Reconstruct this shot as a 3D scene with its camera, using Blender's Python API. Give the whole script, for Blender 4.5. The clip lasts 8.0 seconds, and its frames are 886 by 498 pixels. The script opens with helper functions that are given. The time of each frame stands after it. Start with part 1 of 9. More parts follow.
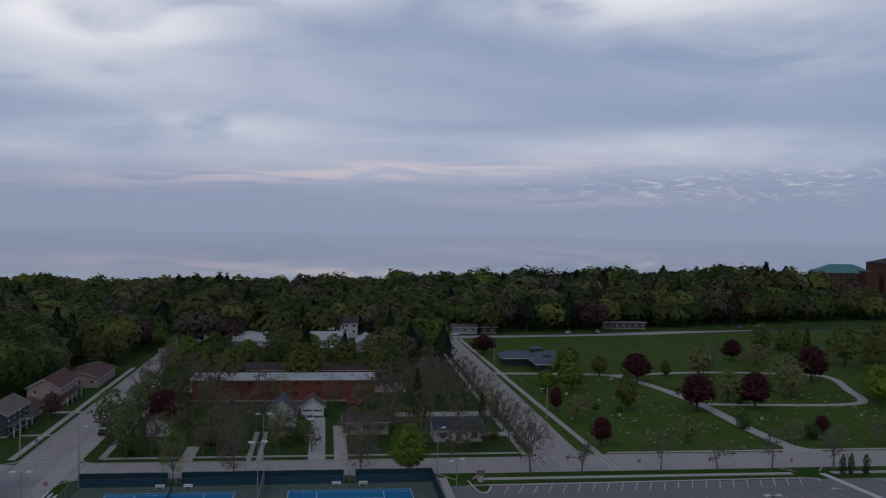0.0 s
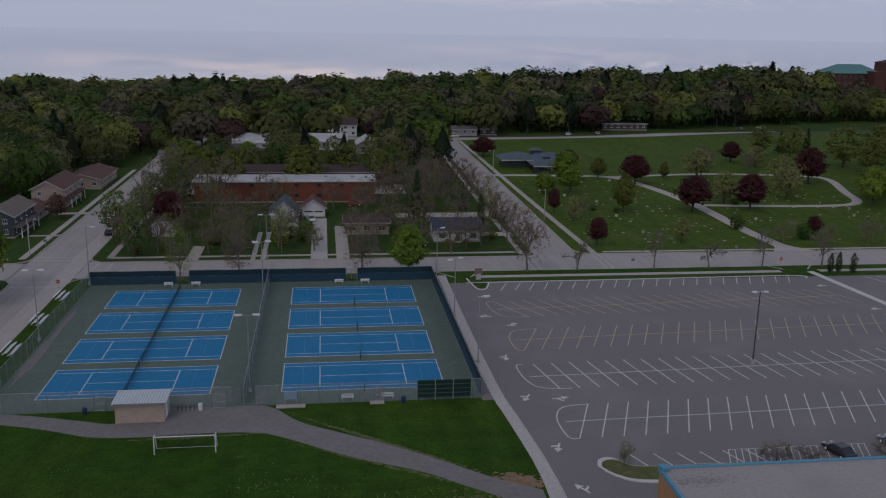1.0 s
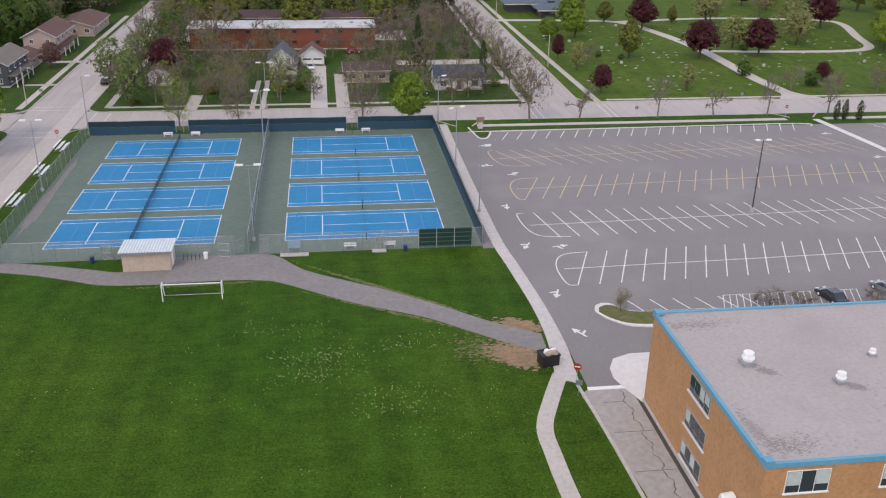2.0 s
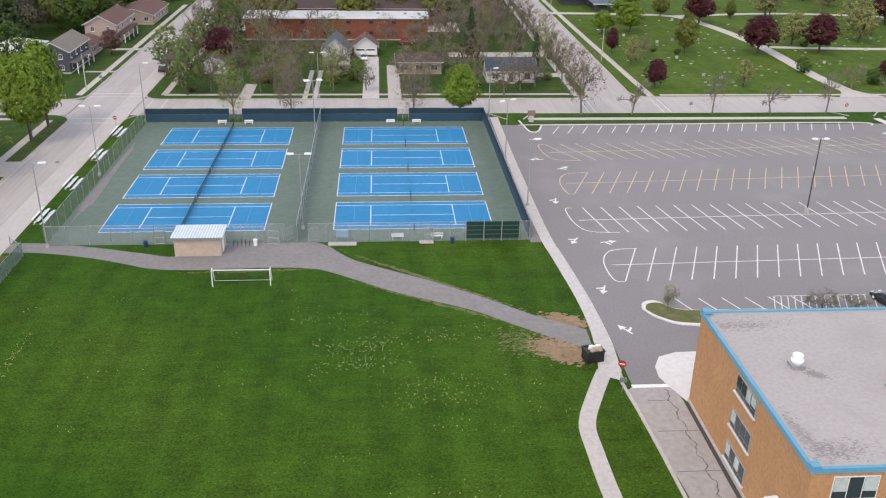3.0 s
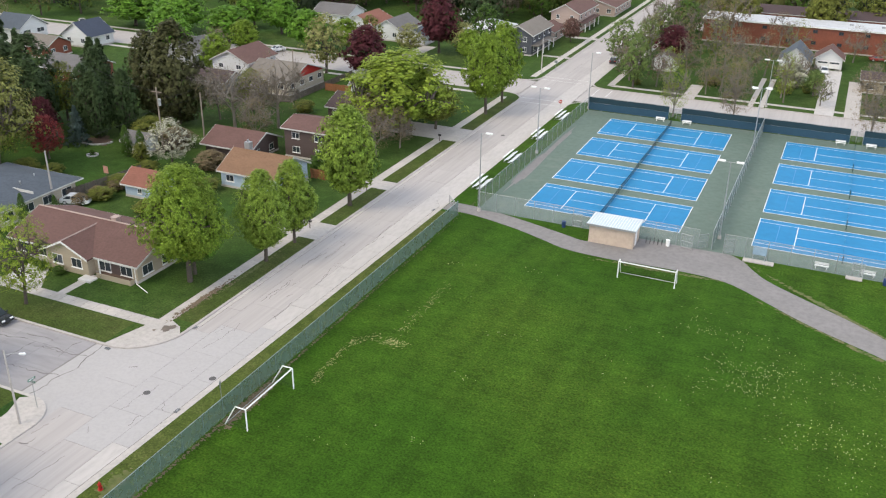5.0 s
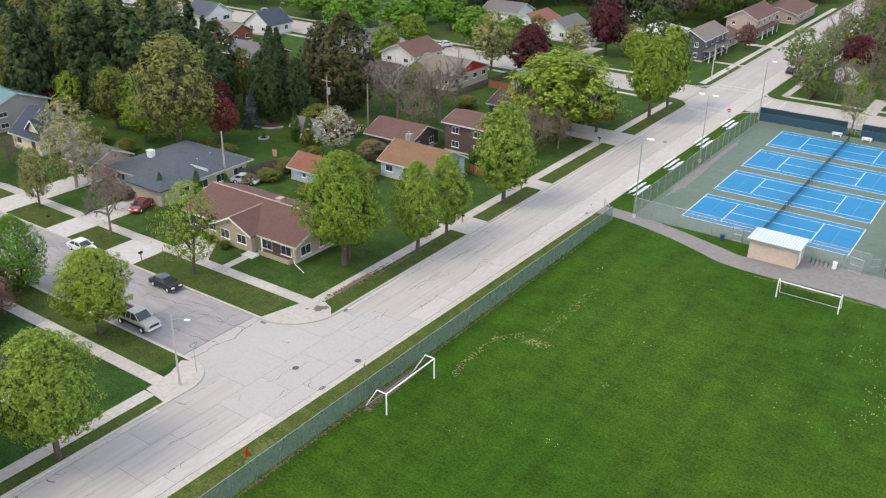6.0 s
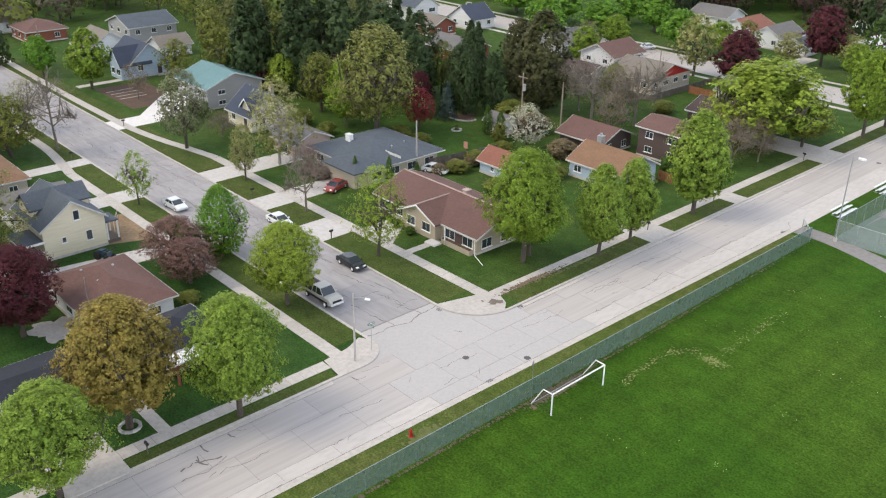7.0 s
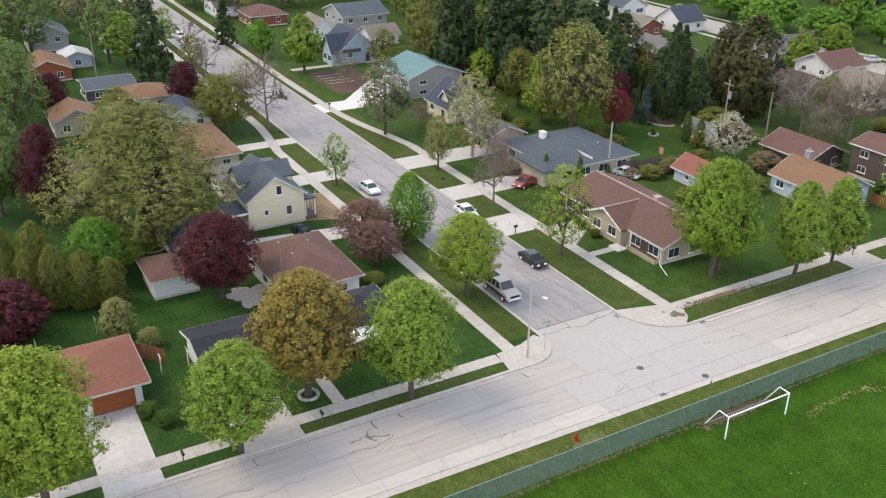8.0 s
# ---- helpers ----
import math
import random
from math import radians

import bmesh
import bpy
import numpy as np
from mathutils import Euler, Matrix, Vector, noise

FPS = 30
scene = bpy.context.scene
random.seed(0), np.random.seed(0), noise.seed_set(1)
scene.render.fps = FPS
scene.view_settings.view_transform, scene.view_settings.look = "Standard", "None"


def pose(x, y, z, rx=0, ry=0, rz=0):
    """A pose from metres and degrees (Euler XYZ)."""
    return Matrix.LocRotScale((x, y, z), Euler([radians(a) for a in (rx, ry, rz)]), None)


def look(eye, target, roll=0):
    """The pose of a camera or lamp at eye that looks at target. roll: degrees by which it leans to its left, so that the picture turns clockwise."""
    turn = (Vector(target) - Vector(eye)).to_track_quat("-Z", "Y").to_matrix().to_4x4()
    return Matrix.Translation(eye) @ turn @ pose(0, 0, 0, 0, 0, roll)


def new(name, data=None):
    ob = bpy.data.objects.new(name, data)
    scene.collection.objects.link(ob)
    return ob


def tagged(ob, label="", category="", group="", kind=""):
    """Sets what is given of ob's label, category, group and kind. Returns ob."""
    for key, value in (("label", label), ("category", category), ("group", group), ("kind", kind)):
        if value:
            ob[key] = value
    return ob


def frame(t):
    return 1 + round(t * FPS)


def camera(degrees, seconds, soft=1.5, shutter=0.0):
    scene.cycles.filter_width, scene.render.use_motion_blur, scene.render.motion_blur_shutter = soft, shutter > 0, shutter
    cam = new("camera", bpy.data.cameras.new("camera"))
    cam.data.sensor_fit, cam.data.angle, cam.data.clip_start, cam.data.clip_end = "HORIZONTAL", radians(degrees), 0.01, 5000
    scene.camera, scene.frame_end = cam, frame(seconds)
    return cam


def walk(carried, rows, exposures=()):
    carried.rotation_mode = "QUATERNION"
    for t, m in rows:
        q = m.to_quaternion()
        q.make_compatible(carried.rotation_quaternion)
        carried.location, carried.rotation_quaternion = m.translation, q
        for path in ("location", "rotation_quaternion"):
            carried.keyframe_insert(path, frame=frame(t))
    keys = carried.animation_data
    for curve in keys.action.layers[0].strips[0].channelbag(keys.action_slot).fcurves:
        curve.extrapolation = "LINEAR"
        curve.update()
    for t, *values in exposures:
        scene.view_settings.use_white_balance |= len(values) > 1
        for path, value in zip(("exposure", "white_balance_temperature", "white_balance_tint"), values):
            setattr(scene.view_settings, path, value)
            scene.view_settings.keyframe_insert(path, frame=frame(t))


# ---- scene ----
cam = camera(52.7, 8.0, soft=1.2)
PATH = [
    (0, (40.197, -174.478, 51.959), (40.459, -172.495, 51.907), 1.1),
    (0.5, (40.291, -174.54, 51.958), (40.556, -172.574, 51.702), 1.0),
    (1, (40.388, -174.605, 51.957), (40.65, -172.683, 51.469), 1.1),
    (1.5, (40.493, -174.666, 51.957), (40.749, -172.804, 51.274), 1.1),
    (1.7, (40.537, -174.688, 51.957), (40.79, -172.864, 51.178), 1.0),
    (2.8, (40.79, -174.805, 51.958), (40.994, -172.993, 51.136), 1.0),
    (3, (40.828, -174.824, 51.958), (40.967, -173.006, 51.136), 1.0),
    (3.5, (40.905, -174.868, 51.958), (40.779, -173.051, 51.132), 1.0),
    (4, (40.971, -174.924, 51.958), (40.615, -173.139, 51.128), 1.0),
    (4.5, (41.038, -174.996, 51.956), (40.473, -173.269, 51.121), 0.9),
    (6, (41.247, -175.158, 51.934), (40.216, -173.668, 51.088), 0.8),
    (6.5, (41.304, -175.169, 51.931), (40.129, -173.793, 51.081), 0.9),
    (7, (41.348, -175.154, 51.928), (40.017, -173.931, 51.072), 0.8),
    (7.5, (41.38, -175.118, 51.925), (39.911, -174.069, 51.064), 0.7),
    (8, (41.41, -175.072, 51.922), (39.843, -174.181, 51.056), 0.6),
]
EXPOSURE = [(0, 0.0, 6500, 11), (0.5, 0.0, 6500, 12), (0.9, 0.25, 7000, 13), (1.2, 0.86, 7300, 16), (1.5, 1.40, 7600, 18), (1.8, 1.9, 7900, 16), (3.0, 2.4, 8100, 11), (4.0, 2.52, 8200, 6), (4.6, 2.6, 8200, 6), (6.5, 2.67, 8200, 6), (8.0, 2.72, 8300, 7)]
walk(cam, [(t, look(eye, target, roll)) for t, eye, target, roll in PATH], EXPOSURE)

# ---- sky and sun: a bright overcast afternoon ----
SUN_EL, SUN_AZ = 52, 215
world = bpy.data.worlds.new("overcast_sky")
scene.world = world
world.use_nodes = True
wn, wl = world.node_tree.nodes, world.node_tree.links
wn.clear()
w_out = wn.new("ShaderNodeOutputWorld")
w_bg = wn.new("ShaderNodeBackground")
w_sky = wn.new("ShaderNodeTexSky")
w_sky.sky_type, w_sky.sun_disc = "NISHITA", False
w_sky.sun_elevation, w_sky.sun_rotation = radians(SUN_EL), radians(SUN_AZ)
w_sky.dust_density, w_sky.air_density = 2.0, 1.0
w_dim = wn.new("ShaderNodeVectorMath")
w_dim.operation = "SCALE"
w_dim.inputs["Scale"].default_value = 0.075
wl.new(w_sky.outputs[0], w_dim.inputs[0])
w_co = wn.new("ShaderNodeTexCoord")
w_sep = wn.new("ShaderNodeSeparateXYZ")
wl.new(w_co.outputs["Generated"], w_sep.inputs[0])
w_up = wn.new("ShaderNodeMath")
w_up.operation = "MAXIMUM"
w_up.inputs[1].default_value = 0.0
wl.new(w_sep.outputs["Z"], w_up.inputs[0])
w_lift = wn.new("ShaderNodeMath")
w_lift.operation = "ADD"
w_lift.inputs[1].default_value = 0.10
wl.new(w_up.outputs[0], w_lift.inputs[0])
# the cloud deck: directions thrown on to a flat layer
w_plane = wn.new("ShaderNodeVectorMath")
w_plane.operation = "DIVIDE"
w_all = wn.new("ShaderNodeCombineXYZ")
for i in range(3):
    wl.new(w_lift.outputs[0], w_all.inputs[i])
wl.new(w_co.outputs["Generated"], w_plane.inputs[0])
wl.new(w_all.outputs[0], w_plane.inputs[1])


def cloud(scale, detail, rough, stretch, low, high, shift):
    m = wn.new("ShaderNodeMapping")
    m.inputs["Scale"].default_value = stretch
    m.inputs["Location"].default_value = shift
    n = wn.new("ShaderNodeTexNoise")
    n.inputs["Scale"].default_value = scale
    n.inputs["Detail"].default_value = detail
    n.inputs["Roughness"].default_value = rough
    n.inputs["Distortion"].default_value = 0.35
    r = wn.new("ShaderNodeMapRange")
    r.interpolation_type = "SMOOTHSTEP"
    r.inputs["From Min"].default_value, r.inputs["From Max"].default_value = low, high
    wl.new(w_plane.outputs[0], m.inputs["Vector"])
    wl.new(m.outputs[0], n.inputs["Vector"])
    wl.new(n.outputs["Fac"], r.inputs["Value"])
    return r.outputs[0]


def wmix(fac, a, b):
    m = wn.new("ShaderNodeMix")
    m.data_type = "RGBA"
    if isinstance(fac, float):
        m.inputs[0].default_value = fac
    else:
        wl.new(fac, m.inputs[0])
    for socket, value in ((m.inputs[6], a), (m.inputs[7], b)):
        if isinstance(value, tuple):
            socket.default_value = (*value, 1)
        else:
            wl.new(value, socket)
    return m.outputs[2]


deck = wmix(0.86, w_dim.outputs[0], (0.265, 0.335, 0.50))
thick = cloud(0.42, 5, 0.5, (0.7, 1.0, 1), 0.45, 0.85, (3.1, 1.7, 0))
sky_c = wmix(thick, deck, (0.52, 0.555, 0.66))


def wmath(op, a, b=0.0):
    n = wn.new("ShaderNodeMath")
    n.operation = op
    for i, v in ((0, a), (1, b)):
        if isinstance(v, (int, float)):
            n.inputs[i].default_value = v
        else:
            wl.new(v, n.inputs[i])
    return n.outputs[0]


# compass direction and height over the horizon, in degrees, gently warped
az = wmath("MULTIPLY", wmath("ARCTAN2", w_sep.outputs["X"], w_sep.outputs["Y"]), 57.296)
el = wmath("MULTIPLY", wmath("ARCSINE", w_sep.outputs["Z"]), 57.296)
w_ae = wn.new("ShaderNodeCombineXYZ")
wl.new(az, w_ae.inputs[0])
wl.new(el, w_ae.inputs[1])


def wisps(sx, sy, detail, rough, low, high, turn=0.0, warp=0.6):
    m = wn.new("ShaderNodeMapping")
    m.inputs["Scale"].default_value = (sx, sy, 1)
    m.inputs["Rotation"].default_value = (0, 0, radians(turn))
    n = wn.new("ShaderNodeTexNoise")
    n.inputs["Scale"].default_value, n.inputs["Detail"].default_value = 1.0, detail
    n.inputs["Roughness"].default_value, n.inputs["Distortion"].default_value = rough, warp
    r = wn.new("ShaderNodeMapRange")
    r.interpolation_type = "SMOOTHSTEP"
    r.inputs["From Min"].default_value, r.inputs["From Max"].default_value = low, high
    wl.new(w_ae.outputs[0], m.inputs["Vector"])
    wl.new(m.outputs[0], n.inputs["Vector"])
    wl.new(n.outputs["Fac"], r.inputs["Value"])
    return r.outputs[0]


def bank(a0, e0, wide, high, slope=0.0):
    """A soft-edged bank of cloud about one direction."""
    da = wmath("SUBTRACT", az, a0)
    de = wmath("SUBTRACT", wmath("SUBTRACT", el, e0), wmath("MULTIPLY", da, slope))
    q = wmath("ADD", wmath("POWER", wmath("ABSOLUTE", wmath("DIVIDE", da, wide)), 2.0), wmath("POWER", wmath("ABSOLUTE", wmath("DIVIDE", de, high)), 2.0))
    return wmath("POWER", 2.718, wmath("MULTIPLY", q, -1.0))


soft = wisps(0.10, 0.34, 5, 0.5, 0.2, 0.62)
for a0, e0, wide, high, much in ((-14.5, 11.9, 9, 2.3, 0.9), (-3, 15.2, 7, 1.9, 0.8), (20, 14.2, 11, 2.0, 0.75), (-7, 5.9, 8, 1.2, 0.40), (-17, 4.2, 6, 1.2, 0.3), (-15, 8.5, 9, 1.6, 0.3), (28, 11, 9, 2.5, 0.3), (60, 14, 14, 4, 0.6), (-60, 12, 16, 4, 0.6), (24, 5.4, 8, 0.9, 0.3)):
    sky_c = wmix(wmath("MULTIPLY", wmath("MULTIPLY", bank(a0, e0, wide, high), soft), much), sky_c, (0.92, 0.92, 0.93))
streaky = wisps(0.14, 1.5, 7, 0.6, 0.36, 0.60, -3)
for a0, e0, wide, high, slope, much in ((2, 3.25, 14, 0.62, 0.055, 0.95), (10, 1.25, 14, 0.65, 0.055, 0.75), (-12, 0.6, 9, 0.6, 0.02, 0.35), (-16, 2.3, 7, 0.5, 0.03, 0.4)):
    sky_c = wmix(wmath("MULTIPLY", wmath("MULTIPLY", bank(a0, e0, wide, high, slope), streaky), much), sky_c, (0.74, 0.63, 0.645))
curls = wisps(0.55, 2.6, 9, 0.68, 0.50, 0.66, -4, 1.2)
sky_c = wmix(wmath("MULTIPLY", wmath("MULTIPLY", bank(24, 2.4, 12, 1.3, 0.05), curls), 0.95), sky_c, (0.76, 0.70, 0.72))
shade = wisps(0.30, 1.8, 6, 0.6, 0.48, 0.72, -3)
sky_c = wmix(wmath("MULTIPLY", wmath("MULTIPLY", bank(24, 2.0, 15, 1.6, 0.04), shade), 0.5), sky_c, (0.20, 0.265, 0.42))
w_haze = wn.new("ShaderNodeMapRange")
w_haze.inputs["From Min"].default_value, w_haze.inputs["From Max"].default_value = 0.08, 0.015
w_haze.inputs["To Max"].default_value = 0.97
wl.new(w_up.outputs[0], w_haze.inputs["Value"])
sky_c = wmix(w_haze.outputs[0], sky_c, (0.258, 0.306, 0.430))
# sky dimmed overhead, where it is unseen, to lower the light on the ground
w_top = wn.new("ShaderNodeMapRange")
w_top.interpolation_type = "SMOOTHSTEP"
for key, value in (("From Min", 0.2), ("From Max", 0.75), ("To Min", 1.0), ("To Max", 0.43)):
    w_top.inputs[key].default_value = value
wl.new(w_up.outputs[0], w_top.inputs["Value"])
w_dark = wn.new("ShaderNodeVectorMath")
w_dark.operation = "SCALE"
wl.new(sky_c, w_dark.inputs[0])
wl.new(w_top.outputs[0], w_dark.inputs["Scale"])
wl.new(w_dark.outputs[0], w_bg.inputs["Color"])
w_bg.inputs["Strength"].default_value = 1.0
wl.new(w_bg.outputs[0], w_out.inputs[0])

sun = new("sun", bpy.data.lights.new("sun", "SUN"))
sun.data.energy, sun.data.angle, sun.data.color = 0.3, radians(25), (1.0, 0.96, 0.9)
sun.matrix_world = pose(0, 0, 200, 90 - SUN_EL, 0, 180 - SUN_AZ)


# ---- materials ----
def material(name, colour, second=None, rough=0.85, grain=8.0, patch=0.25, amount=0.5, bump=0.15, metal=0.0, spec=0.3, island=0.0, objvar=0.0, third=None, third_scale=0.05, third_lim=(0.5, 0.7), stretch=(1, 1, 1), local=False):
    """A surface with grain and larger patches at sizes in metres (scale = 1 / size)."""
    m = bpy.data.materials.new(name)
    m.use_nodes = True
    nt = m.node_tree
    N, L = nt.nodes, nt.links
    b = N["Principled BSDF"]
    b.inputs["Roughness"].default_value = rough
    b.inputs["Metallic"].default_value = metal
    b.inputs["Specular IOR Level"].default_value = spec
    if second is None:
        second = tuple(c * 0.72 for c in colour)
    if local:
        src = N.new("ShaderNodeTexCoord").outputs["Object"]
    else:
        src = N.new("ShaderNodeNewGeometry").outputs["Position"]
    mp = N.new("ShaderNodeMapping")
    mp.inputs["Scale"].default_value = stretch
    L.new(src, mp.inputs["Vector"])

    def nz(scale, detail):
        n = N.new("ShaderNodeTexNoise")
        n.inputs["Scale"].default_value = scale
        n.inputs["Detail"].default_value = detail
        n.inputs["Roughness"].default_value = 0.6
        L.new(mp.outputs[0], n.inputs["Vector"])
        return n.outputs["Fac"]

    def mix(fac, a, c):
        x = N.new("ShaderNodeMix")
        x.data_type = "RGBA"
        L.new(fac, x.inputs[0])
        for s, v in ((x.inputs[6], a), (x.inputs[7], c)):
            if isinstance(v, tuple):
                s.default_value = (*v, 1)
            else:
                L.new(v, s)
        return x.outputs[2]

    def rng(fac, lo, hi, top=1.0):
        r = N.new("ShaderNodeMapRange")
        r.inputs["From Min"].default_value, r.inputs["From Max"].default_value = lo, hi
        r.inputs["To Max"].default_value = top
        L.new(fac, r.inputs["Value"])
        return r.outputs[0]

    g1, g2 = nz(grain, 3), nz(patch, 5)
    c = mix(rng(g2, 0.35, 0.68, amount * 1.4 if amount < 0.7 else 1.0), colour, second)
    c = mix(rng(g1, 0.4, 0.75, amount), c, tuple(x * 0.66 for x in second))
    if third is not None:
        c = mix(rng(nz(third_scale, 4), *third_lim), c, third)
    if island or objvar:
        h = N.new("ShaderNodeHueSaturation")
        rnd = N.new("ShaderNodeNewGeometry").outputs["Random Per Island"] if island else N.new("ShaderNodeObjectInfo").outputs["Random"]
        k = island or objvar
        r = N.new("ShaderNodeMapRange")
        r.inputs["To Min"].default_value, r.inputs["To Max"].default_value = 1 - k, 1 + k
        L.new(rnd, r.inputs["Value"])
        L.new(r.outputs[0], h.inputs["Value"])
        L.new(c, h.inputs["Color"])
        c = h.outputs[0]
    L.new(c, b.inputs["Base Color"])
    if bump:
        bp = N.new("ShaderNodeBump")
        bp.inputs["Strength"].default_value = bump
        bp.inputs["Distance"].default_value = 0.05
        L.new(g1, bp.inputs["Height"])
        L.new(bp.outputs[0], b.inputs["Normal"])
    return m


def foliage(name, colour, spread=0.34, through_light=0.22, tufts=0.30):
    """Leaves: each clump of its own brightness, some light coming through."""
    m = bpy.data.materials.new(name)
    m.use_nodes = True
    N, L = m.node_tree.nodes, m.node_tree.links
    b, out = N["Principled BSDF"], N["Material Output"]
    b.inputs["Roughness"].default_value, b.inputs["Specular IOR Level"].default_value = 0.7, 0.15
    geo, info = N.new("ShaderNodeNewGeometry"), N.new("ShaderNodeObjectInfo")
    h = N.new("ShaderNodeHueSaturation")
    h.inputs["Color"].default_value = (*[c * 1.03 for c in colour], 1)
    r = N.new("ShaderNodeMapRange")
    r.inputs["To Min"].default_value, r.inputs["To Max"].default_value = 1 - spread, 1 + spread
    L.new(geo.outputs["Random Per Island"], r.inputs["Value"])
    tuft = N.new("ShaderNodeTexNoise")
    tuft.inputs["Scale"].default_value, tuft.inputs["Detail"].default_value = 1.1, 5.0
    L.new(geo.outputs["Position"], tuft.inputs["Vector"])
    r3 = N.new("ShaderNodeMapRange")
    for key, value in (("From Min", 0.3), ("From Max", 0.7), ("To Min", 1 - tufts), ("To Max", 1 + tufts)):
        r3.inputs[key].default_value = value
    L.new(tuft.outputs["Fac"], r3.inputs["Value"])
    both = N.new("ShaderNodeMath")
    both.operation = "MULTIPLY"
    L.new(r.outputs[0], both.inputs[0])
    L.new(r3.outputs[0], both.inputs[1])
    L.new(both.outputs[0], h.inputs["Value"])
    r2 = N.new("ShaderNodeMapRange")
    r2.inputs["To Min"].default_value, r2.inputs["To Max"].default_value = 0.485, 0.515
    n = N.new("ShaderNodeTexNoise")
    n.inputs["Scale"].default_value = 0.35
    L.new(geo.outputs["Position"], n.inputs["Vector"])
    L.new(n.outputs["Fac"], r2.inputs["Value"])
    L.new(r2.outputs[0], h.inputs["Hue"])
    L.new(h.outputs[0], b.inputs["Base Color"])
    t = N.new("ShaderNodeBsdfTranslucent")
    L.new(h.outputs[0], t.inputs["Color"])
    mx = N.new("ShaderNodeMixShader")
    mx.inputs[0].default_value = through_light
    L.new(b.outputs[0], mx.inputs[1])
    L.new(t.outputs[0], mx.inputs[2])
    L.new(mx.outputs[0], out.inputs["Surface"])
    return m


def netting(name, colour, open_share):
    """Woven wire or net, too fine to see singly: partly see-through."""
    m = bpy.data.materials.new(name)
    m.use_nodes = True
    N, L = m.node_tree.nodes, m.node_tree.links
    b, out = N["Principled BSDF"], N["Material Output"]
    b.inputs["Base Color"].default_value = (*colour, 1)
    b.inputs["Roughness"].default_value = 0.6
    t = N.new("ShaderNodeBsdfTransparent")
    mx = N.new("ShaderNodeMixShader")
    n = N.new("ShaderNodeTexNoise")
    n.inputs["Scale"].default_value = 1.5
    L.new(N.new("ShaderNodeNewGeometry").outputs["Position"], n.inputs["Vector"])
    r = N.new("ShaderNodeMapRange")
    r.inputs["To Min"].default_value, r.inputs["To Max"].default_value = open_share - 0.12, open_share + 0.12
    L.new(n.outputs["Fac"], r.inputs["Value"])
    L.new(r.outputs[0], mx.inputs[0])
    L.new(b.outputs[0], mx.inputs[1])
    L.new(t.outputs[0], mx.inputs[2])
    L.new(mx.outputs[0], out.inputs["Surface"])
    return m


def glass(name, colour, rough=0.05):
    m = bpy.data.materials.new(name)
    m.use_nodes = True
    b = m.node_tree.nodes["Principled BSDF"]
    b.inputs["Base Color"].default_value = (*colour, 1)
    b.inputs["Roughness"].default_value = rough
    b.inputs["Specular IOR Level"].default_value = 0.8
    return m


def grass(name, colour, dry, dry_lim=(0.54, 0.85), stripes=0.0, dry_scale=0.05, rough_scale=0.3):
    """Mown grass: blades, tufts, patches and faint mowing lines."""
    m = bpy.data.materials.new(name)
    m.use_nodes = True
    N, L = m.node_tree.nodes, m.node_tree.links
    b = N["Principled BSDF"]
    b.inputs["Roughness"].default_value, b.inputs["Specular IOR Level"].default_value = 0.95, 0.1
    pos = N.new("ShaderNodeNewGeometry").outputs["Position"]

    def nz(scale, detail, lo, hi, out_lo, out_hi, stretch=None):
        n = N.new("ShaderNodeTexNoise")
        n.inputs["Scale"].default_value, n.inputs["Detail"].default_value, n.inputs["Roughness"].default_value = scale, detail, 0.6
        if stretch:
            mp = N.new("ShaderNodeMapping")
            mp.inputs["Scale"].default_value = stretch
            L.new(pos, mp.inputs["Vector"])
            L.new(mp.outputs[0], n.inputs["Vector"])
        else:
            L.new(pos, n.inputs["Vector"])
        r = N.new("ShaderNodeMapRange")
        for key, v in (("From Min", lo), ("From Max", hi), ("To Min", out_lo), ("To Max", out_hi)):
            r.inputs[key].default_value = v
        L.new(n.outputs["Fac"], r.inputs["Value"])
        return r.outputs[0], n.outputs["Fac"]

    def mul(a, c):
        k = N.new("ShaderNodeMath")
        k.operation = "MULTIPLY"
        L.new(a, k.inputs[0])
        L.new(c, k.inputs[1])
        return k.outputs[0]

    fine, fine_raw = nz(4.5, 2, 0.3, 0.7, 0.60, 1.40)
    tuft, tuft_raw = nz(1.3, 3, 0.32, 0.68, 0.88, 1.12)
    patch, patch_raw = nz(rough_scale, 4, 0.32, 0.68, 0.80, 1.20)
    v = mul(mul(fine, tuft), patch)
    if stripes:
        lines, lines_raw = nz(0.42, 1, 0.4, 0.6, 1 - stripes, 1 + stripes, (1.0, 0.015, 1.0))
        across, across_raw = nz(1.5, 2, 0.35, 0.65, 1 - stripes * 0.8, 1 + stripes * 0.8, (0.06, 1.0, 1.0))
        v = mul(mul(v, lines), across)
    dryness, dry_raw = nz(dry_scale, 5, *dry_lim, 0.0, 1.0)
    specks, speck_raw = nz(2.6, 4, 0.52, 0.72, 0.25, 1.0)
    x = N.new("ShaderNodeMix")
    x.data_type = "RGBA"
    L.new(mul(dryness, specks), x.inputs[0])
    x.inputs[6].default_value, x.inputs[7].default_value = (*colour, 1), (*dry, 1)
    h = N.new("ShaderNodeHueSaturation")
    L.new(x.outputs[2], h.inputs["Color"])
    L.new(v, h.inputs["Value"])
    L.new(h.outputs[0], b.inputs["Base Color"])
    bp = N.new("ShaderNodeBump")
    bp.inputs["Strength"].default_value, bp.inputs["Distance"].default_value = 0.5, 0.06
    L.new(fine_raw, bp.inputs["Height"])
    L.new(bp.outputs[0], b.inputs["Normal"])
    return m


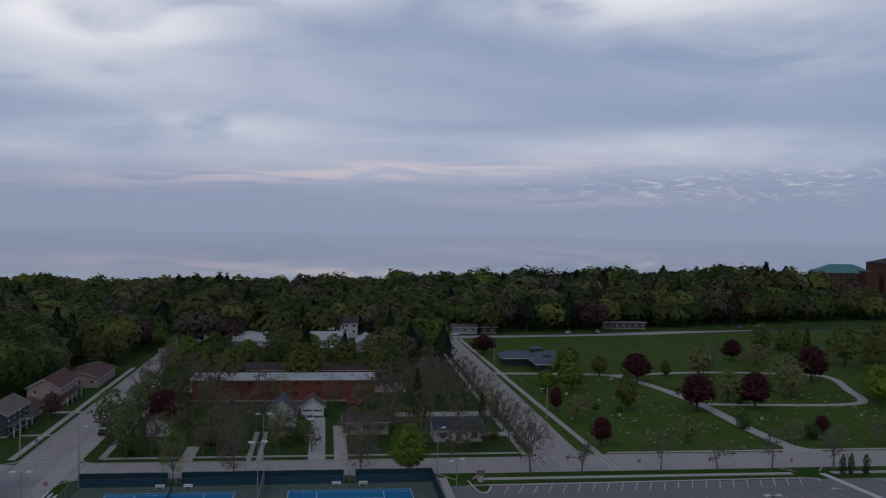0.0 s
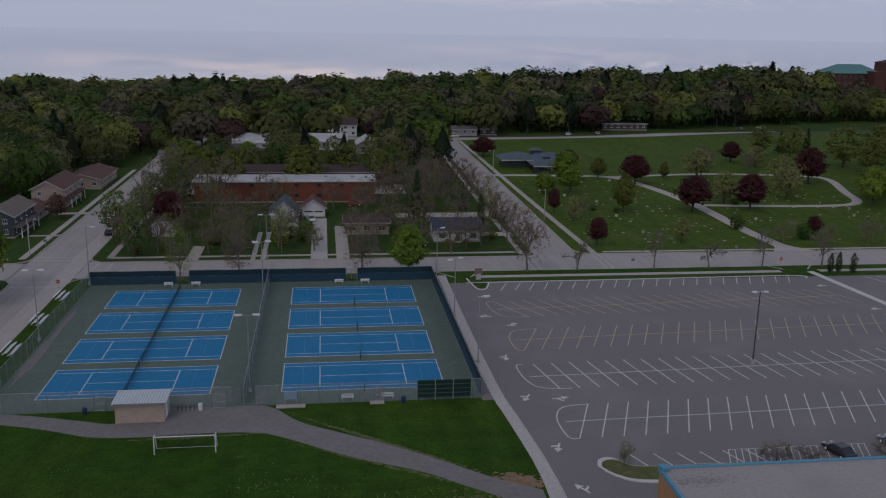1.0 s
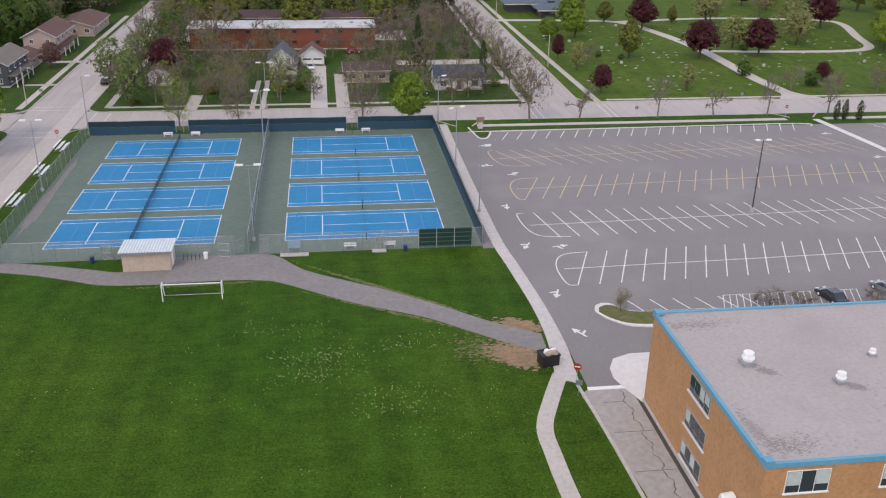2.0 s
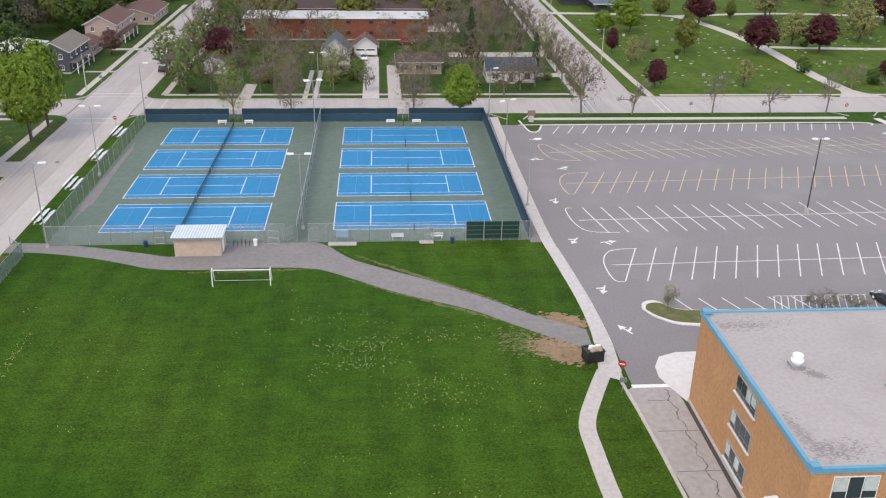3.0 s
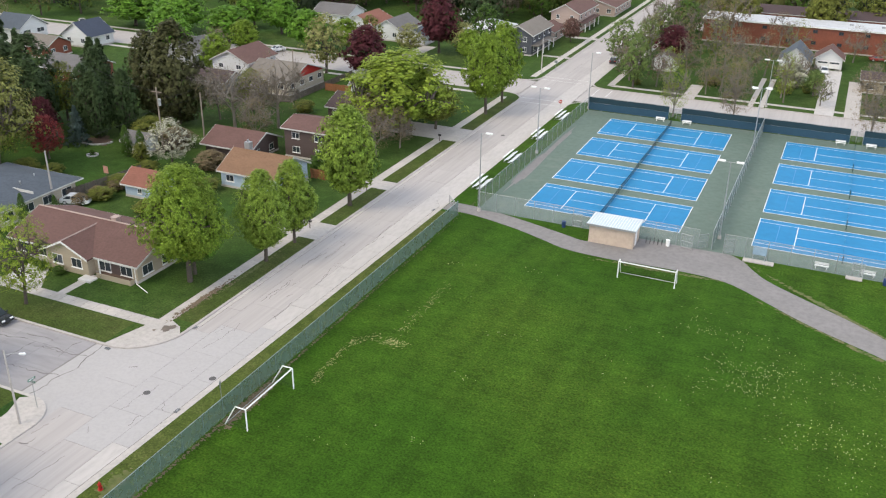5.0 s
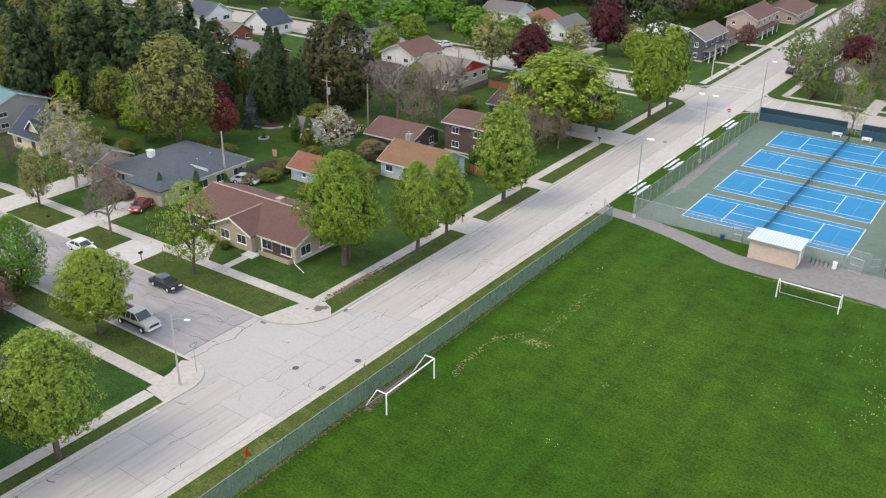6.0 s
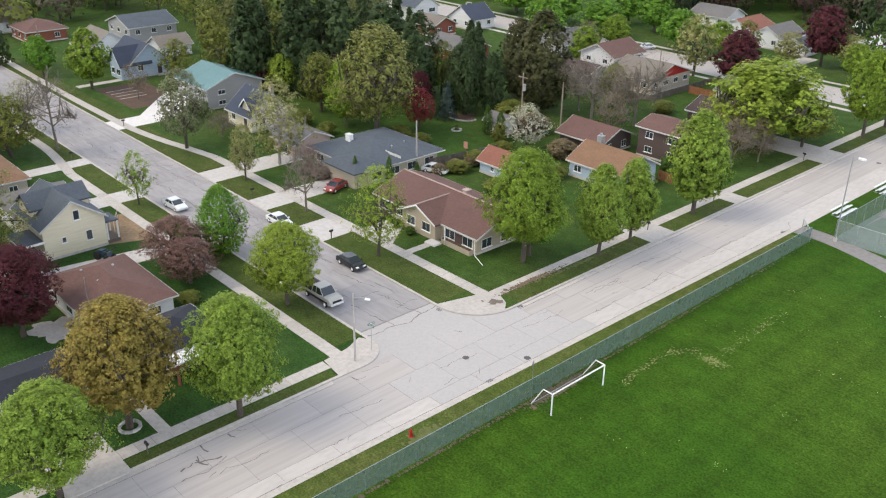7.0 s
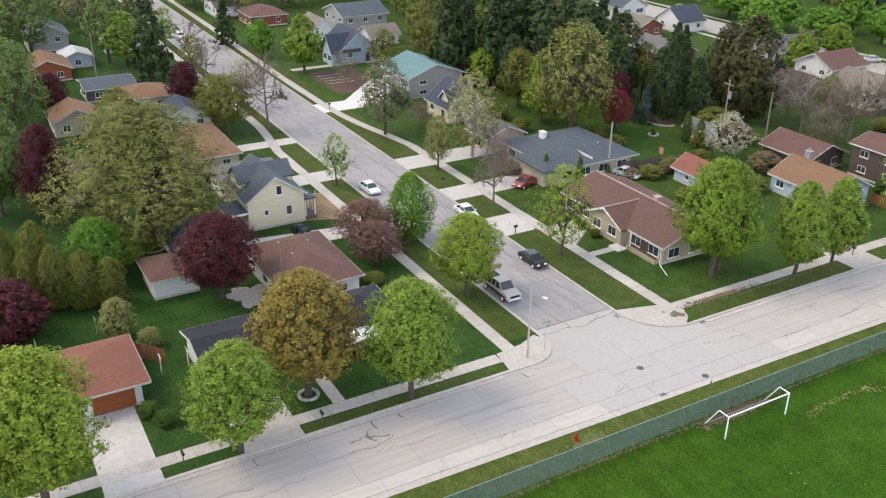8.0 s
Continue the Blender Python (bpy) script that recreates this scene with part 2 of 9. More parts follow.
FIELD = grass("field_grass", (0.0265, 0.073, 0.0062), (0.096, 0.134, 0.018), (0.41, 0.72), 0.075, 0.022)
LAWN = grass("lawn_grass", (0.0365, 0.078, 0.0155), (0.110, 0.108, 0.040), (0.42, 0.74), 0.0, 0.05, 0.4)
CEM = grass("cemetery_grass", (0.060, 0.106, 0.014), (0.16, 0.15, 0.05), (0.50, 0.80), 0.05, 0.06)
VERGE = grass("verge_grass", (0.066, 0.093, 0.021), (0.155, 0.125, 0.06), (0.42, 0.72), 0.0, 0.15, 0.6)
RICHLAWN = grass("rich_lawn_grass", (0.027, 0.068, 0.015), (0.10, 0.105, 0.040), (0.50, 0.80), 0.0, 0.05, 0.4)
DULL = grass("dull_grass", (0.052, 0.078, 0.018), (0.125, 0.108, 0.048), (0.42, 0.72), 0.0, 0.12, 0.5)
EARTH = material("bare_earth", (0.32, 0.21, 0.135), (0.22, 0.155, 0.09), 0.95, 2.0, 0.5, 0.7, 0.4)
GROUND = material("open_ground", (0.050, 0.075, 0.028), (0.080, 0.085, 0.045), 0.95, 0.5, 0.02, 0.6, 0.0)
ROADBASE = material("road_joint", (0.27, 0.25, 0.24), None, 0.95, 4, 0.3)
CONCRETE = material("road_concrete", (0.435, 0.398, 0.385), (0.395, 0.362, 0.35), 0.9, 2.2, 0.5, 0.35, 0.1, objvar=0.035, third=(0.365, 0.333, 0.322), third_scale=0.55, third_lim=(0.5, 0.95), stretch=(1.0, 0.035, 1))
CONCPALE = material("parking_strip_concrete", (0.492, 0.455, 0.437), (0.45, 0.417, 0.40), 0.9, 2.2, 0.5, 0.35, 0.1, objvar=0.03, stretch=(1.0, 0.3, 1))
CONCNEW = material("junction_concrete", (0.418, 0.395, 0.391), (0.398, 0.375, 0.371), 0.9, 3.0, 0.12, 0.25, 0.1, objvar=0.015)
GREYROAD = material("old_concrete", (0.345, 0.325, 0.335), (0.30, 0.285, 0.29), 0.9, 1.2, 0.16, 0.5, 0.1, objvar=0.06, third=(0.25, 0.235, 0.24), third_scale=0.4, third_lim=(0.55, 0.9), stretch=(0.25, 1.0, 1))
WALK = material("pavement_concrete", (0.50, 0.455, 0.43), (0.42, 0.39, 0.365), 0.9, 2.0, 0.4, 0.5, 0.1, objvar=0.07)
PALEWALK = material("footpath_concrete", (0.545, 0.51, 0.50), (0.47, 0.445, 0.43), 0.9, 1.5, 0.3, 0.5, 0.05)
NEWCONC = material("pale_concrete", (0.66, 0.63, 0.62), (0.60, 0.575, 0.56), 0.85, 1.5, 0.2, 0.35, 0.05)
ASPHALT = material("lot_asphalt", (0.232, 0.216, 0.220), (0.205, 0.190, 0.194), 0.9, 3.0, 0.04, 0.35, 0.2, third=(0.268, 0.250, 0.248), third_scale=0.07, third_lim=(0.5, 0.85))
GREYLANE = material("lane_concrete", (0.40, 0.37, 0.355), (0.33, 0.305, 0.295), 0.9, 1.5, 0.25, 0.5, 0.1)
PATHASPH = material("path_asphalt", (0.245, 0.228, 0.225), (0.20, 0.187, 0.185), 0.9, 1.5, 0.3, 0.5, 0.2)
COURTGREEN = material("court_green", (0.125, 0.175, 0.145), (0.105, 0.150, 0.125), 0.85, 1.0, 0.12, 0.45, 0.05, third=(0.16, 0.195, 0.165), third_scale=0.2, third_lim=(0.55, 0.8))
COURTBLUE = material("court_blue", (0.004, 0.198, 0.415), (0.006, 0.215, 0.44), 0.8, 0.8, 0.15, 0.4, 0.03)
LINE = material("line_white", (0.70, 0.73, 0.77), (0.66, 0.68, 0.72), 0.8, 3, 0.6, 0.3, 0)
PALELINE = material("line_pale_blue", (0.10, 0.28, 0.58), None, 0.8, 3, 0.6, 0.3, 0)
LOTLINE = material("lot_paint_white", (0.76, 0.75, 0.74), (0.58, 0.57, 0.57), 0.85, 4, 0.8, 0.6, 0)
LOTYELLOW = material("lot_paint_faded_yellow", (0.62, 0.475, 0.29), (0.50, 0.40, 0.29), 0.85, 4, 0.8, 0.6, 0)
SCREENLOW = material("windscreen_blue", (0.020, 0.060, 0.098), (0.026, 0.075, 0.118), 0.85, 1.5, 0.3, 0.4, 0.2)
SCREEN = material("windscreen_navy", (0.012, 0.036, 0.050), (0.017, 0.047, 0.062), 0.85, 1.5, 0.3, 0.4, 0.2)
DARKGREEN = material("board_green", (0.012, 0.040, 0.032), (0.018, 0.055, 0.042), 0.7, 2, 0.5, 0.4, 0)
CHAIN = netting("chain_link", (0.30, 0.33, 0.34), 0.74)
CHAINDENSE = netting("chain_link_dense", (0.13, 0.19, 0.20), 0.46)
FIELDCHAIN = netting("chain_link_green", (0.085, 0.155, 0.14), 0.34)
POSTGREEN = material("green_coated_posts", (0.13, 0.20, 0.185), (0.11, 0.165, 0.155), 0.6, 6, 1, 0.4, 0)
FENCEGREEN = material("green_coated_steel", (0.27, 0.325, 0.32), (0.22, 0.27, 0.265), 0.6, 6, 1, 0.4, 0)
NETTING = netting("tennis_net", (0.03, 0.035, 0.04), 0.35)
THINNET = netting("worn_tennis_net", (0.07, 0.09, 0.11), 0.80)
GALV = material("galvanised_steel", (0.42, 0.43, 0.44), (0.34, 0.35, 0.36), 0.45, 6, 1, 0.4, 0, metal=0.6)
FASCIA = material("fascia_paint", (0.56, 0.55, 0.53), (0.48, 0.47, 0.45), 0.6, 3, 0.7, 0.4, 0)
WHITEPAINT = material("white_paint", (0.78, 0.78, 0.77), (0.70, 0.70, 0.69), 0.6, 3, 0.7, 0.3, 0)
ALU = material("bare_aluminium", (0.80, 0.81, 0.83), (0.72, 0.73, 0.75), 0.45, 5, 1, 0.3, 0, metal=0.1)
BLACKMETAL = material("dark_steel", (0.03, 0.03, 0.032), None, 0.5, 5, 1, 0.3, 0, metal=0.3)
BROWNPOLE = material("bronze_pole", (0.07, 0.06, 0.055), None, 0.5, 5, 1, 0.3, 0)
WOODPOLE = material("weathered_pole", (0.30, 0.245, 0.20), (0.23, 0.19, 0.155), 0.9, 6, 1, 0.5, 0.1)
BARK = material("bark", (0.105, 0.085, 0.07), (0.065, 0.055, 0.047), 0.95, 6, 1.0, 0.6, 0.5)
BIRCHBARK = material("pale_bark", (0.36, 0.33, 0.29), (0.22, 0.20, 0.18), 0.9, 6, 1.0, 0.6, 0.4)
TWIG = material("bare_twigs", (0.20, 0.172, 0.145), (0.145, 0.122, 0.10), 0.95, 6, 1.0, 0.5, 0)
RED = material("red_paint", (0.42, 0.025, 0.02), (0.33, 0.02, 0.02), 0.5, 4, 1, 0.3, 0)
SCHOOLBRICK = material("orange_brick", (0.50, 0.265, 0.13), (0.42, 0.215, 0.105), 0.9, 3.0, 0.35, 0.55, 0.3, third=(0.30, 0.16, 0.085), third_scale=1.2, third_lim=(0.60, 0.8))
ROOFGREY = material("roof_membrane_grey", (0.40, 0.365, 0.355), (0.365, 0.333, 0.325), 0.9, 2.5, 0.08, 0.4, 0.1, third=(0.30, 0.272, 0.266), third_scale=0.09, third_lim=(0.52, 0.85))
TRIMBLUE = material("trim_sky_blue", (0.105, 0.325, 0.46), (0.09, 0.29, 0.42), 0.5, 3, 0.5, 0.3, 0)
REDBRICK = material("red_brick", (0.26, 0.085, 0.055), (0.20, 0.068, 0.047), 0.9, 3.0, 0.4, 0.55, 0.3)
WINDOW = glass("window_glass", (0.035, 0.045, 0.055))
CURTAIN = material("window_blind", (0.50, 0.54, 0.52), (0.40, 0.44, 0.43), 0.8, 2, 0.6, 0.5, 0)
RUBBER = material("rubber", (0.02, 0.02, 0.02), None, 0.8, 8, 1, 0.3, 0)
SOIL = material("garden_soil", (0.12, 0.075, 0.055), (0.085, 0.055, 0.042), 0.95, 2, 0.4, 0.6, 0.5)
STONE = material("granite_marker", (0.46, 0.44, 0.43), (0.34, 0.33, 0.32), 0.8, 5, 1, 0.5, 0.1, objvar=0.3)
WATER = material("lake_water", (0.075, 0.092, 0.135), (0.07, 0.088, 0.13), 0.02, 0.02, 0.003, 0.3, 0.0, spec=0.5)


def shingles(name, colour, second=None, metal=False):
    second = second or tuple(c * 0.8 for c in colour)
    return material(name, colour, second, 0.5 if metal else 0.92, 2.5, 0.35, 0.5, 0.3, stretch=(1, 1, 3))


def siding(name, colour):
    return material(name, colour, tuple(c * 0.9 for c in colour), 0.75, 1.5, 0.3, 0.35, 0.1, stretch=(0.3, 0.3, 5))


R_BROWN = shingles("shingle_red_brown", (0.150, 0.082, 0.072))
R_SLATE = shingles("shingle_blue_grey", (0.088, 0.105, 0.128))
R_BLACK = shingles("shingle_black", (0.030, 0.033, 0.044))
R_GREY = shingles("shingle_grey", (0.165, 0.155, 0.155))
R_TAN = shingles("shingle_grey_tan", (0.205, 0.178, 0.155))
R_ORANGE = shingles("shingle_orange_brown", (0.235, 0.133, 0.083))
R_RED = shingles("shingle_brick_red", (0.25, 0.103, 0.075))
R_TEAL = shingles("metal_roof_teal", (0.090, 0.205, 0.215), None, True)
R_NAVY = shingles("shingle_navy", (0.055, 0.068, 0.10))
R_WHITE = shingles("roof_coating_white", (0.56, 0.57, 0.59), (0.42, 0.43, 0.45))
R_DARK = shingles("shingle_dark_maroon", (0.085, 0.058, 0.06))
W_TAN = siding("siding_tan", (0.40, 0.335, 0.255))
W_CREAM = siding("siding_cream", (0.70, 0.63, 0.475))
W_WHITE = siding("siding_white", (0.66, 0.665, 0.67))
W_BLUE = siding("siding_pale_blue", (0.36, 0.45, 0.54))
W_GREY = siding("siding_grey", (0.33, 0.325, 0.33))
W_DARK = siding("siding_slate", (0.075, 0.08, 0.095))
W_BROWN = siding("siding_dark_brown", (0.095, 0.066, 0.062))
W_PINK = siding("siding_dusty_pink", (0.43, 0.325, 0.29))
W_BEIGE = siding("siding_beige", (0.45, 0.40, 0.325))
D_ORANGE = siding("garage_door_orange", (0.30, 0.085, 0.035))
FENCEWOOD = material("weathered_fence", (0.16, 0.13, 0.115), (0.11, 0.09, 0.08), 0.9, 5, 1, 0.5, 0.2)
CEDAR = material("cedar_fence", (0.32, 0.13, 0.065), (0.25, 0.10, 0.05), 0.9, 5, 1, 0.5, 0.2)

F_MAPLE = foliage("leaves_fresh_green", (0.155, 0.235, 0.032))
F_LIME = foliage("leaves_yellow_green", (0.205, 0.275, 0.040))
F_BRIGHT = foliage("leaves_bright_green", (0.112, 0.238, 0.032))
F_GOLD = foliage("leaves_bronze_gold", (0.24, 0.185, 0.048))
F_PURPLE = foliage("leaves_purple", (0.085, 0.022, 0.028))
F_PLUM = foliage("leaves_dusky_plum", (0.17, 0.095, 0.08))
F_RED = foliage("leaves_crimson", (0.22, 0.038, 0.038))
F_OLIVE = foliage("leaves_olive", (0.145, 0.16, 0.036))
F_PALE = foliage("leaves_pale_budding", (0.235, 0.235, 0.09))
F_WILLOW = foliage("leaves_pale_olive", (0.182, 0.190, 0.058))
F_SPRING = foliage("leaves_spring_green", (0.180, 0.265, 0.045))
F_SOFT = foliage("leaves_soft_green", (0.125, 0.178, 0.055))
F_AIRY = foliage("leaves_airy_green", (0.190, 0.240, 0.078))
F_SAGE = foliage("leaves_sage", (0.165, 0.178, 0.098))
F_DEEP = foliage("leaves_deep_green", (0.062, 0.12, 0.022))
F_PINE = foliage("needles_dark", (0.042, 0.069, 0.026), 0.25, 0.1)
F_BRONZEPINE = foliage("needles_bronze", (0.062, 0.064, 0.026), 0.25, 0.1)
F_BLUESPRUCE = foliage("needles_blue", (0.055, 0.085, 0.075), 0.3, 0.1)
F_WHITE = foliage("blossom_white", (0.40, 0.39, 0.30), 0.3, 0.2)
F_BUD = foliage("buds_brown", (0.19, 0.145, 0.085))
F_PINKBUD = foliage("buds_mauve", (0.18, 0.115, 0.095))


# ---- mesh helpers ----
class Geo:
    """Collects corners and faces of one mesh."""

    def __init__(self):
        self.v, self.f, self.m = [], [], []

    def face(self, pts, mi=0):
        n = len(self.v)
        self.v += [tuple(p) for p in pts]
        self.f.append(tuple(range(n, n + len(pts))))
        self.m.append(mi)
        return self

    def box(self, x0, x1, y0, y1, z0, z1, mi=0):
        n = len(self.v)
        self.v += [(x, y, z) for z in (z0, z1) for x, y in ((x0, y0), (x1, y0), (x1, y1), (x0, y1))]
        for f in ((3, 2, 1, 0), (4, 5, 6, 7), (0, 1, 5, 4), (1, 2, 6, 5), (2, 3, 7, 6), (3, 0, 4, 7)):
            self.f.append(tuple(n + i for i in f))
            self.m.append(mi)
        return self

    def prism(self, pts, z0, z1, mi=0):
        """A flat outline, anticlockwise, given thickness."""
        n, k = len(self.v), len(pts)
        self.v += [(p[0], p[1], z0) for p in pts] + [(p[0], p[1], z1) for p in pts]
        self.f.append(tuple(range(n + k, n + 2 * k)))
        self.f.append(tuple(range(n + k - 1, n - 1, -1)))
        for i in range(k):
            j = (i + 1) % k
            self.f.append((n + i, n + j, n + k + j, n + k + i))
        self.m += [mi] * (k + 2)
        return self

    def tube(self, a, b, r0, r1=None, n=8, mi=0, caps=True):
        a, b = Vector(a), Vector(b)
        r1 = r0 if r1 is None else r1
        d = (b - a).normalized()
        u = d.orthogonal().normalized()
        w = d.cross(u)
        s = len(self.v)
        for c, r in ((a, r0), (b, r1)):
            for i in range(n):
                t = 2 * math.pi * i / n
                self.v.append(tuple(c + (u * math.cos(t) + w * math.sin(t)) * r))
        for i in range(n):
            j = (i + 1) % n
            self.f.append((s + i, s + j, s + n + j, s + n + i))
            self.m.append(mi)
        if caps:
            self.f += [tuple(s + n + i for i in range(n)), tuple(s + i for i in reversed(range(n)))]
            self.m += [mi, mi]
        return self

    def mesh(self, name, *mats):
        me = bpy.data.meshes.new(name)
        me.from_pydata(self.v, [], self.f)
        for m in mats:
            me.materials.append(m)
        if any(self.m):
            me.polygons.foreach_set("material_index", self.m)
        me.update()
        return me


def part(name, geo, mat, parent=None, label="", m=None):
    """One mesh object, under its thing if there is one."""
    me = geo.mesh(name, mat) if isinstance(geo, Geo) else geo
    ob = new(name, me)
    if parent is not None:
        ob.parent = parent
    if m is not None:
        ob.matrix_basis = m
    if label:
        ob["label"] = label
    return ob


def thing(name, m, label, category, group="", kind=""):
    ob = new(name)
    ob.empty_display_size = 0.2
    ob.matrix_basis = m
    return tagged(ob, label, category, group, kind)


def structure(name, geo, mat, label, category):
    return tagged(part(name, geo, mat), label, category, "", "structure")


def smooth_line(pts, steps=6):
    """A curve through a few points."""
    out = []
    for i in range(len(pts) - 1):
        p = [Vector(pts[max(0, min(len(pts) - 1, i + k))]) for k in (-1, 0, 1, 2)]
        for s in range(steps):
            t = s / steps
            out.append(0.5 * (2 * p[1] + (p[2] - p[0]) * t + (2 * p[0] - 5 * p[1] + 4 * p[2] - p[3]) * t * t + (3 * p[1] - p[0] - 3 * p[2] + p[3]) * t ** 3))
    out.append(Vector(pts[-1]))
    return out


def ribbon(left, right, z, depth=0.1):
    """A paved strip between two edge lines."""
    g = Geo()
    n = len(left)
    for line in (left, right):
        for dz in (z, z - depth):
            g.v += [(p[0], p[1], dz) for p in line]
    for i in range(n - 1):
        a, b, c, d = i, i + 1, 2 * n + i + 1, 2 * n + i
        g.f += [(a, d, c, b), (n + i, i, i + 1, n + i + 1), (2 * n + i, 3 * n + i, 3 * n + i + 1, 2 * n + i + 1)]
        g.m += [0, 0, 0]
    return g


def band(pts, width, z, depth=0.1, steps=6):
    """A paved strip of one width along a curve."""
    line = smooth_line([Vector((x, y, 0)) for x, y in pts], steps)
    left, right = [], []
    for i, p in enumerate(line):
        d = (line[min(i + 1, len(line) - 1)] - line[max(i - 1, 0)]).normalized()
        n = Vector((-d.y, d.x, 0))
        left.append(p + n * width / 2)
        right.append(p - n * width / 2)
    return ribbon(left, right, z, depth)

# ---- ground, lake, street blocks ----
ROAD_Z = -0.12
structure("ground", Geo().face([(-4500, -2500, -0.25), (4500, -2500, -0.25), (4500, 4500, -0.25), (-4500, 4500, -0.25)]), GROUND, "flat grassy ground reaching the lake shore", "ground")
structure("water", Geo().face([(-4500, 500, -0.1), (0, 500, -0.1), (420, 575, -0.1), (4500, 1300, -0.1), (4500, 4500, -0.1), (-4500, 4500, -0.1)]), WATER, "calm grey-blue lake under overcast sky", "lake")


def block(name, pts, mat, label):
    """A block of lawn that stands a kerb's height over the road, with a concrete kerb round it."""
    ob = structure(name, Geo().prism(pts, -0.25, 0.0), mat, label, "lawn")
    return ob


def kerb(pts, width=0.35, closed=False):
    g = Geo()
    line = [Vector((x, y, 0)) for x, y in pts]
    for a, b in zip(line, line[1:]):
        d = (b - a).normalized()
        n = Vector((-d.y, d.x, 0)) * width / 2
        e = d * 0.02
        g.prism([(p.x, p.y) for p in (a - n - e, b - n + e, b + n + e, a + n - e)], -0.24, 0.016)
    return structure("kerb", g, WALK, "pale concrete kerb along the street", "kerb")


def arc(cx, cy, r, a0, a1, n=8):
    return [(cx + r * math.cos(radians(a0 + (a1 - a0) * i / n)), cy + r * math.sin(radians(a0 + (a1 - a0) * i / n))) for i in range(n + 1)]


WN = -22.0                       # west kerb of its northern stretch
WX, EX = -23.6, -11.1            # kerbs of the long street beside the field
SS, SN = -123.0, -112.0          # kerbs of the side street
NS, NN = 10.2, 22.6              # kerbs of the street beyond the courts
AX, BX = 89.0, 99.2              # kerbs of the street beside the cemetery

ES = -13.5                       # the east kerb far to the south
school_edge = [(ES, -420), (420, -420), (420, NS)] + [(154, NS)] + arc(EX + 5, NS - 5, 5, 90, 180) + [(EX, -58), (ES, -215)]
block("lawn_school", school_edge, FIELD, "mown green sports field and school lawn")
west_edge = [(-520, SN)] + arc(WN - 6, SN + 6, 6, -90, 0) + arc(WN - 5, NS - 5, 5, 0, 90) + [(-520, NS)]
block("lawn_west", west_edge, LAWN, "lawns and back gardens of the corner block")
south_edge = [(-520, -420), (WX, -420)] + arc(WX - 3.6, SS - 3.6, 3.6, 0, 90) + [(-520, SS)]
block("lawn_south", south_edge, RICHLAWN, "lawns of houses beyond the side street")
nw_edge = [(-520, NN)] + arc(WX - 4, NN + 4, 4, -90, 0) + [(WX, 498), (-520, 498)]
block("lawn_northwest", nw_edge, LAWN, "shaded lawns under neighbourhood trees")
north_edge = arc(EX + 4, NN + 4, 4, 180, 270) + arc(AX - 5, NN + 5, 5, -90, 0) + [(AX + 3, 232), (AX - 40, 236), (EX, 236)]
block("lawn_north", north_edge, LAWN, "lawns and drives of houses beyond the courts")
block("lawn_far", [(EX, 246), (AX - 40, 246), (240, 268), (620, 330), (620, 590), (420, 570), (0, 498), (EX, 498)], LAWN, "wooded ground beyond the park road")
cem_edge = arc(BX + 5, NN + 6, 5, 180, 270) + [(420, NN + 1), (620, 300), (240, 256), (130, 238), (BX + 2, 234)]
block("lawn_cemetery", cem_edge, CEM, "open green cemetery lawn with flat markers")

kerb([(ES, -420), (ES, -215), (EX, -58), (EX, 5)] + arc(EX + 5, NS - 5, 5, 180, 90)[1:] + [(64, NS), (67.5, 5.5)])
kerb([(71, 5.5), (73.5, NS), (140, NS), (142.5, 7)])
kerb([(148, 7), (150.5, NS), (420, NS)])
kerb([(-520, SN)] + arc(WN - 6, SN + 6, 6, -90, 0) + arc(WN - 5, NS - 5, 5, 0, 90) + [(-520, NS)])
kerb([(WX, -420)] + arc(WX - 3.6, SS - 3.6, 3.6, 0, 90) + [(-520, SS)])
kerb([(-520, NN)] + arc(WX - 4, NN + 4, 4, -90, 0) + [(WX, 500)])
kerb([(EX, 236)] + arc(EX + 4, NN + 4, 4, 180, 270) + arc(AX - 5, NN + 5, 5, -90, 0) + [(AX + 3, 232)])
kerb([(BX + 2, 234)] + arc(BX + 5, NN + 6, 5, 180, 270) + [(147, NN + 1)])
kerb([(160, NN + 1), (420, NN + 1)])


def road(name, x0, x1, y0, y1, mat, label):
    return structure(name, Geo().box(x0, x1, y0, y1, -0.22, ROAD_Z - 0.02), mat, label, "road")


street = road("road_long", WX - 0.2, EX + 0.2, -420, 430, ROADBASE, "pale concrete street with jointed slabs beside the field")
side = road("road_side", -520, WX, SS, SN, ROADBASE, "grey concrete side street between the lawns")
north = road("road_north", EX, 420, NS, NN + 1, CONCRETE, "pale concrete street behind the courts")
road("road_north_west", -520, WX, NS, NN, CONCRETE, "pale concrete street between houses")
east = structure("road_east", Geo().prism([(AX, NN + 1), (BX, NN + 1), (BX + 2, 236), (AX + 3, 236)], -0.22, ROAD_Z), CONCRETE, "pale concrete street beside the cemetery", "road")
structure("road_park", band([(-40, 241), (50, 241), (110, 240), (165, 246), (220, 262), (300, 285), (420, 310)], 10, ROAD_Z + 0.02), CONCRETE, "pale road along the far edge of the park", "road")

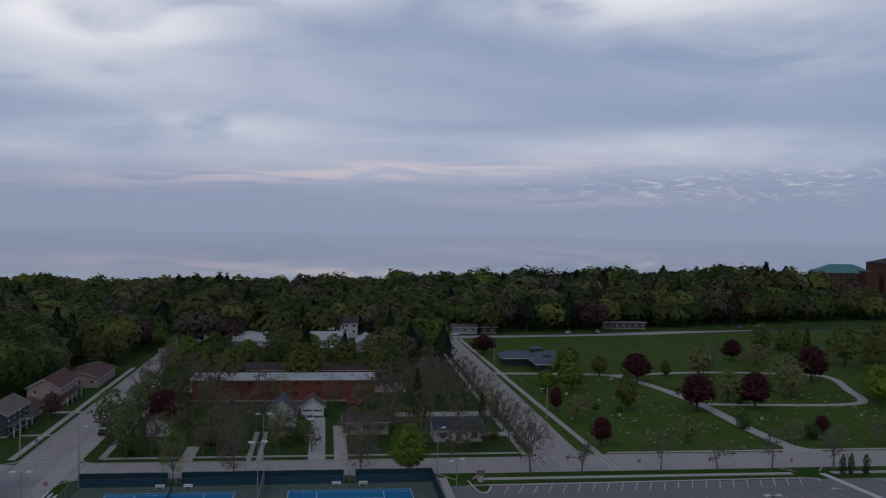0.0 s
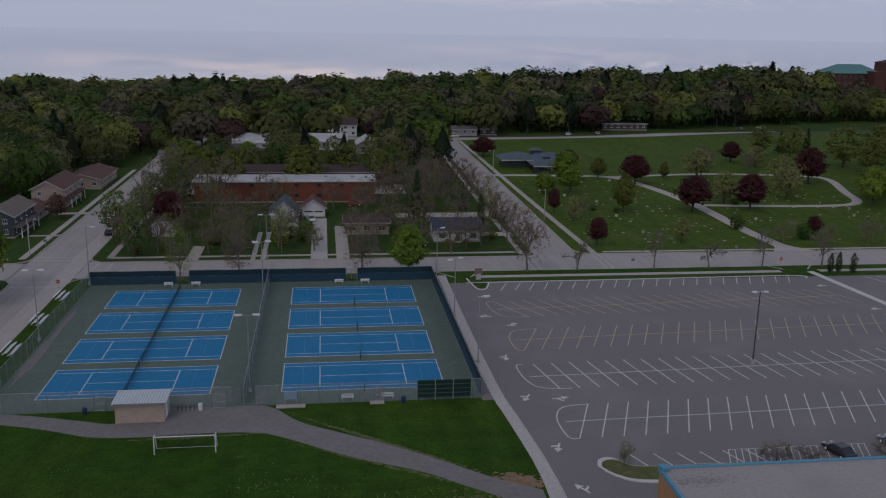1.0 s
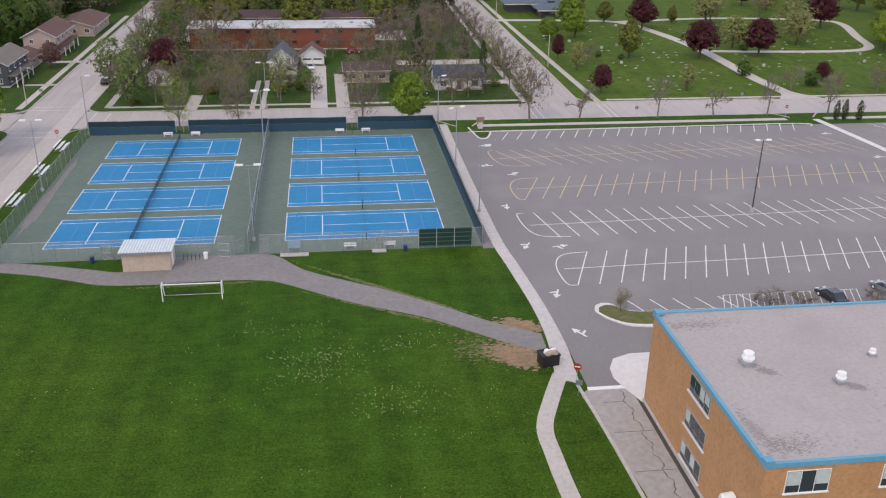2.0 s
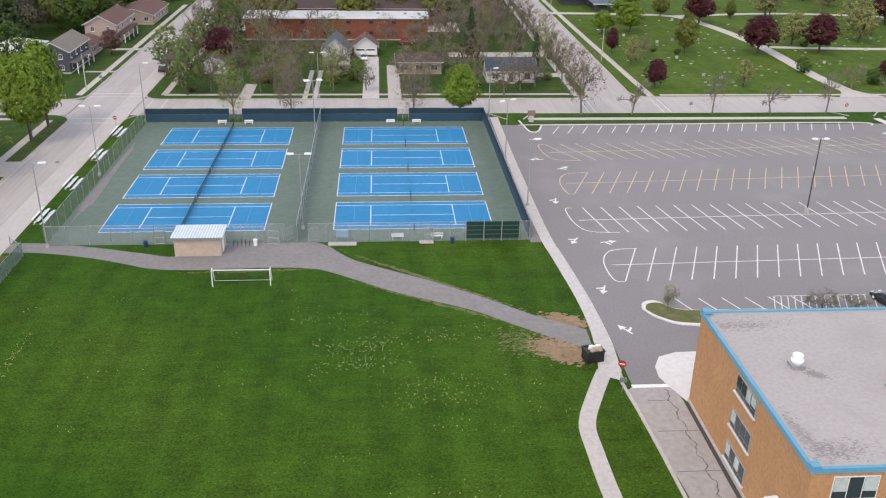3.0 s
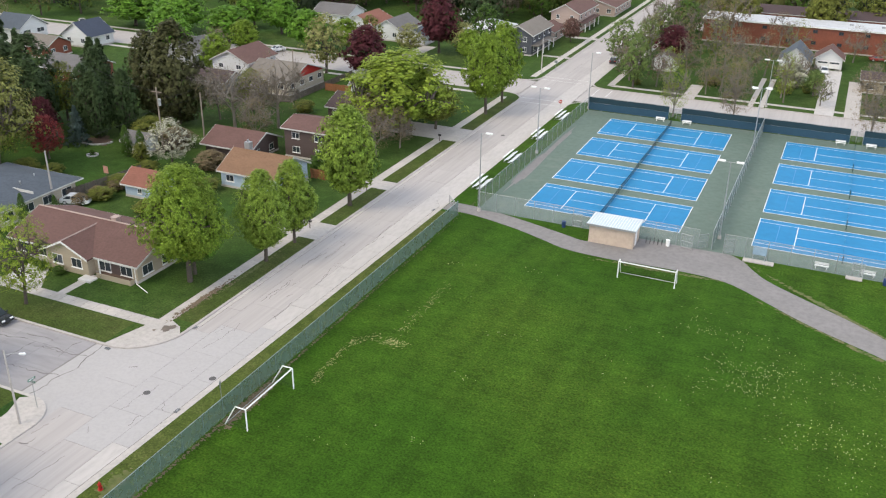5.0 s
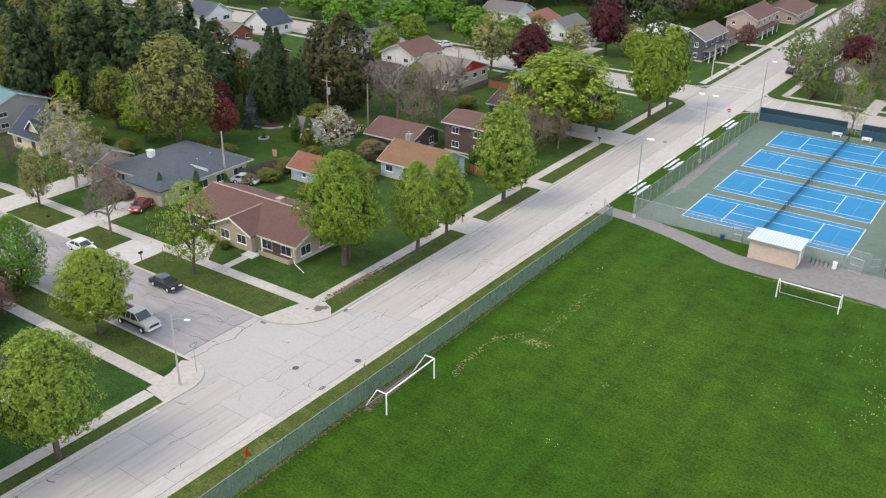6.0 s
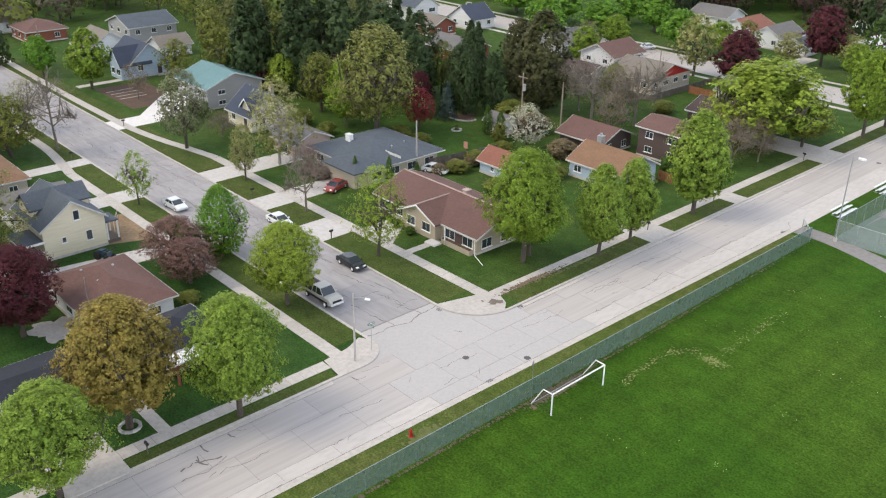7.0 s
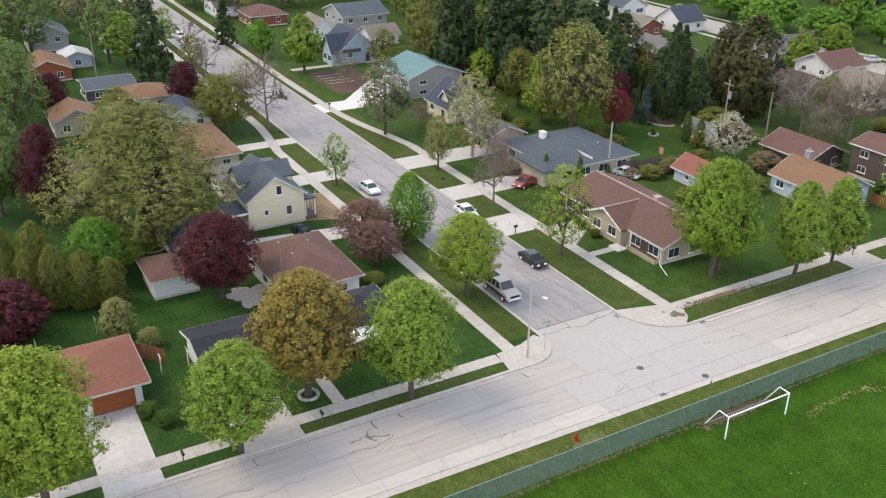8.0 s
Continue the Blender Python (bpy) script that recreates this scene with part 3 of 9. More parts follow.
# slabs of the long street and of the side street
rng_s = random.Random(4)
slab_b = Geo().box(-2.38, 2.38, -2.05, 2.05, -0.10, 0.0).mesh("slab", GREYROAD)
LANES = ((WX, -19.32, 0.0), (-19.28, -14.92, 2.2), (-14.88, EX + 0.1, 3.8))     # west lane, middle, pale parking strip
lane_slab = {}
for i in range(-36, 26):
    for j, (xa, xb, off) in enumerate(LANES):
        y = i * 6.0 + off
        mix_c = CONCNEW if -125 < y < -103 else (CONCPALE if j == 2 else CONCRETE)
        key = (j, mix_c.name)
        if key not in lane_slab:
            h = (xb - xa) / 2
            lane_slab[key] = Geo().box(-h, h, -2.985, 2.985, -0.10, 0.0).mesh("slab", mix_c)
        ob = part("slab", lane_slab[key], None, street)
        ob.matrix_basis = pose((xa + xb) / 2, y, ROAD_Z + rng_s.uniform(-0.004, 0.004), rng_s.uniform(-0.05, 0.05), rng_s.uniform(-0.05, 0.05), 0)
part("slab_row", Geo().box(WX, EX, 153, 420, -0.2, ROAD_Z), CONCRETE, street)
part("slab_row", Geo().box(WX, EX, -420, -219, -0.2, ROAD_Z), CONCRETE, street)
for i in range(28):
    for j in range(3):
        ob = part("slab", slab_b, None, side)
        ob.matrix_basis = pose(WX - 8.2 - i * 4.8, SS + 2.07 + j * 4.13, ROAD_Z + rng_s.uniform(-0.004, 0.004), 0, 0, 0)
part("slab_row", Geo().box(-520, WX - 8.2 - 27 * 4.8 - 2.5, SS, SN, -0.2, ROAD_Z), GREYROAD, side)
part("slab_row", Geo().prism([(WX, SS - 5.8), (WX, SN + 5.0), (WX - 5.6, SN + 0.05), (WX - 5.6, SS - 0.05)][::-1], -0.2, ROAD_Z), CONCNEW, side)

# cracks, tar seams and manholes
TAR = material("tar_seam", (0.17, 0.155, 0.15), None, 0.8, 4, 1, 0.4, 0)


def crack(parent, x, y, length, turn, width=0.09, seed=0):
    r = random.Random(seed)
    g = Geo()
    px, py, a = x, y, turn
    for k in range(max(2, int(length / 0.5))):
        a2 = turn + r.uniform(-28, 28)
        nx, ny = px + 0.5 * math.cos(radians(a2)), py + 0.5 * math.sin(radians(a2))
        w = width * r.uniform(0.4, 1.1)
        d = Vector((ny - py, px - nx, 0)).normalized() * w / 2
        g.face([(px - d.x, py - d.y, ROAD_Z + 0.008), (px + d.x, py + d.y, ROAD_Z + 0.008), (nx + d.x, ny + d.y, ROAD_Z + 0.008), (nx - d.x, ny - d.y, ROAD_Z + 0.008)][::-1])
        px, py = nx, ny
    return part("crack", g, TAR, parent)


rc = random.Random(12)
for k in range(46):
    yy = rc.uniform(-168, 10)
    crack(street, rc.uniform(WX + 0.8, EX - 0.8), yy, rc.choice((0.9, 1.4, 2.2)), rc.choice((90, 90, 0, 60, 120)), 0.055, k)
for k, (cx, cy, ln, tn) in enumerate(((-20.9, -147.9, 2.6, 70), (-20.6, -147.6, 1.4, 160), (-21.2, -147.6, 1.6, 20), (-21.5, -146.2, 2.2, 200), (-20.6, -149.4, 1.8, 100))):
    crack(street, cx, cy, ln, tn, 0.17, 80 + k)
for k in range(34):
    crack(side, rc.uniform(-140, -32), rc.uniform(SS + 1, SN - 1), rc.uniform(1, 5), rc.choice((0, 0, 180, 90, 40)), 0.10, 200 + k)
for x, y in ((-17.6, -117.4), (-13.2, -112.4), (-66, -117), (-16, -20)):
    g = Geo().tube((0, 0, -0.1), (0, 0, 0.012), 0.38, n=20)
    tagged(part("manhole_cover", g, material("cast_iron", (0.10, 0.095, 0.095), None, 0.7, 6, 1, 0.4, 0.2), None, "", pose(x, y, ROAD_Z)), "round dark cast-iron manhole cover in the street", "manhole cover")


# concrete gutters along the kerbs, and tar in the joints of the side street
for gx0, gx1, seam, y0, y1 in ((WX + 0.16, WX + 0.72, WX + 0.74, -205, -131), (WN + 0.16, WN + 0.72, WN + 0.74, -105, 4)):
    structure("gutter", Geo().box(gx0, gx1, y0, y1, -0.2, ROAD_Z + 0.012), WALK, "pale concrete gutter along the kerb", "gutter")
    part("joint", Geo().box(seam, seam + 0.035, y0, y1, -0.2, ROAD_Z + 0.010), TAR, street)
for y in (SS + 4.13, SS + 8.26):
    for k in range(9):
        crack(side, -28 - k * 9, y + 0.02, 7.5, 180, 0.11, 400 + k)
crack(side, WX - 4.6, SS + 0.4, 11.6, 91, 0.13, 420)
crack(side, -31.0, SN - 4.0, 3.6, 90, 0.08, 421)
for k in range(7):
    crack(street, WX + 5.6, -160 + k * 13, 5.5, 90, 0.06, 430 + k)
    crack(street, WX + 0.9, -158 + k * 14.5, 1.2, 20, 0.16, 440 + k)


structure("gutter", Geo().prism([(ES - 0.72, -215), (ES - 0.16, -215), (EX - 0.16, -58), (EX - 0.72, -58)], -0.2, ROAD_Z + 0.012), WALK, "pale concrete gutter along the kerb", "gutter")
part("joint", Geo().prism([(ES - 0.78, -215), (ES - 0.74, -215), (EX - 0.74, -58), (EX - 0.78, -58)], -0.2, ROAD_Z + 0.010), TAR, street)
for cx, cy, ln in ((-14.9, -99.0, 4.5), (-14.9, -90.0, 6.0), (-14.9, -137.2, 1.6), (-18.6, -96, 7.0), (-19.2, -86, 6.0), (-14.9, -76, 9), (-19.3, -150, 5.0), (-19.3, -163, 4.0)):
    crack(street, cx, cy, ln, 90, 0.085, int(-cy))

# pavements: slab by slab near the camera
walk_slab = {}


def pavement(axis, a, b, across, width=1.5, slabs=True, name="pavement", label="pale concrete pavement of square slabs"):
    """A pavement along x or y, from a to b."""
    if axis == "y":
        g = Geo().box(across - width / 2, across + width / 2, a, b, -0.1, 0.006)
    else:
        g = Geo().box(a, b, across - width / 2, across + width / 2, -0.1, 0.006)
    ob = structure(name, g, ROADBASE if slabs else WALK, label, "pavement")
    if slabs:
        key = round(width, 2)
        if key not in walk_slab:
            walk_slab[key] = Geo().box(-width / 2, width / 2, -width / 2, width / 2, -0.05, 0.0).mesh("slab", WALK)
        n = max(1, int((b - a) / (width + 0.025)))
        for i in range(n):
            c = a + (i + 0.5) * (b - a) / n
            p = part("slab", walk_slab[key], None, ob)
            z = 0.02 + rng_s.uniform(-0.004, 0.006)
            p.matrix_basis = pose(across, c, z, 0, 0, 0) if axis == "y" else pose(c, across, z, 0, 0, 90)
    return ob


WW = -25.8
pavement("y", -200, -129.6, WW - 0.4, 1.6)
pavement("y", -105.0, 6.0, WW, 1.6)
pavement("y", 26, 150, WW, 1.5, False)
pavement("y", 26, 110, EX + 4.0, 1.5, False)
pavement("x", -92, WX - 3, -105.9, 1.7)
structure("pavement", band([(-92, -105.9), (-98, -106.9), (-108, -108.8), (-118, -109.8), (-130, -110.0), (-146, -110.1), (-168, -109.8), (-205, -109.0), (-260, -108.6)], 1.6, 0.034), WALK, "pale concrete pavement beside the side street", "pavement")
pavement("x", -100, WX - 3, -127.7, 1.6)
structure("pavement", band([(-100, -127.7), (-106, -126.9), (-114, -126.1), (-124, -126.0), (-140, -126.0), (-165, -126.0), (-205, -126.0), (-260, -126.0)], 1.6, 0.034), WALK, "pale concrete pavement beside the side street", "pavement")
pavement("x", EX + 4, 86, NN + 3.6, 1.4, False)
pavement("x", -260, WX - 5, NN + 3.2, 1.4, False)
pavement("x", -260, WX - 5, NS - 3.2, 1.4, False)
pavement("x", 72, 141, 5.7, 1.8, False)
pavement("x", 150, 420, 5.7, 1.8, False)
pavement("x", 106, 420, NN + 2.6, 1.2, False)
structure("pavement", band([(103.6, 24), (103.2, 60), (102.8, 120), (102.6, 232)], 1.6, 0.012), WALK, "pale concrete pavement beside the cemetery", "pavement")
structure("pavement", band([(86.2, 24), (86.6, 60), (88, 140), (89.5, 225)], 1.3, 0.012), WALK, "pale concrete pavement", "pavement")


def paved(name, pts, mat, label, category="driveway", z=0.014):
    return structure(name, Geo().prism(pts, -0.2, z), mat, label, category)


def rect(x0, x1, y0, y1):
    return [(x0, y0), (x1, y0), (x1, y1), (x0, y1)]


# corner ramps and driveways
paved("pavement_corner", [(-28.4, -123.7), (-27.4, -126.0), (-27.0, -129.4), (WX, -129.9)] + arc(WX - 3.6, SS - 3.6, 3.65, 0, 90, 10)[1:], WALK, "pale concrete street corner with a rounded kerb", "pavement", 0.03)
paved("pavement_corner", [(-28.4, -111.9)] + arc(WN - 6, SN + 6, 6.05, -84, -8, 10) + [(-23.2, -105.4), (-24.9, -104.6), (-26.6, -105.1)], WALK, "pale concrete street corner with damp stain", "pavement", 0.03)
VG = "dull olive grass verge between pavement and kerb"
paved("verge_side", rect(-240, -28.6, -111.7, -106.9), DULL, VG, "verge", 0.004)
paved("verge_side", rect(-240, -28.6, -126.8, SS - 0.2), DULL, VG, "verge", 0.004)
paved("verge_side", rect(-24.9, WN - 0.2, -104, 4), DULL, VG, "verge", 0.004)
paved("verge_side", rect(-25.2, WX - 0.2, -152.5, -130.0), DULL, VG, "verge", 0.004)
DRV = "pale concrete driveway to a house"
paved("driveway", rect(-36.0, WX, -170.6, -165.6), PALEWALK, DRV)
paved("driveway", rect(-31.0, WX, -158.4, -152.6), WALK, DRV)
paved("driveway", rect(-35.0, -26.5, -148.4, -147.1), WALK, "narrow concrete front path", "path")
paved("driveway", rect(-58.5, -52.0, -105.0, SN), PALEWALK, DRV)
paved("driveway", [(-52.0, -105.0), (-45.2, -105.0), (-49.6, -99.0), (-52.0, -99.0)], PALEWALK, DRV)
paved("driveway", rect(-71.5, -66.5, -96.0, SN), PALEWALK, DRV)
paved("driveway", rect(-87.0, -81.5, -95.0, SN), PALEWALK, DRV)
paved("driveway", [(-123, SN), (-117, SN), (-117, -104), (-119, -98), (-131, -89), (-136, -93), (-123, -105)], NEWCONC, "fresh pale concrete driveway that widens", "driveway", 0.02)
paved("driveway", rect(-152, -150, -106, -84), WALK, "narrow concrete path", "path")
paved("garden_bed", rect(-147, -128, -104, -93), SOIL, "dug brown vegetable bed with pale row markers", "garden bed", 0.01)
for i in range(4):
    paved("row_marker", rect(-143 + i * 2.2, -142.8 + i * 2.2, -103, -97), WALK, "pale strip between garden rows", "garden strip", 0.03)
paved("driveway", rect(-106.0, -102.6, -140, SS), PALEWALK, DRV)
paved("driveway", rect(-87.5, -83.0, -140, SS), PALEWALK, DRV)
paved("driveway", [(-68.0, -146), (-63.6, -146), (-61.0, SS), (-64.6, SS)], PALEWALK, DRV)
paved("earth_patch", [(-79, -134), (-70, -134.5), (-68, -129), (-72, -126.5), (-79, -128)], EARTH, "bare dug-over front garden soil", "bare earth", 0.008)
paved("driveway", rect(-42.4, -41.2, -105.2, -99.5), WALK, "concrete front path to a porch", "path")
paved("driveway", rect(-33, WN, -77.6, -72.0), WALK, DRV)
paved("driveway", rect(-33, WN, -56.0, -52.4), WALK, DRV)
paved("driveway", rect(-38, WN, -28.0, -20.0), WALK, DRV)
paved("driveway", rect(37.2, 41.0, NN, 66), PALEWALK, DRV)
paved("driveway", rect(43.0, 46.0, NN, 56), WALK, DRV)
paved("driveway", rect(23.8, 24.9, NN, 50), WALK, "narrow wheel-track drive", "driveway")
paved("driveway", rect(26.0, 27.1, NN, 50), WALK, "narrow wheel-track drive", "driveway")
paved("driveway", rect(9.6, 12.4, NN, 36), WALK, DRV)
paved("driveway", rect(79, 88, 43, 47), WALK, DRV)
paved("driveway", rect(60, 88, 66, 72), WALK, DRV)
paved("driveway", rect(-33, WX, 74, 76.5), WALK, "front path of the two-storey house", "path")
paved("driveway", rect(-31, WX, 48, 49.5), WALK, "front path of the dark house", "path")
paved("driveway", rect(-64, -60, NN, 45), WALK, DRV)
paved("car_park", rect(-2, 66, 101.5, 118), WALK, "pale paved yard behind the brick block", "car park", 0.01)

# cemetery drives
structure("path_cemetery", band([(153.5, 23), (151.8, 45), (152.3, 82), (148, 114), (141, 131), (120, 135), (100, 136)], 3.6, 0.014), WALK, "pale concrete cemetery drive", "path")
structure("path_cemetery", band([(152, 80), (170, 78), (196, 77.5), (207, 83), (213, 100), (221, 124), (214, 132), (180, 137), (142, 131)], 3.0, 0.018), WALK, "pale looping cemetery drive", "path")
paved("pavement", [(148, 22.8), (159.5, 22.8), (156, 27), (153.8, 31), (151.6, 31), (150.5, 27)], WALK, "flared concrete mouth of the cemetery drive", "path", 0.022)

# ---- asphalt path across the field, bare patches, dandelions ----
north_line = smooth_line([Vector((x, y, 0)) for x, y in ((-10.85, -56.0), (-6, -56.2), (1, -57.8), (8, -60.0), (12.6, -61.2), (15, -58), (19.5, -56.5), (28, -56.4), (32.6, -57.6), (36.8, -62.8), (42.4, -66.8), (47.6, -70.2), (54.2, -75.4), (59.9, -80.3), (65.0, -83.6))])
south_line = smooth_line([Vector((x, y, 0)) for x, y in ((-10.85, -59.3), (-6, -59.4), (1.0, -61.2), (6.3, -63.3), (10.6, -65.1), (16.3, -65.6), (21, -65.4), (26.8, -65.2), (31.5, -65.7), (34.6, -67.2), (42.8, -73.1), (51.5, -78.0), (56.1, -81.7), (60.4, -85.2), (64.8, -88.3))])
structure("path_field", ribbon(south_line[::-1], north_line[::-1], 0.016), PATHASPH, "grey asphalt path curving across the grass", "path")


def blob(name, x, y, rx, ry, mat, seed, label, category, z=0.006, turn=0):
    r = random.Random(seed)
    k = [r.uniform(0, 6) for _ in range(4)]
    pts = []
    for i in range(40):
        t = 2 * math.pi * i / 40
        s = 1 + 0.18 * math.sin(3 * t + k[0]) + 0.13 * math.sin(5 * t + k[1]) + 0.09 * math.sin(9 * t + k[2]) + 0.06 * math.sin(14 * t + k[3])
        px, py = rx * s * math.cos(t), ry * s * math.sin(t)
        c, n = math.cos(radians(turn)), math.sin(radians(turn))
        pts.append((x + px * c - py * n, y + px * n + py * c))
    return structure(name, Geo().prism(pts, -0.1, z), mat, label, category)


THIN = material("thin_grass", (0.15, 0.135, 0.06), (0.085, 0.125, 0.032), 0.95, 1.2, 0.5, 0.7, 0.4, third=(0.20, 0.16, 0.10), third_scale=0.8, third_lim=(0.5, 0.75))


def bare(x, y, rx, ry, turn, n, seed, label, mat=EARTH, size=1.0):
    """Bare trodden ground: many ragged scraps that thin out towards the edge."""
    r = random.Random(seed)
    g = Geo()
    c, k = math.cos(radians(turn)), math.sin(radians(turn))
    for i in range(n):
        u, v = r.gauss(0, 0.42) * rx, r.gauss(0, 0.42) * ry
        px, py, s = x + u * c - v * k, y + u * k + v * c, size * r.uniform(0.10, 0.36) * (1 if r.random() < 0.8 else 1.8)
        a0 = r.uniform(0, 6)
        ring = [(px + s * r.uniform(0.6, 1.5) * math.cos(a0 + j * 0.9), py + s * r.uniform(0.4, 0.9) * math.sin(a0 + j * 0.9)) for j in range(7)]
        z = 0.044 + 0.006 * r.random() if px < -24.9 else 0.006 + 0.006 * r.random()
        g.face([(px2, py2, z) for px2, py2 in ring])
    return tagged(part("bare_earth", g, mat), label, "bare earth", "", "stuff")


bare(61.2, -88.2, 3.6, 2.4, -40, 1500, 3, "bare trodden earth in the grass at the path's end", EARTH, 0.85)
bare(57.0, -86.4, 4.4, 3.4, -30, 420, 4, "thin worn grass round the bare earth", THIN, 0.5)
bare(63.0, -81.2, 2.6, 1.3, -25, 620, 5, "bare trodden earth between path and footpath", EARTH, 0.8)
bare(47.0, -69.4, 15, 0.32, -38.5, 700, 7, "worn brown grass edge beside the asphalt path", THIN, 0.6)
bare(24, -66.1, 9, 0.4, 2, 300, 9, "worn brown grass edge beside the asphalt path", THIN, 0.6)
bare(48, -76.5, 14, 0.35, -32, 240, 11, "worn brown grass edge beside the asphalt path", THIN, 0.6)
paved("verge_field", [(ES + 0.2, -215), (-7.8, -215), (-7.8, -60), (EX + 0.2, -60)], VERGE, "dull olive grass verge beside the street", "verge", 0.004)
LITTER = material("leaf_litter_brown", (0.20, 0.145, 0.10), (0.13, 0.10, 0.07), 0.95, 3, 0.8, 0.6, 0.3)
bare(-7.4, -122, 0.22, 72, 0, 1500, 13, "dry leaf litter along the foot of the field fence", LITTER, 0.30)
bare(-6.9, -114.6, 0.7, 4.6, 0, 700, 14, "brown fallen leaves heaped behind the goal", LITTER, 0.45)
bare(-10.4, -129.6, 0.8, 2.2, 0, 160, 15, "worn earth in the verge beside the hydrant", THIN, 0.6)
DAMP = material("damp_stain", (0.13, 0.105, 0.09), (0.20, 0.165, 0.14), 0.7, 2.0, 0.6, 0.6, 0.1)
blob("damp_stain", -24.2, -106.2, 0.9, 0.6, DAMP, 25, "dark damp stain on the corner pavement", "stain", 0.042, 60)
bare(-25.2, -98.5, 0.5, 6.5, 0, 420, 27, "dark leaf litter along the pavement", LITTER, 0.5)
bare(-24.4, -90, 0.3, 9.0, 0, 260, 29, "dry leaf litter along the kerb", THIN, 0.4)
rd = random.Random(8)
flowers = Geo()
DANDELION = material("dandelion", (0.52, 0.52, 0.20), (0.55, 0.56, 0.40), 0.9, 8, 2, 0.5, 0)
for c in range(150):
    fx, fy = rd.uniform(-4, 62), rd.uniform(-165, -66)
    if c < 105:
        cx, cy, sp = rd.choice(((38, -86, 2.2), (38, -90, 2.4), (49, -84.5, 1.8), (46.5, -97, 2.0), (48, -94, 1.8), (33, -80, 3), (41, -86, 2.5), (49, -100, 2.5), (36, -92, 7)))
        fx, fy = rd.gauss(cx, sp), rd.gauss(cy, sp * 0.6)
    if fy > -68 - max(0, (fx - 33)) * 0.74 or fx < -5:
        continue
    for k in range(rd.randint(2, 10)):
        x, y, s = fx + rd.gauss(0, 1.6), fy + rd.gauss(0, 0.5), rd.uniform(0.02, 0.055)
        flowers.tube((x, y, 0.0), (x, y, 0.05), s, s * 0.6, 4, caps=False)
        flowers.face([(x - s, y, 0.051), (x, y - s, 0.051), (x + s, y, 0.051), (x, y + s, 0.051)])
tagged(part("dandelion", flowers, DANDELION), "scattered yellow and white dandelions in the grass", "dandelions", "", "stuff")
straw = Geo()
for c in range(640):
    t = rd.random()
    if c < 300:
        x, y = -3.2 - 0.5 * math.sin(t * 3) + rd.gauss(0, 0.16) + max(0, t - 0.8) * 8, -108.5 + 11.4 * t + rd.gauss(0, 0.2)
        if rd.random() < 0.45 and 0.2 < t < 0.75:
            continue
    elif c < 480:
        x, y = 0.6 + rd.gauss(0, 0.8), -97.9 + rd.gauss(0, 0.35)
    else:
        x, y = 0.3 + rd.gauss(0, 0.3), -96 + 14 * t
    x, y = x + rd.gauss(0, 0.22), y + rd.gauss(0, 0.3)
    s, a = rd.uniform(0.05, 0.2), rd.uniform(0, 3.1)
    straw.face([(x - s * math.cos(a), y - s * math.sin(a), 0.03), (x + 0.03, y, 0.03), (x + s * math.cos(a), y + s * math.sin(a), 0.035), (x - 0.03, y + 0.03, 0.03)])
tagged(part("dry_grass", straw, material("straw", (0.44, 0.41, 0.18), None, 0.9, 6, 1, 0.4, 0)), "dry pale grass clippings in an arc", "dry grass", "", "stuff")

# ---- car park ----
structure("car_park", Geo().prism([(65.2, -56), (65.2, 1.2), (420, 1.2), (420, -96), (67.3, -96), (67.3, -83)][::-1], -0.2, 0.01), ASPHALT, "large empty grey asphalt car park with painted bays", "car park")
paved("pavement_drive", [(67.3, -96), (66.2, -97), (67.6, -113), (69.0, -160), (73.5, -160), (72.0, -100.5), (71.6, -96)][::-1], GREYLANE, "cracked concrete lane beside the school", "driveway", 0.012)
structure("pavement_lot", ribbon(smooth_line([Vector((x, y, 0)) for x, y in ((64.1, 7), (63.9, -20), (63.9, -53), (64.6, -64), (65.4, -76), (65.4, -84), (64.8, -90), (64.2, -93.5))][::-1], 4), smooth_line([Vector((x, y, 0)) for x, y in ((65.8, 7), (65.5, -20), (65.6, -53), (66.3, -64), (67.1, -76), (67.3, -86), (67.0, -91), (66.6, -95))][::-1], 4), 0.055), PALEWALK, "pale concrete footpath between courts and car park", "pavement")
paved("strip_lot", [(62.45, 4), (62.45, -58), (64.0, -58), (63.95, 4)], PATHASPH, "grey strip of old asphalt between fence and footpath", "pavement", 0.03)
structure("path_school", band([(65.0, -92.8), (62.9, -97.4), (61.0, -102.4), (60.8, -107), (60.9, -114), (61.6, -128), (62.5, -160)], 1.7, 0.03), WALK, "pale concrete footpath curving through the grass", "path")
paved("pavement_apron", [(71.2, -96.4), (72.2, -99), (78, -99), (78, -89.2), (74, -89.3), (71.8, -90.2), (70.8, -92.2), (70.6, -94.2)], NEWCONC, "pale concrete apron at the school corner", "pavement", 0.07)
paved("kerb_lane", rect(67.2, 71.2, -96.3, -95.7), WHITEPAINT, "white concrete kerb line across the lane", "kerb", 0.05)
structure("kerb", band([(66.3, -95), (67.2, -112), (68.6, -160)], 0.35, 0.1, 0.2), WALK, "pale kerb along the lane", "kerb")
structure("kerb", band([(71.4, 1.2), (72.0, 1.1), (106, 1.5), (141, 1.9), (143.5, -0.5)], 0.3, 0.12, 0.25), NEWCONC, "pale kerb along the car park", "kerb")
structure("kerb", band([(147.5, 5), (150.0, -18), (152, -40), (155, -95)], 1.5, 0.06, 0.2), NEWCONC, "pale footpath dividing two car parks", "kerb")
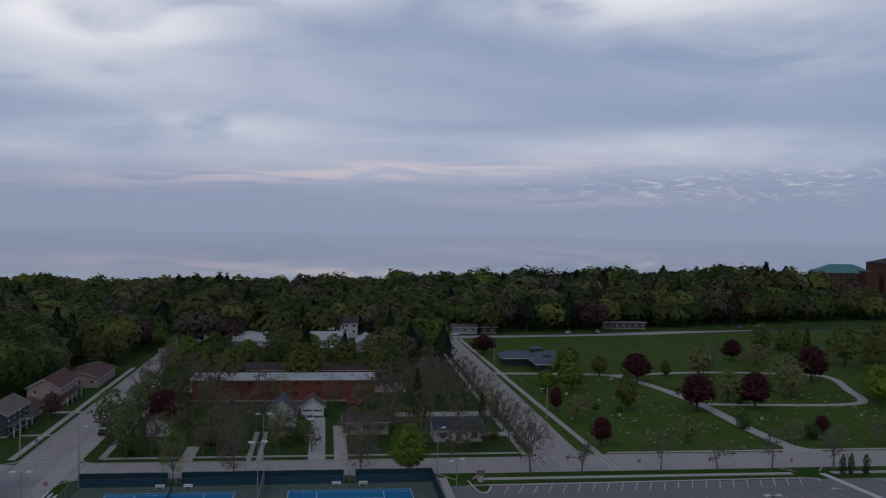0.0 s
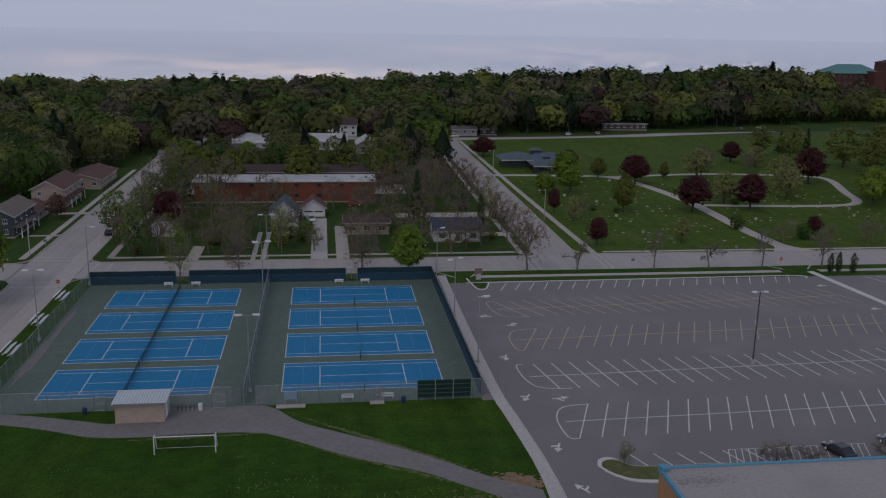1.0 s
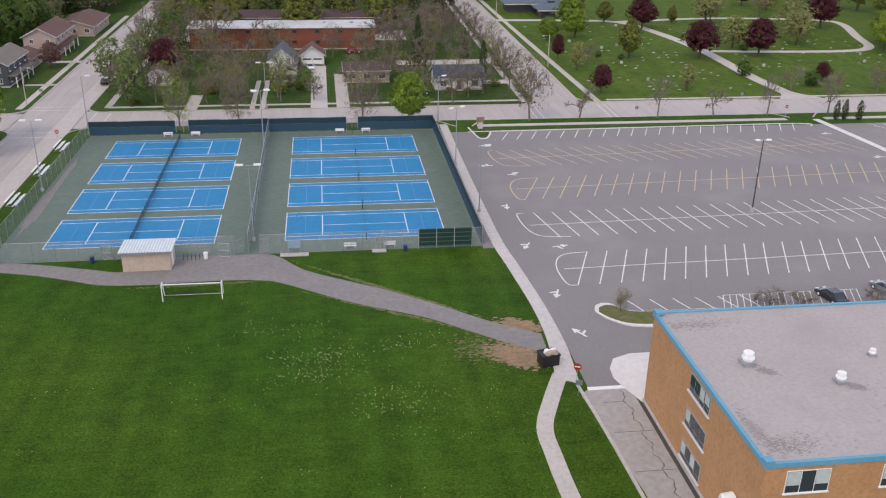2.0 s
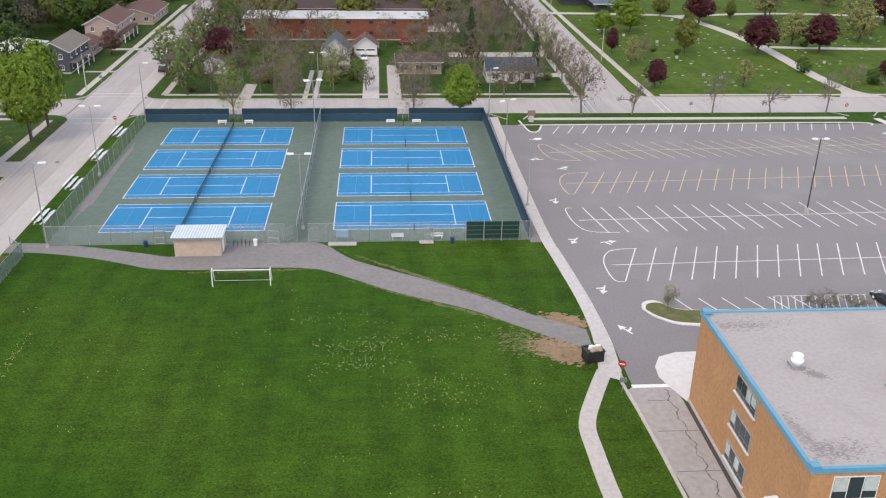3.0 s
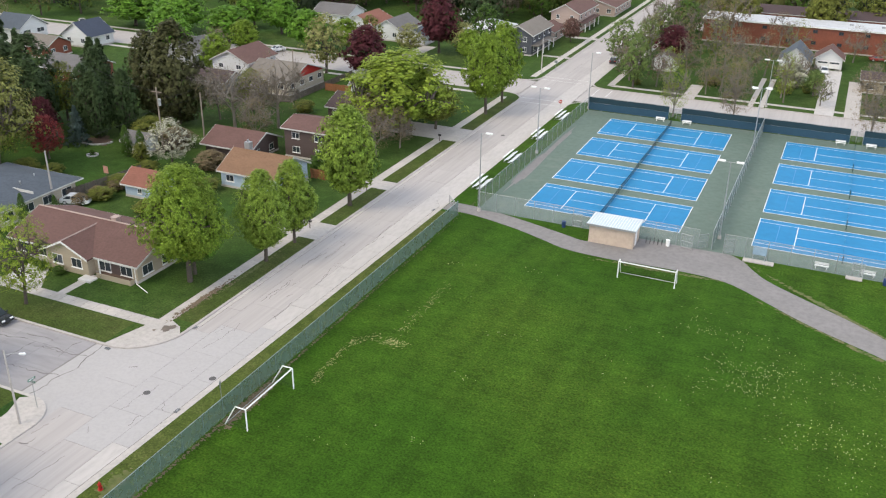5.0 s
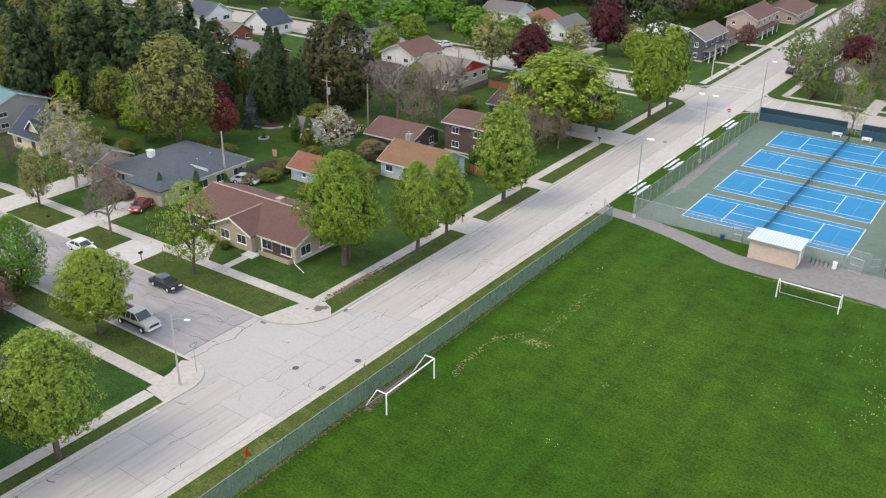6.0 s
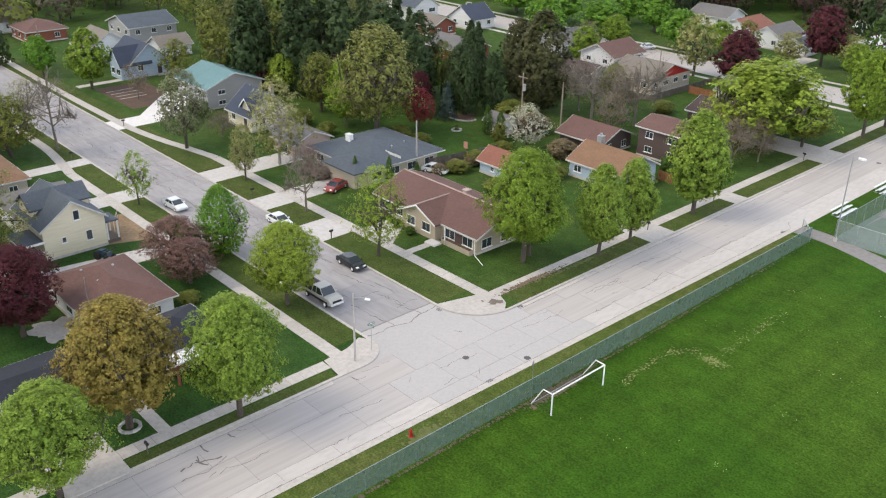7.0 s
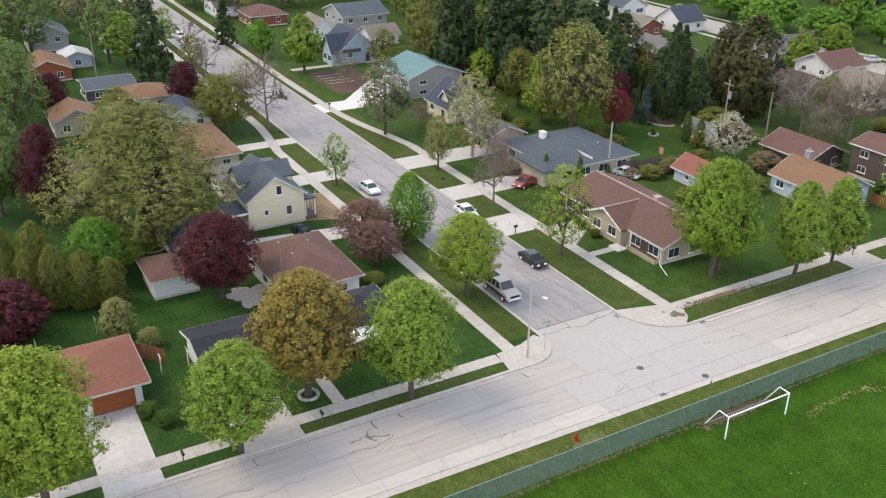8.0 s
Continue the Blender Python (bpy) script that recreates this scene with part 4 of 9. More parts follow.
paved("lawn_strip", [(70.3, 4.2), (71.0, -3.0), (72.6, -3.0), (74.0, 1.8), (141, 2.1), (143, 4.2)], LAWN, "narrow grass strip beside the car park", "lawn", 0.05)
structure("kerb", band([(69.9, 4.4), (70.9, -3.3), (72.7, -3.3), (74.2, 1.3)], 0.3, 0.12, 0.25, 3), NEWCONC, "pale kerb round the grass tip", "kerb")
island = smooth_line([Vector((x, y, 0)) for x, y in ((73.0, -78.8), (73.6, -77.2), (75.4, -76.9), (78.3, -79.4), (90, -79.8), (90, -83.6), (78.0, -83.4), (74.4, -81.4), (73.0, -78.8))], 5)[:-1]
paved("kerb_island", [(p.x, p.y) for p in island[::-1]], NEWCONC, "pale kerbed island in the car park", "kerb", 0.13)
mid = sum(island, Vector()) / len(island)
paved("island_soil", [(mid.x + (p.x - mid.x) * 0.93, mid.y + (p.y - mid.y) * 0.8) for p in island[::-1]], THIN, "thin grass in the kerbed island", "lawn", 0.15)


def bay_row(y, x0, x1, step, dx, half, mat, spine=True, rot=1.7, label="painted bays on the car park"):
    """One row of slanted parking bays, each line a strip of its own."""
    ob = structure("road_marking", Geo().box(x0, x1, y - 0.08, y + 0.08, 0.012, 0.017) if spine else Geo().box(x0, x0 + 0.1, y - half, y - half + 0.1, 0.012, 0.017), mat, label, "road marking")
    me = Geo().prism([(-dx / 2 - 0.09, -half), (-dx / 2 + 0.09, -half), (dx / 2 + 0.09, half), (dx / 2 - 0.09, half)], 0.012, 0.018).mesh("stripe", mat)
    n = int((x1 - x0) / step)
    for i in range(n + 1):
        part("stripe", me, None, ob).matrix_basis = pose(x0 + 2.6 + i * step, y, 0.001)
    ob.matrix_basis = Matrix.Translation((x0, y, 0)) @ pose(0, 0, 0, 0, 0, rot) @ Matrix.Translation((-x0, -y, 0))
    # rounded painted nose at the near end
    if spine:
        g = Geo()
        sgn = 1 if dx > 0 else -1
        nose = smooth_line([Vector((x, yy, 0)) for x, yy in ((x0 + 2.6 + sgn * 2.4, y + half), (x0 + (1.0 if dx > 0 else -1.0), y + half - 0.6), (x0 - 0.9, y + sgn * 1.0), (x0 + (-1.0 if dx > 0 else 0.6), y - half + 0.8), (x0 + 2.6 - sgn * 2.4, y - half))], 6)
        for a, b in zip(nose, nose[1:]):
            d = (b - a).normalized()
            n2 = Vector((-d.y, d.x, 0)) * 0.09
            g.face([(p.x, p.y, 0.018) for p in (a - n2, b - n2, b + n2, a + n2)])
        part("stripe", g, mat, ob)
    return ob


bay_row(-16.9, 72.36, 143, 3.0, -4.28, 5.0, LOTYELLOW, rot=3.3)
bay_row(-33.6, 72.42, 143, 3.0, 5.1, 5.2, LOTYELLOW, rot=2.9)
bay_row(-49.95, 71.12, 143, 3.0, -1.46, 5.1, LOTLINE, rot=2.2)
bay_row(-66.0, 72.4, 143, 3.02, 4.5, 5.2, LOTLINE)
bay_row(-2.4, 73.9, 138, 3.0, 2.3, 2.5, LOTLINE, False, rot=1.6)
bay_row(-78.2, 76.2, 96, 3.05, -1.6, 2.0, LOTLINE, False, rot=0)
bay_row(-2.0, 156, 196, 3.05, -2.2, 2.4, LOTLINE, False, rot=0)


def arrow_mark(x, y, turn, size=1.0):
    g = Geo().prism([(-0.12, -1.3), (0.12, -1.3), (0.12, 0.2), (0.55, 0.2), (0, 1.3), (-0.55, 0.2), (-0.12, 0.2)], 0.012, 0.018)
    g.prism([(0.1, -0.7), (1.0, -0.25), (1.0, 0.1), (0.1, -0.3)], 0.012, 0.018)
    ob = structure("road_marking", g, LOTLINE, "white painted arrow on the asphalt", "road marking")
    ob.matrix_basis = pose(x, y, 0.001, 0, 0, turn) @ Matrix.Scale(size, 4)


for ax, ay, at in ((71.2, -8.2, -70), (69.3, -20.8, 90), (73.4, -25.6, -60), (69.1, -41.7, 170), (68.9, -57.7, 150), (73.8, -58.2, -80), (69.5, -73.4, 160), (69.6, -83.8, 30), (144, -6, 90), (146, -22, 90)):
    arrow_mark(ax, ay, at)
for i in range(3):
    g = Geo()
    for k in range(7):
        g.prism([(k * 0.9, -2), (k * 0.9 + 0.12, -2), (k * 0.9 + 1.6, 2), (k * 0.9 + 1.48, 2)], 0.012, 0.018)
    g.box(0, 5.6, -2.05, -1.95, 0.012, 0.018)
    g.box(1.5, 7.1, 1.95, 2.05, 0.012, 0.018)
    structure("road_marking", g, LOTLINE, "white hatched no-parking area", "road marking").matrix_basis = pose(89.5 + i * 6.6, -78.0, 0.002)
# broken seams in the lane beside the school
lane_ob = structure("lane_seam", Geo().box(68.2, 70.5, -98.75, -98.66, 0.0, 0.0165), TAR, "dark cracked seams in the concrete lane", "crack")
rl = random.Random(5)
for k in range(46):
    y0, y1 = -96.6 - k * 0.42, -97.05 - k * 0.42
    xa = 70.55 + 0.22 * math.sin(k * 0.9) + 0.12 * math.sin(k * 2.3)
    xb = 70.55 + 0.22 * math.sin((k + 1) * 0.9) + 0.12 * math.sin((k + 1) * 2.3)
    w = rl.uniform(0.03, 0.08)
    part("crack", Geo().face([(xa - w, y0, 0.0165), (xb - w, y1, 0.0165), (xb + w, y1, 0.0165), (xa + w, y0, 0.0165)]), TAR, lane_ob)
for y in (-104.0, -110.2, -116.5):
    part("crack", Geo().box(67.6, 72.0, y - 0.04, y + 0.04, 0.0, 0.0165), TAR, lane_ob)
# crossings at the two junctions
for x, y, lx, ly in ((-18, 7.6, 11.5, 0.15), (-18, 4.4, 11.5, 0.15), (-18, 25.0, 11.5, 0.15), (-18, 27.8, 11.5, 0.15), (-8.6, 16.4, 0.15, 12), (-5.6, 16.4, 0.15, 12), (102.8, 16.5, 0.18, 12), (104.3, 16.5, 0.18, 12), (86.2, 16.5, 0.18, 12), (87.7, 16.5, 0.18, 12)):
    structure("road_marking", Geo().box(-lx / 2, lx / 2, -ly / 2, ly / 2, 0, 0.01), LOTLINE, "white line of a pedestrian crossing", "road marking").matrix_basis = pose(x, y, ROAD_Z + 0.012)

# ---- tennis courts ----
LX, WY, PITCH = 23.77, 10.97, 13.82
structure("court_slab", Geo().prism([(-6.0, -57.0), (62.5, -57.0), (62.5, 4.2), (-6.0, 4.2)], -0.2, 0.02), COURTGREEN, "muted green acrylic court surround", "court surface")
blob("court_stain", -4.9, -30, 0.7, 18, PATHASPH, 61, "worn grey strip along the court fence", "worn strip", 0.026)


def tennis_court(x, y):
    c = thing("tennis_court", pose(x, y, 0), "bright blue acrylic tennis court with white lines", "tennis court", "tennis courts")
    part("surface", Geo().box(0, LX, -WY, 0, 0.0, 0.026), COURTBLUE, c)

    def ln(x0, x1, y0, y1, mat=LINE):
        part("court_line", Geo().box(x0, x1, y0, y1, 0.0, 0.031 if mat is LINE else 0.029), mat, c)
    w = 0.06
    ln(-w, LX + w, -w, w), ln(-w, LX + w, -WY - w, -WY + w)
    ln(-w, w, -WY + w, -w), ln(LX - w, LX + w, -WY + w, -w)
    s = 1.37
    ln(w, LX - w, -s - 0.05, -s + 0.05), ln(w, LX - w, -WY + s - 0.05, -WY + s + 0.05)
    a, b = LX / 2 - 6.4, LX / 2 + 6.4
    ln(a - 0.06, a + 0.06, -WY + s + 0.05, -s - 0.05), ln(b - 0.06, b + 0.06, -WY + s + 0.05, -s - 0.05)
    ln(a + 0.06, b - 0.06, -WY / 2 - 0.05, -WY / 2 + 0.05)
    ln(2.9, 2.98, -WY + s + 0.05, -s - 0.05, PALELINE), ln(LX - 2.98, LX - 2.9, -WY + s + 0.05, -s - 0.05, PALELINE)
    return c


def tennis_net(x, y, cloth, tape):
    """Posts, sagging net and white band, along y."""
    n = thing("tennis_net", pose(x, y, 0.02), "dark sagging tennis net between green posts", "tennis net", "tennis nets")
    half = 6.35
    for s in (-1, 1):
        part("net_post", Geo().tube((0, s * half, 0), (0, s * half, 1.1), 0.06), DARKGREEN, n)
    k = 12
    top = [1.07 - 0.156 * (1 - (abs(i - k / 2) / (k / 2)) ** 1.6) for i in range(k + 1)]
    g, bnd = Geo(), Geo()
    for i in range(k):
        y0, y1 = -half + 2 * half * i / k, -half + 2 * half * (i + 1) / k
        g.face([(0, y0, 0.03), (0, y1, 0.03), (0, y1, top[i + 1]), (0, y0, top[i])])
        bnd.face([(0.025, y0, top[i] - 0.06), (0.025, y1, top[i + 1] - 0.06), (0.025, y1, top[i + 1]), (0.025, y0, top[i])])
        bnd.face([(-0.025, y1, top[i + 1] - 0.06), (-0.025, y0, top[i] - 0.06), (-0.025, y0, top[i]), (-0.025, y1, top[i + 1])])
    part("net", g, cloth, n)
    part("band", bnd, tape, n, "narrow top band")
    return n


for gx in (0.0, 33.91):
    for k in range(4):
        tennis_court(gx, -PITCH * k)
        tennis_net(gx + LX / 2, -PITCH * k - WY / 2, THINNET if gx else NETTING, TRIMBLUE if gx else SCREEN)


def fence(pts, height, mesh_mat, label, post_step=3.0, screen=None, name="chain_link_fence", rail=GALV, posts=None, r=0.04):
    """Posts, top rail and wire panels between corner points."""
    f = thing(name, pose(pts[0][0], pts[0][1], 0), label, "fence")
    o = Vector((pts[0][0], pts[0][1], 0))
    for a, b in zip(pts, pts[1:]):
        a, b = Vector((a[0], a[1], 0)) - o, Vector((b[0], b[1], 0)) - o
        n = max(1, round((b - a).length / post_step))
        for i in range(n):
            p, q = a.lerp(b, i / n), a.lerp(b, (i + 1) / n)
            part("post", Geo().tube((p.x, p.y, 0), (p.x, p.y, height), r * 1.2, n=6), posts or rail, f)
            part("wire_panel", Geo().face([(p.x, p.y, 0.05), (q.x, q.y, 0.05), (q.x, q.y, height), (p.x, p.y, height)]), mesh_mat, f)
        part("top_rail", Geo().tube(tuple(a + Vector((0, 0, height))), tuple(b + Vector((0, 0, height))), r, n=6), rail, f)
        if screen:
            d = (b - a).normalized()
            s = Vector((d.y, -d.x, 0)) * 0.06
            for i in range(n):
                p, q = a.lerp(b, i / n) + s, a.lerp(b, (i + 1) / n) + s
                t = Vector((d.y, -d.x, 0)) * 0.02
                sag = 0.03 * math.sin(i * 2.1)
                for z0, z1, cloth in ((0.25, 1.72 + sag, SCREENLOW), (1.74 + sag, height - 0.12 + sag, screen)):
                    part("windscreen", Geo().prism([(c.x, c.y) for c in (p, p + t, q + t, q)], z0, z1), cloth, f, "navy windscreen cloth")
        part("post", Geo().tube((b.x, b.y, 0), (b.x, b.y, height), r * 1.2, n=6), posts or rail, f)
    return f


CF = "tall chain-link fence round the tennis courts"
fence([(-6.0, 4.1), (10.6, 4.1)], 3.0, CHAIN, CF + " with navy windscreen", screen=SCREEN, r=0.03)
fence([(13.2, 4.1), (44.6, 4.1)], 3.0, CHAIN, CF + " with navy windscreen", screen=SCREEN, r=0.03)
fence([(47.0, 4.1), (62.4, 4.1), (62.4, -56.9)], 3.0, CHAIN, CF + " with navy windscreen", screen=SCREEN, r=0.03)
fence([(-6.0, 4.0), (-6.0, -56.9), (27.2, -56.9)], 2.9, CHAIN, CF, r=0.028)
fence([(30.6, -56.9), (62.4, -56.9)], 2.9, CHAIN, CF, r=0.028)
fence([(29.0, -56.6), (29.0, 4.0)], 3.0, CHAINDENSE, "tall chain-link fence dividing two groups of courts")
fence([(10.6, 5.6), (13.2, 5.6)], 2.2, CHAIN, "chain-link baffle behind a court gate", 1.3)
fence([(44.6, 5.6), (47.0, 5.6)], 2.2, CHAIN, "chain-link baffle behind a court gate", 1.2)
fence([(-7.75, -60.5), (-7.75, -205)], 2.25, FIELDCHAIN, "long green-grey chain-link fence beside the field", 3.0, rail=FENCEGREEN, posts=POSTGREEN, r=0.035)
fence([(-7.75, -60.5), (-10.6, -57.2)], 1.6, CHAIN, "short chain-link gate panel at the field corner", 2.0)

# ---- school building ----
SX0, SX1, SY0, SY1, SH = 72.4, 122.0, -123.4, -98.9, 10.4
school = thing("school_building", pose(SX0, SY0, 0), "three-storey orange brick school with flat grey roof and sky-blue edge", "school building")
LW, LD = SX1 - SX0, SY1 - SY0


def wall_window(parent, side, u, z, w, h, L, D, blind=False, frame_mat=WHITEPAINT, panes=2, proud=0.0):
    """A framed window set on one wall of a box L by D: side is s, n, w or e; u runs along the wall."""
    m = {"s": pose(u, 0, z), "n": pose(u, D, z, 0, 0, 180), "w": pose(0, u, z, 0, 0, -90), "e": pose(L, u, z, 0, 0, 90)}[side]
    fr = part("window", Geo().box(-w / 2, w / 2, -0.05, 0.12, 0, h), frame_mat, parent, "", m)
    for i in range(panes):
        a, b = -w / 2 + 0.07 + i * (w - 0.07) / panes, -w / 2 + (i + 1) * (w - 0.07) / panes
        part("pane", Geo().box(a, b, -0.062, -0.03, 0.07, h - 0.07), WINDOW, fr)
        if blind and i % 2 == 0:
            part("blind", Geo().box(a + 0.02, b - 0.02, -0.07, -0.05, h * 0.35, h - 0.09), CURTAIN, fr)
    part("window_sill", Geo().box(-w / 2 - 0.08, w / 2 + 0.08, -0.16, 0.0, -0.09, -0.005), frame_mat, fr)
    return fr


part("wall", Geo().box(0, LW, 0, LD, 0, SH - 0.25), SCHOOLBRICK, school)
part("roof", Geo().box(0.2, LW - 0.2, 0.2, LD - 0.2, SH - 0.24, SH - 0.02), ROOFGREY, school, "stained grey flat roof")
for x0, x1, y0, y1 in ((-0.12, LW + 0.12, -0.12, 0.2), (-0.12, LW + 0.12, LD - 0.2, LD + 0.12), (-0.12, 0.2, 0.2, LD - 0.2), (LW - 0.2, LW + 0.12, 0.2, LD - 0.2)):
    part("roof_edge", Geo().box(x0, x1, y0, y1, SH - 0.30, SH + 0.14), TRIMBLUE, school, "sky-blue metal roof edge")
part("plinth", Geo().box(-0.12, LW + 0.1, -0.1, LD + 0.1, -0.1, 0.35), WALK, school)
for z in (0.9, 4.2, 7.6):
    for u in (3.6, 11.5, 19.5, 27.5):
        wall_window(school, "s", u, z, 3.6, 2.1, LW, LD, True, panes=3)
SPANDREL = material("grey_spandrel", (0.34, 0.36, 0.36), (0.29, 0.31, 0.31), 0.7, 3, 0.8, 0.4, 0)
for k, z in enumerate((0.75, 4.3, 7.9)):
    m = pose(0, 12.2, z, 0, 0, -90)
    fr = part("window", Geo().box(-2.2, 2.2, -0.05, 0.1, 0, 1.85), SPANDREL, school, "", m)
    for i in range(4):
        a = -2.12 + i * 1.07
        part("pane", Geo().box(a, a + 1.0, -0.065, -0.04, 0.55, 1.75), WINDOW, fr)
        part("pane", Geo().box(a, a + 1.0, -0.065, -0.04, 0.06, 0.48), WINDOW, fr)
        if (i + k) % 4 in ((0, 2), (1,), (0, 1))[k]:
            part("blind", Geo().box(a + 0.06, a + 0.94, -0.075, -0.066, 0.58 + 0.2 * (i % 2), 1.73), CURTAIN, fr)
    part("window_sill", Geo().box(-2.35, 2.35, -0.2, 0.0, -0.14, -0.005), NEWCONC, fr)
part("drain_strip", Geo().box(-0.55, -0.13, 0.5, LD - 0.3, -0.1, 0.03), material("dark_gravel_strip", (0.09, 0.075, 0.065), None, 0.95, 5, 1, 0.6, 0.4), school, "dark gravel strip along the wall")
part("roof_box", Geo().box(-0.1, 0.75, LD - 0.75, LD + 0.1, SH + 0.141, SH + 0.42), TRIMBLUE, school)
part("roof_box", Geo().box(-0.1, 0.6, -0.1, 0.6, SH + 0.141, SH + 0.36), TRIMBLUE, school)
for u in (6, 14, 22):
    wall_window(school, "n", u, 4.2, 3.6, 2.0, LW, LD, panes=3)


def roof_fan(x, y, s):
    f = thing("roof_fan", pose(x, y, SH - 0.02), "white mushroom-shaped roof exhaust fan on a kerb", "roof fan", "roof fans")
    part("base", Geo().box(-0.55 * s, 0.55 * s, -0.55 * s, 0.55 * s, 0, 0.3 * s), GALV, f)
    part("flange", Geo().box(-0.6 * s, 0.6 * s, -0.6 * s, 0.6 * s, 0.3 * s, 0.36 * s), GALV, f)
    part("collar", Geo().tube((0, 0, 0.36 * s), (0, 0, 0.62 * s), 0.40 * s, 0.50 * s, 16), ALU, f)
    part("hood", Geo().tube((0, 0, 0.62 * s), (0, 0, 0.80 * s), 0.56 * s, 0.52 * s, 18), WHITEPAINT, f)
    part("drum", Geo().tube((0, 0, 0.80 * s), (0, 0, 1.15 * s), 0.46 * s, 0.42 * s, 16), WHITEPAINT, f)
    part("cap", Geo().tube((0, 0, 1.15 * s), (0, 0, 1.22 * s), 0.47 * s, 0.40 * s, 16), WHITEPAINT, f)


STAIN = material("roof_stain", (0.26, 0.236, 0.232), (0.31, 0.282, 0.276), 0.9, 1.5, 0.5, 0.7, 0.1)


def roof_stain(x, y, rx, ry, turn, seed):
    """Dark dried dirt on the roof membrane: ragged scraps of grime."""
    r = random.Random(seed)
    g = Geo()
    c, k = math.cos(radians(turn)), math.sin(radians(turn))
    for i in range(420):
        u, v = r.gauss(0, 0.45) * rx, r.gauss(0, 0.45) * ry
        px, py, q = x + u * c - v * k, y + u * k + v * c, r.uniform(0.03, 0.13)
        if not (SX0 + 0.6 < px < SX1 - 0.6 and SY0 + 0.6 < py < SY1 - 0.6):
            continue
        z = SH - 0.016 + 0.006 * r.random()
        g.face([(px + q * r.uniform(0.6, 1.6) * math.cos(j * 0.9), py + q * r.uniform(0.4, 1.0) * math.sin(j * 0.9), z) for j in range(7)])
    tagged(part("roof_stain", g, STAIN), "dark dried dirt stain on the flat school roof", "stain", "", "stuff")


roof_stain(75.6, -121.2, 3.4, 1.4, 8, 1)
roof_stain(73.6, -119.2, 0.7, 4.2, 12, 2)
roof_stain(75.5, -101.6, 5.0, 1.2, 4, 3)
roof_stain(78.6, -110.6, 0.9, 0.5, -30, 4)
roof_stain(85.2, -113.8, 0.9, 0.5, -30, 5)
roof_stain(90, -116, 5.0, 2.4, 20, 6)
roof_fan(77.4, -109.2, 1.05)
roof_fan(84.2, -113.0, 0.85)
roof_fan(89.6, -109.0, 0.6)
vent = thing("wall_fan", pose(SX0 - 0.1, -119.8, 4.2), "round white exhaust fan on the brick wall", "wall fan")
part("housing", Geo().tube((-0.9, 0, 0), (0.0, 0, 0), 0.62, 0.7, 16), WHITEPAINT, vent)
part("cap", Geo().tube((-1.05, 0, 0), (-0.9, 0, 0), 0.45, 0.62, 16), ALU, vent)

# ---- equipment hut, board, goals, seats, lights ----
hut = thing("equipment_hut", pose(12.7, -61.2, 0), "small tan block hut with flat pale blue-grey roof", "hut")
part("wall", Geo().box(0, 6.3, 0, 3.9, 0, 2.7), material("painted_block_tan", (0.50, 0.40, 0.325), (0.45, 0.355, 0.29), 0.9, 2, 0.4, 0.4, 0.15), hut)
part("roof", Geo().prism([(-0.35, -0.4), (6.65, -0.4), (6.65, 4.3), (-0.35, 4.3)], 2.7, 2.92), material("roof_pale_blue", (0.50, 0.58, 0.62), (0.42, 0.50, 0.54), 0.6, 2, 0.5, 0.4, 0), hut)
part("roof_edge", Geo().box(-0.37, 6.67, -0.44, -0.402, 2.66, 2.93), GALV, hut)
for i in range(18):
    part("roof_rib", Geo().box(-0.2 + i * 0.39, -0.14 + i * 0.39, -0.38, 4.28, 2.92, 2.955), ALU, hut)
part("door", Geo().box(1.2, 3.8, 3.9, 3.94, 0.02, 2.2), ALU, hut, "grey roller door")
part("door", Geo().box(6.3, 6.34, 1.2, 2.2, 0.02, 2.1), WHITEPAINT, hut)

board = thing("practice_board", pose(53.1, -56.95, 0), "dark green slatted tennis practice board", "practice board")
for i in range(3):
    part("panel", Geo().box(0.05 + i * 2.58, 2.55 + i * 2.58, -0.16, -0.1, 0.35, 3.0), DARKGREEN, board)
for i in range(5):
    part("rail", Geo().box(0, 7.75, -0.24, -0.161, 0.3 + i * 0.66, 0.4 + i * 0.66), material("board_rail", (0.06, 0.12, 0.10), None, 0.7, 3, 1, 0.3, 0), board)
for i in range(4):
    part("post", Geo().box(-0.05 + i * 2.58, 0.06 + i * 2.58, -0.26, -0.1, 0, 3.1), GALV, board)


GOALNET = netting("goal_net", (0.03, 0.045, 0.03), 0.80)


def gate(x, y, w, h, turn, label):
    """A framed chain-link gate leaf, hinged at its foot point."""
    g = thing("chain_link_gate", pose(x, y, 0.02, 0, 0, turn), label, "gate", "court gates")
    part("gate_frame", Geo().tube((0, 0, -0.02), (0, 0, h), 0.035, n=6).tube((w, 0, -0.02), (w, 0, h), 0.035, n=6).tube((0, 0, h), (w, 0, h), 0.035, n=6).tube((0, 0, 0.12), (w, 0, 0.12), 0.035, n=6).tube((0, 0, h * 0.5), (w, 0, h * 0.5), 0.03, n=6), GALV, g)
    part("wire_panel", Geo().face([(0.03, 0, 0.12), (w - 0.03, 0, 0.12), (w - 0.03, 0, h), (0.03, 0, h)]), CHAIN, g)


gate(9.1, -57.05, 1.4, 2.1, 0, "closed chain-link gate in the court fence")
gate(47.0, -57.05, 1.4, 2.1, 0, "closed chain-link gate in the court fence")
gate(24.9, -57.4, 1.7, 2.1, -14, "chain-link gate standing ajar in the court fence")
gate(27.2, -56.9, 1.5, 2.1, 40, "chain-link gate standing ajar in the court fence")
gate(30.6, -56.9, 1.6, 2.1, 30, "chain-link gate standing ajar in the court fence")


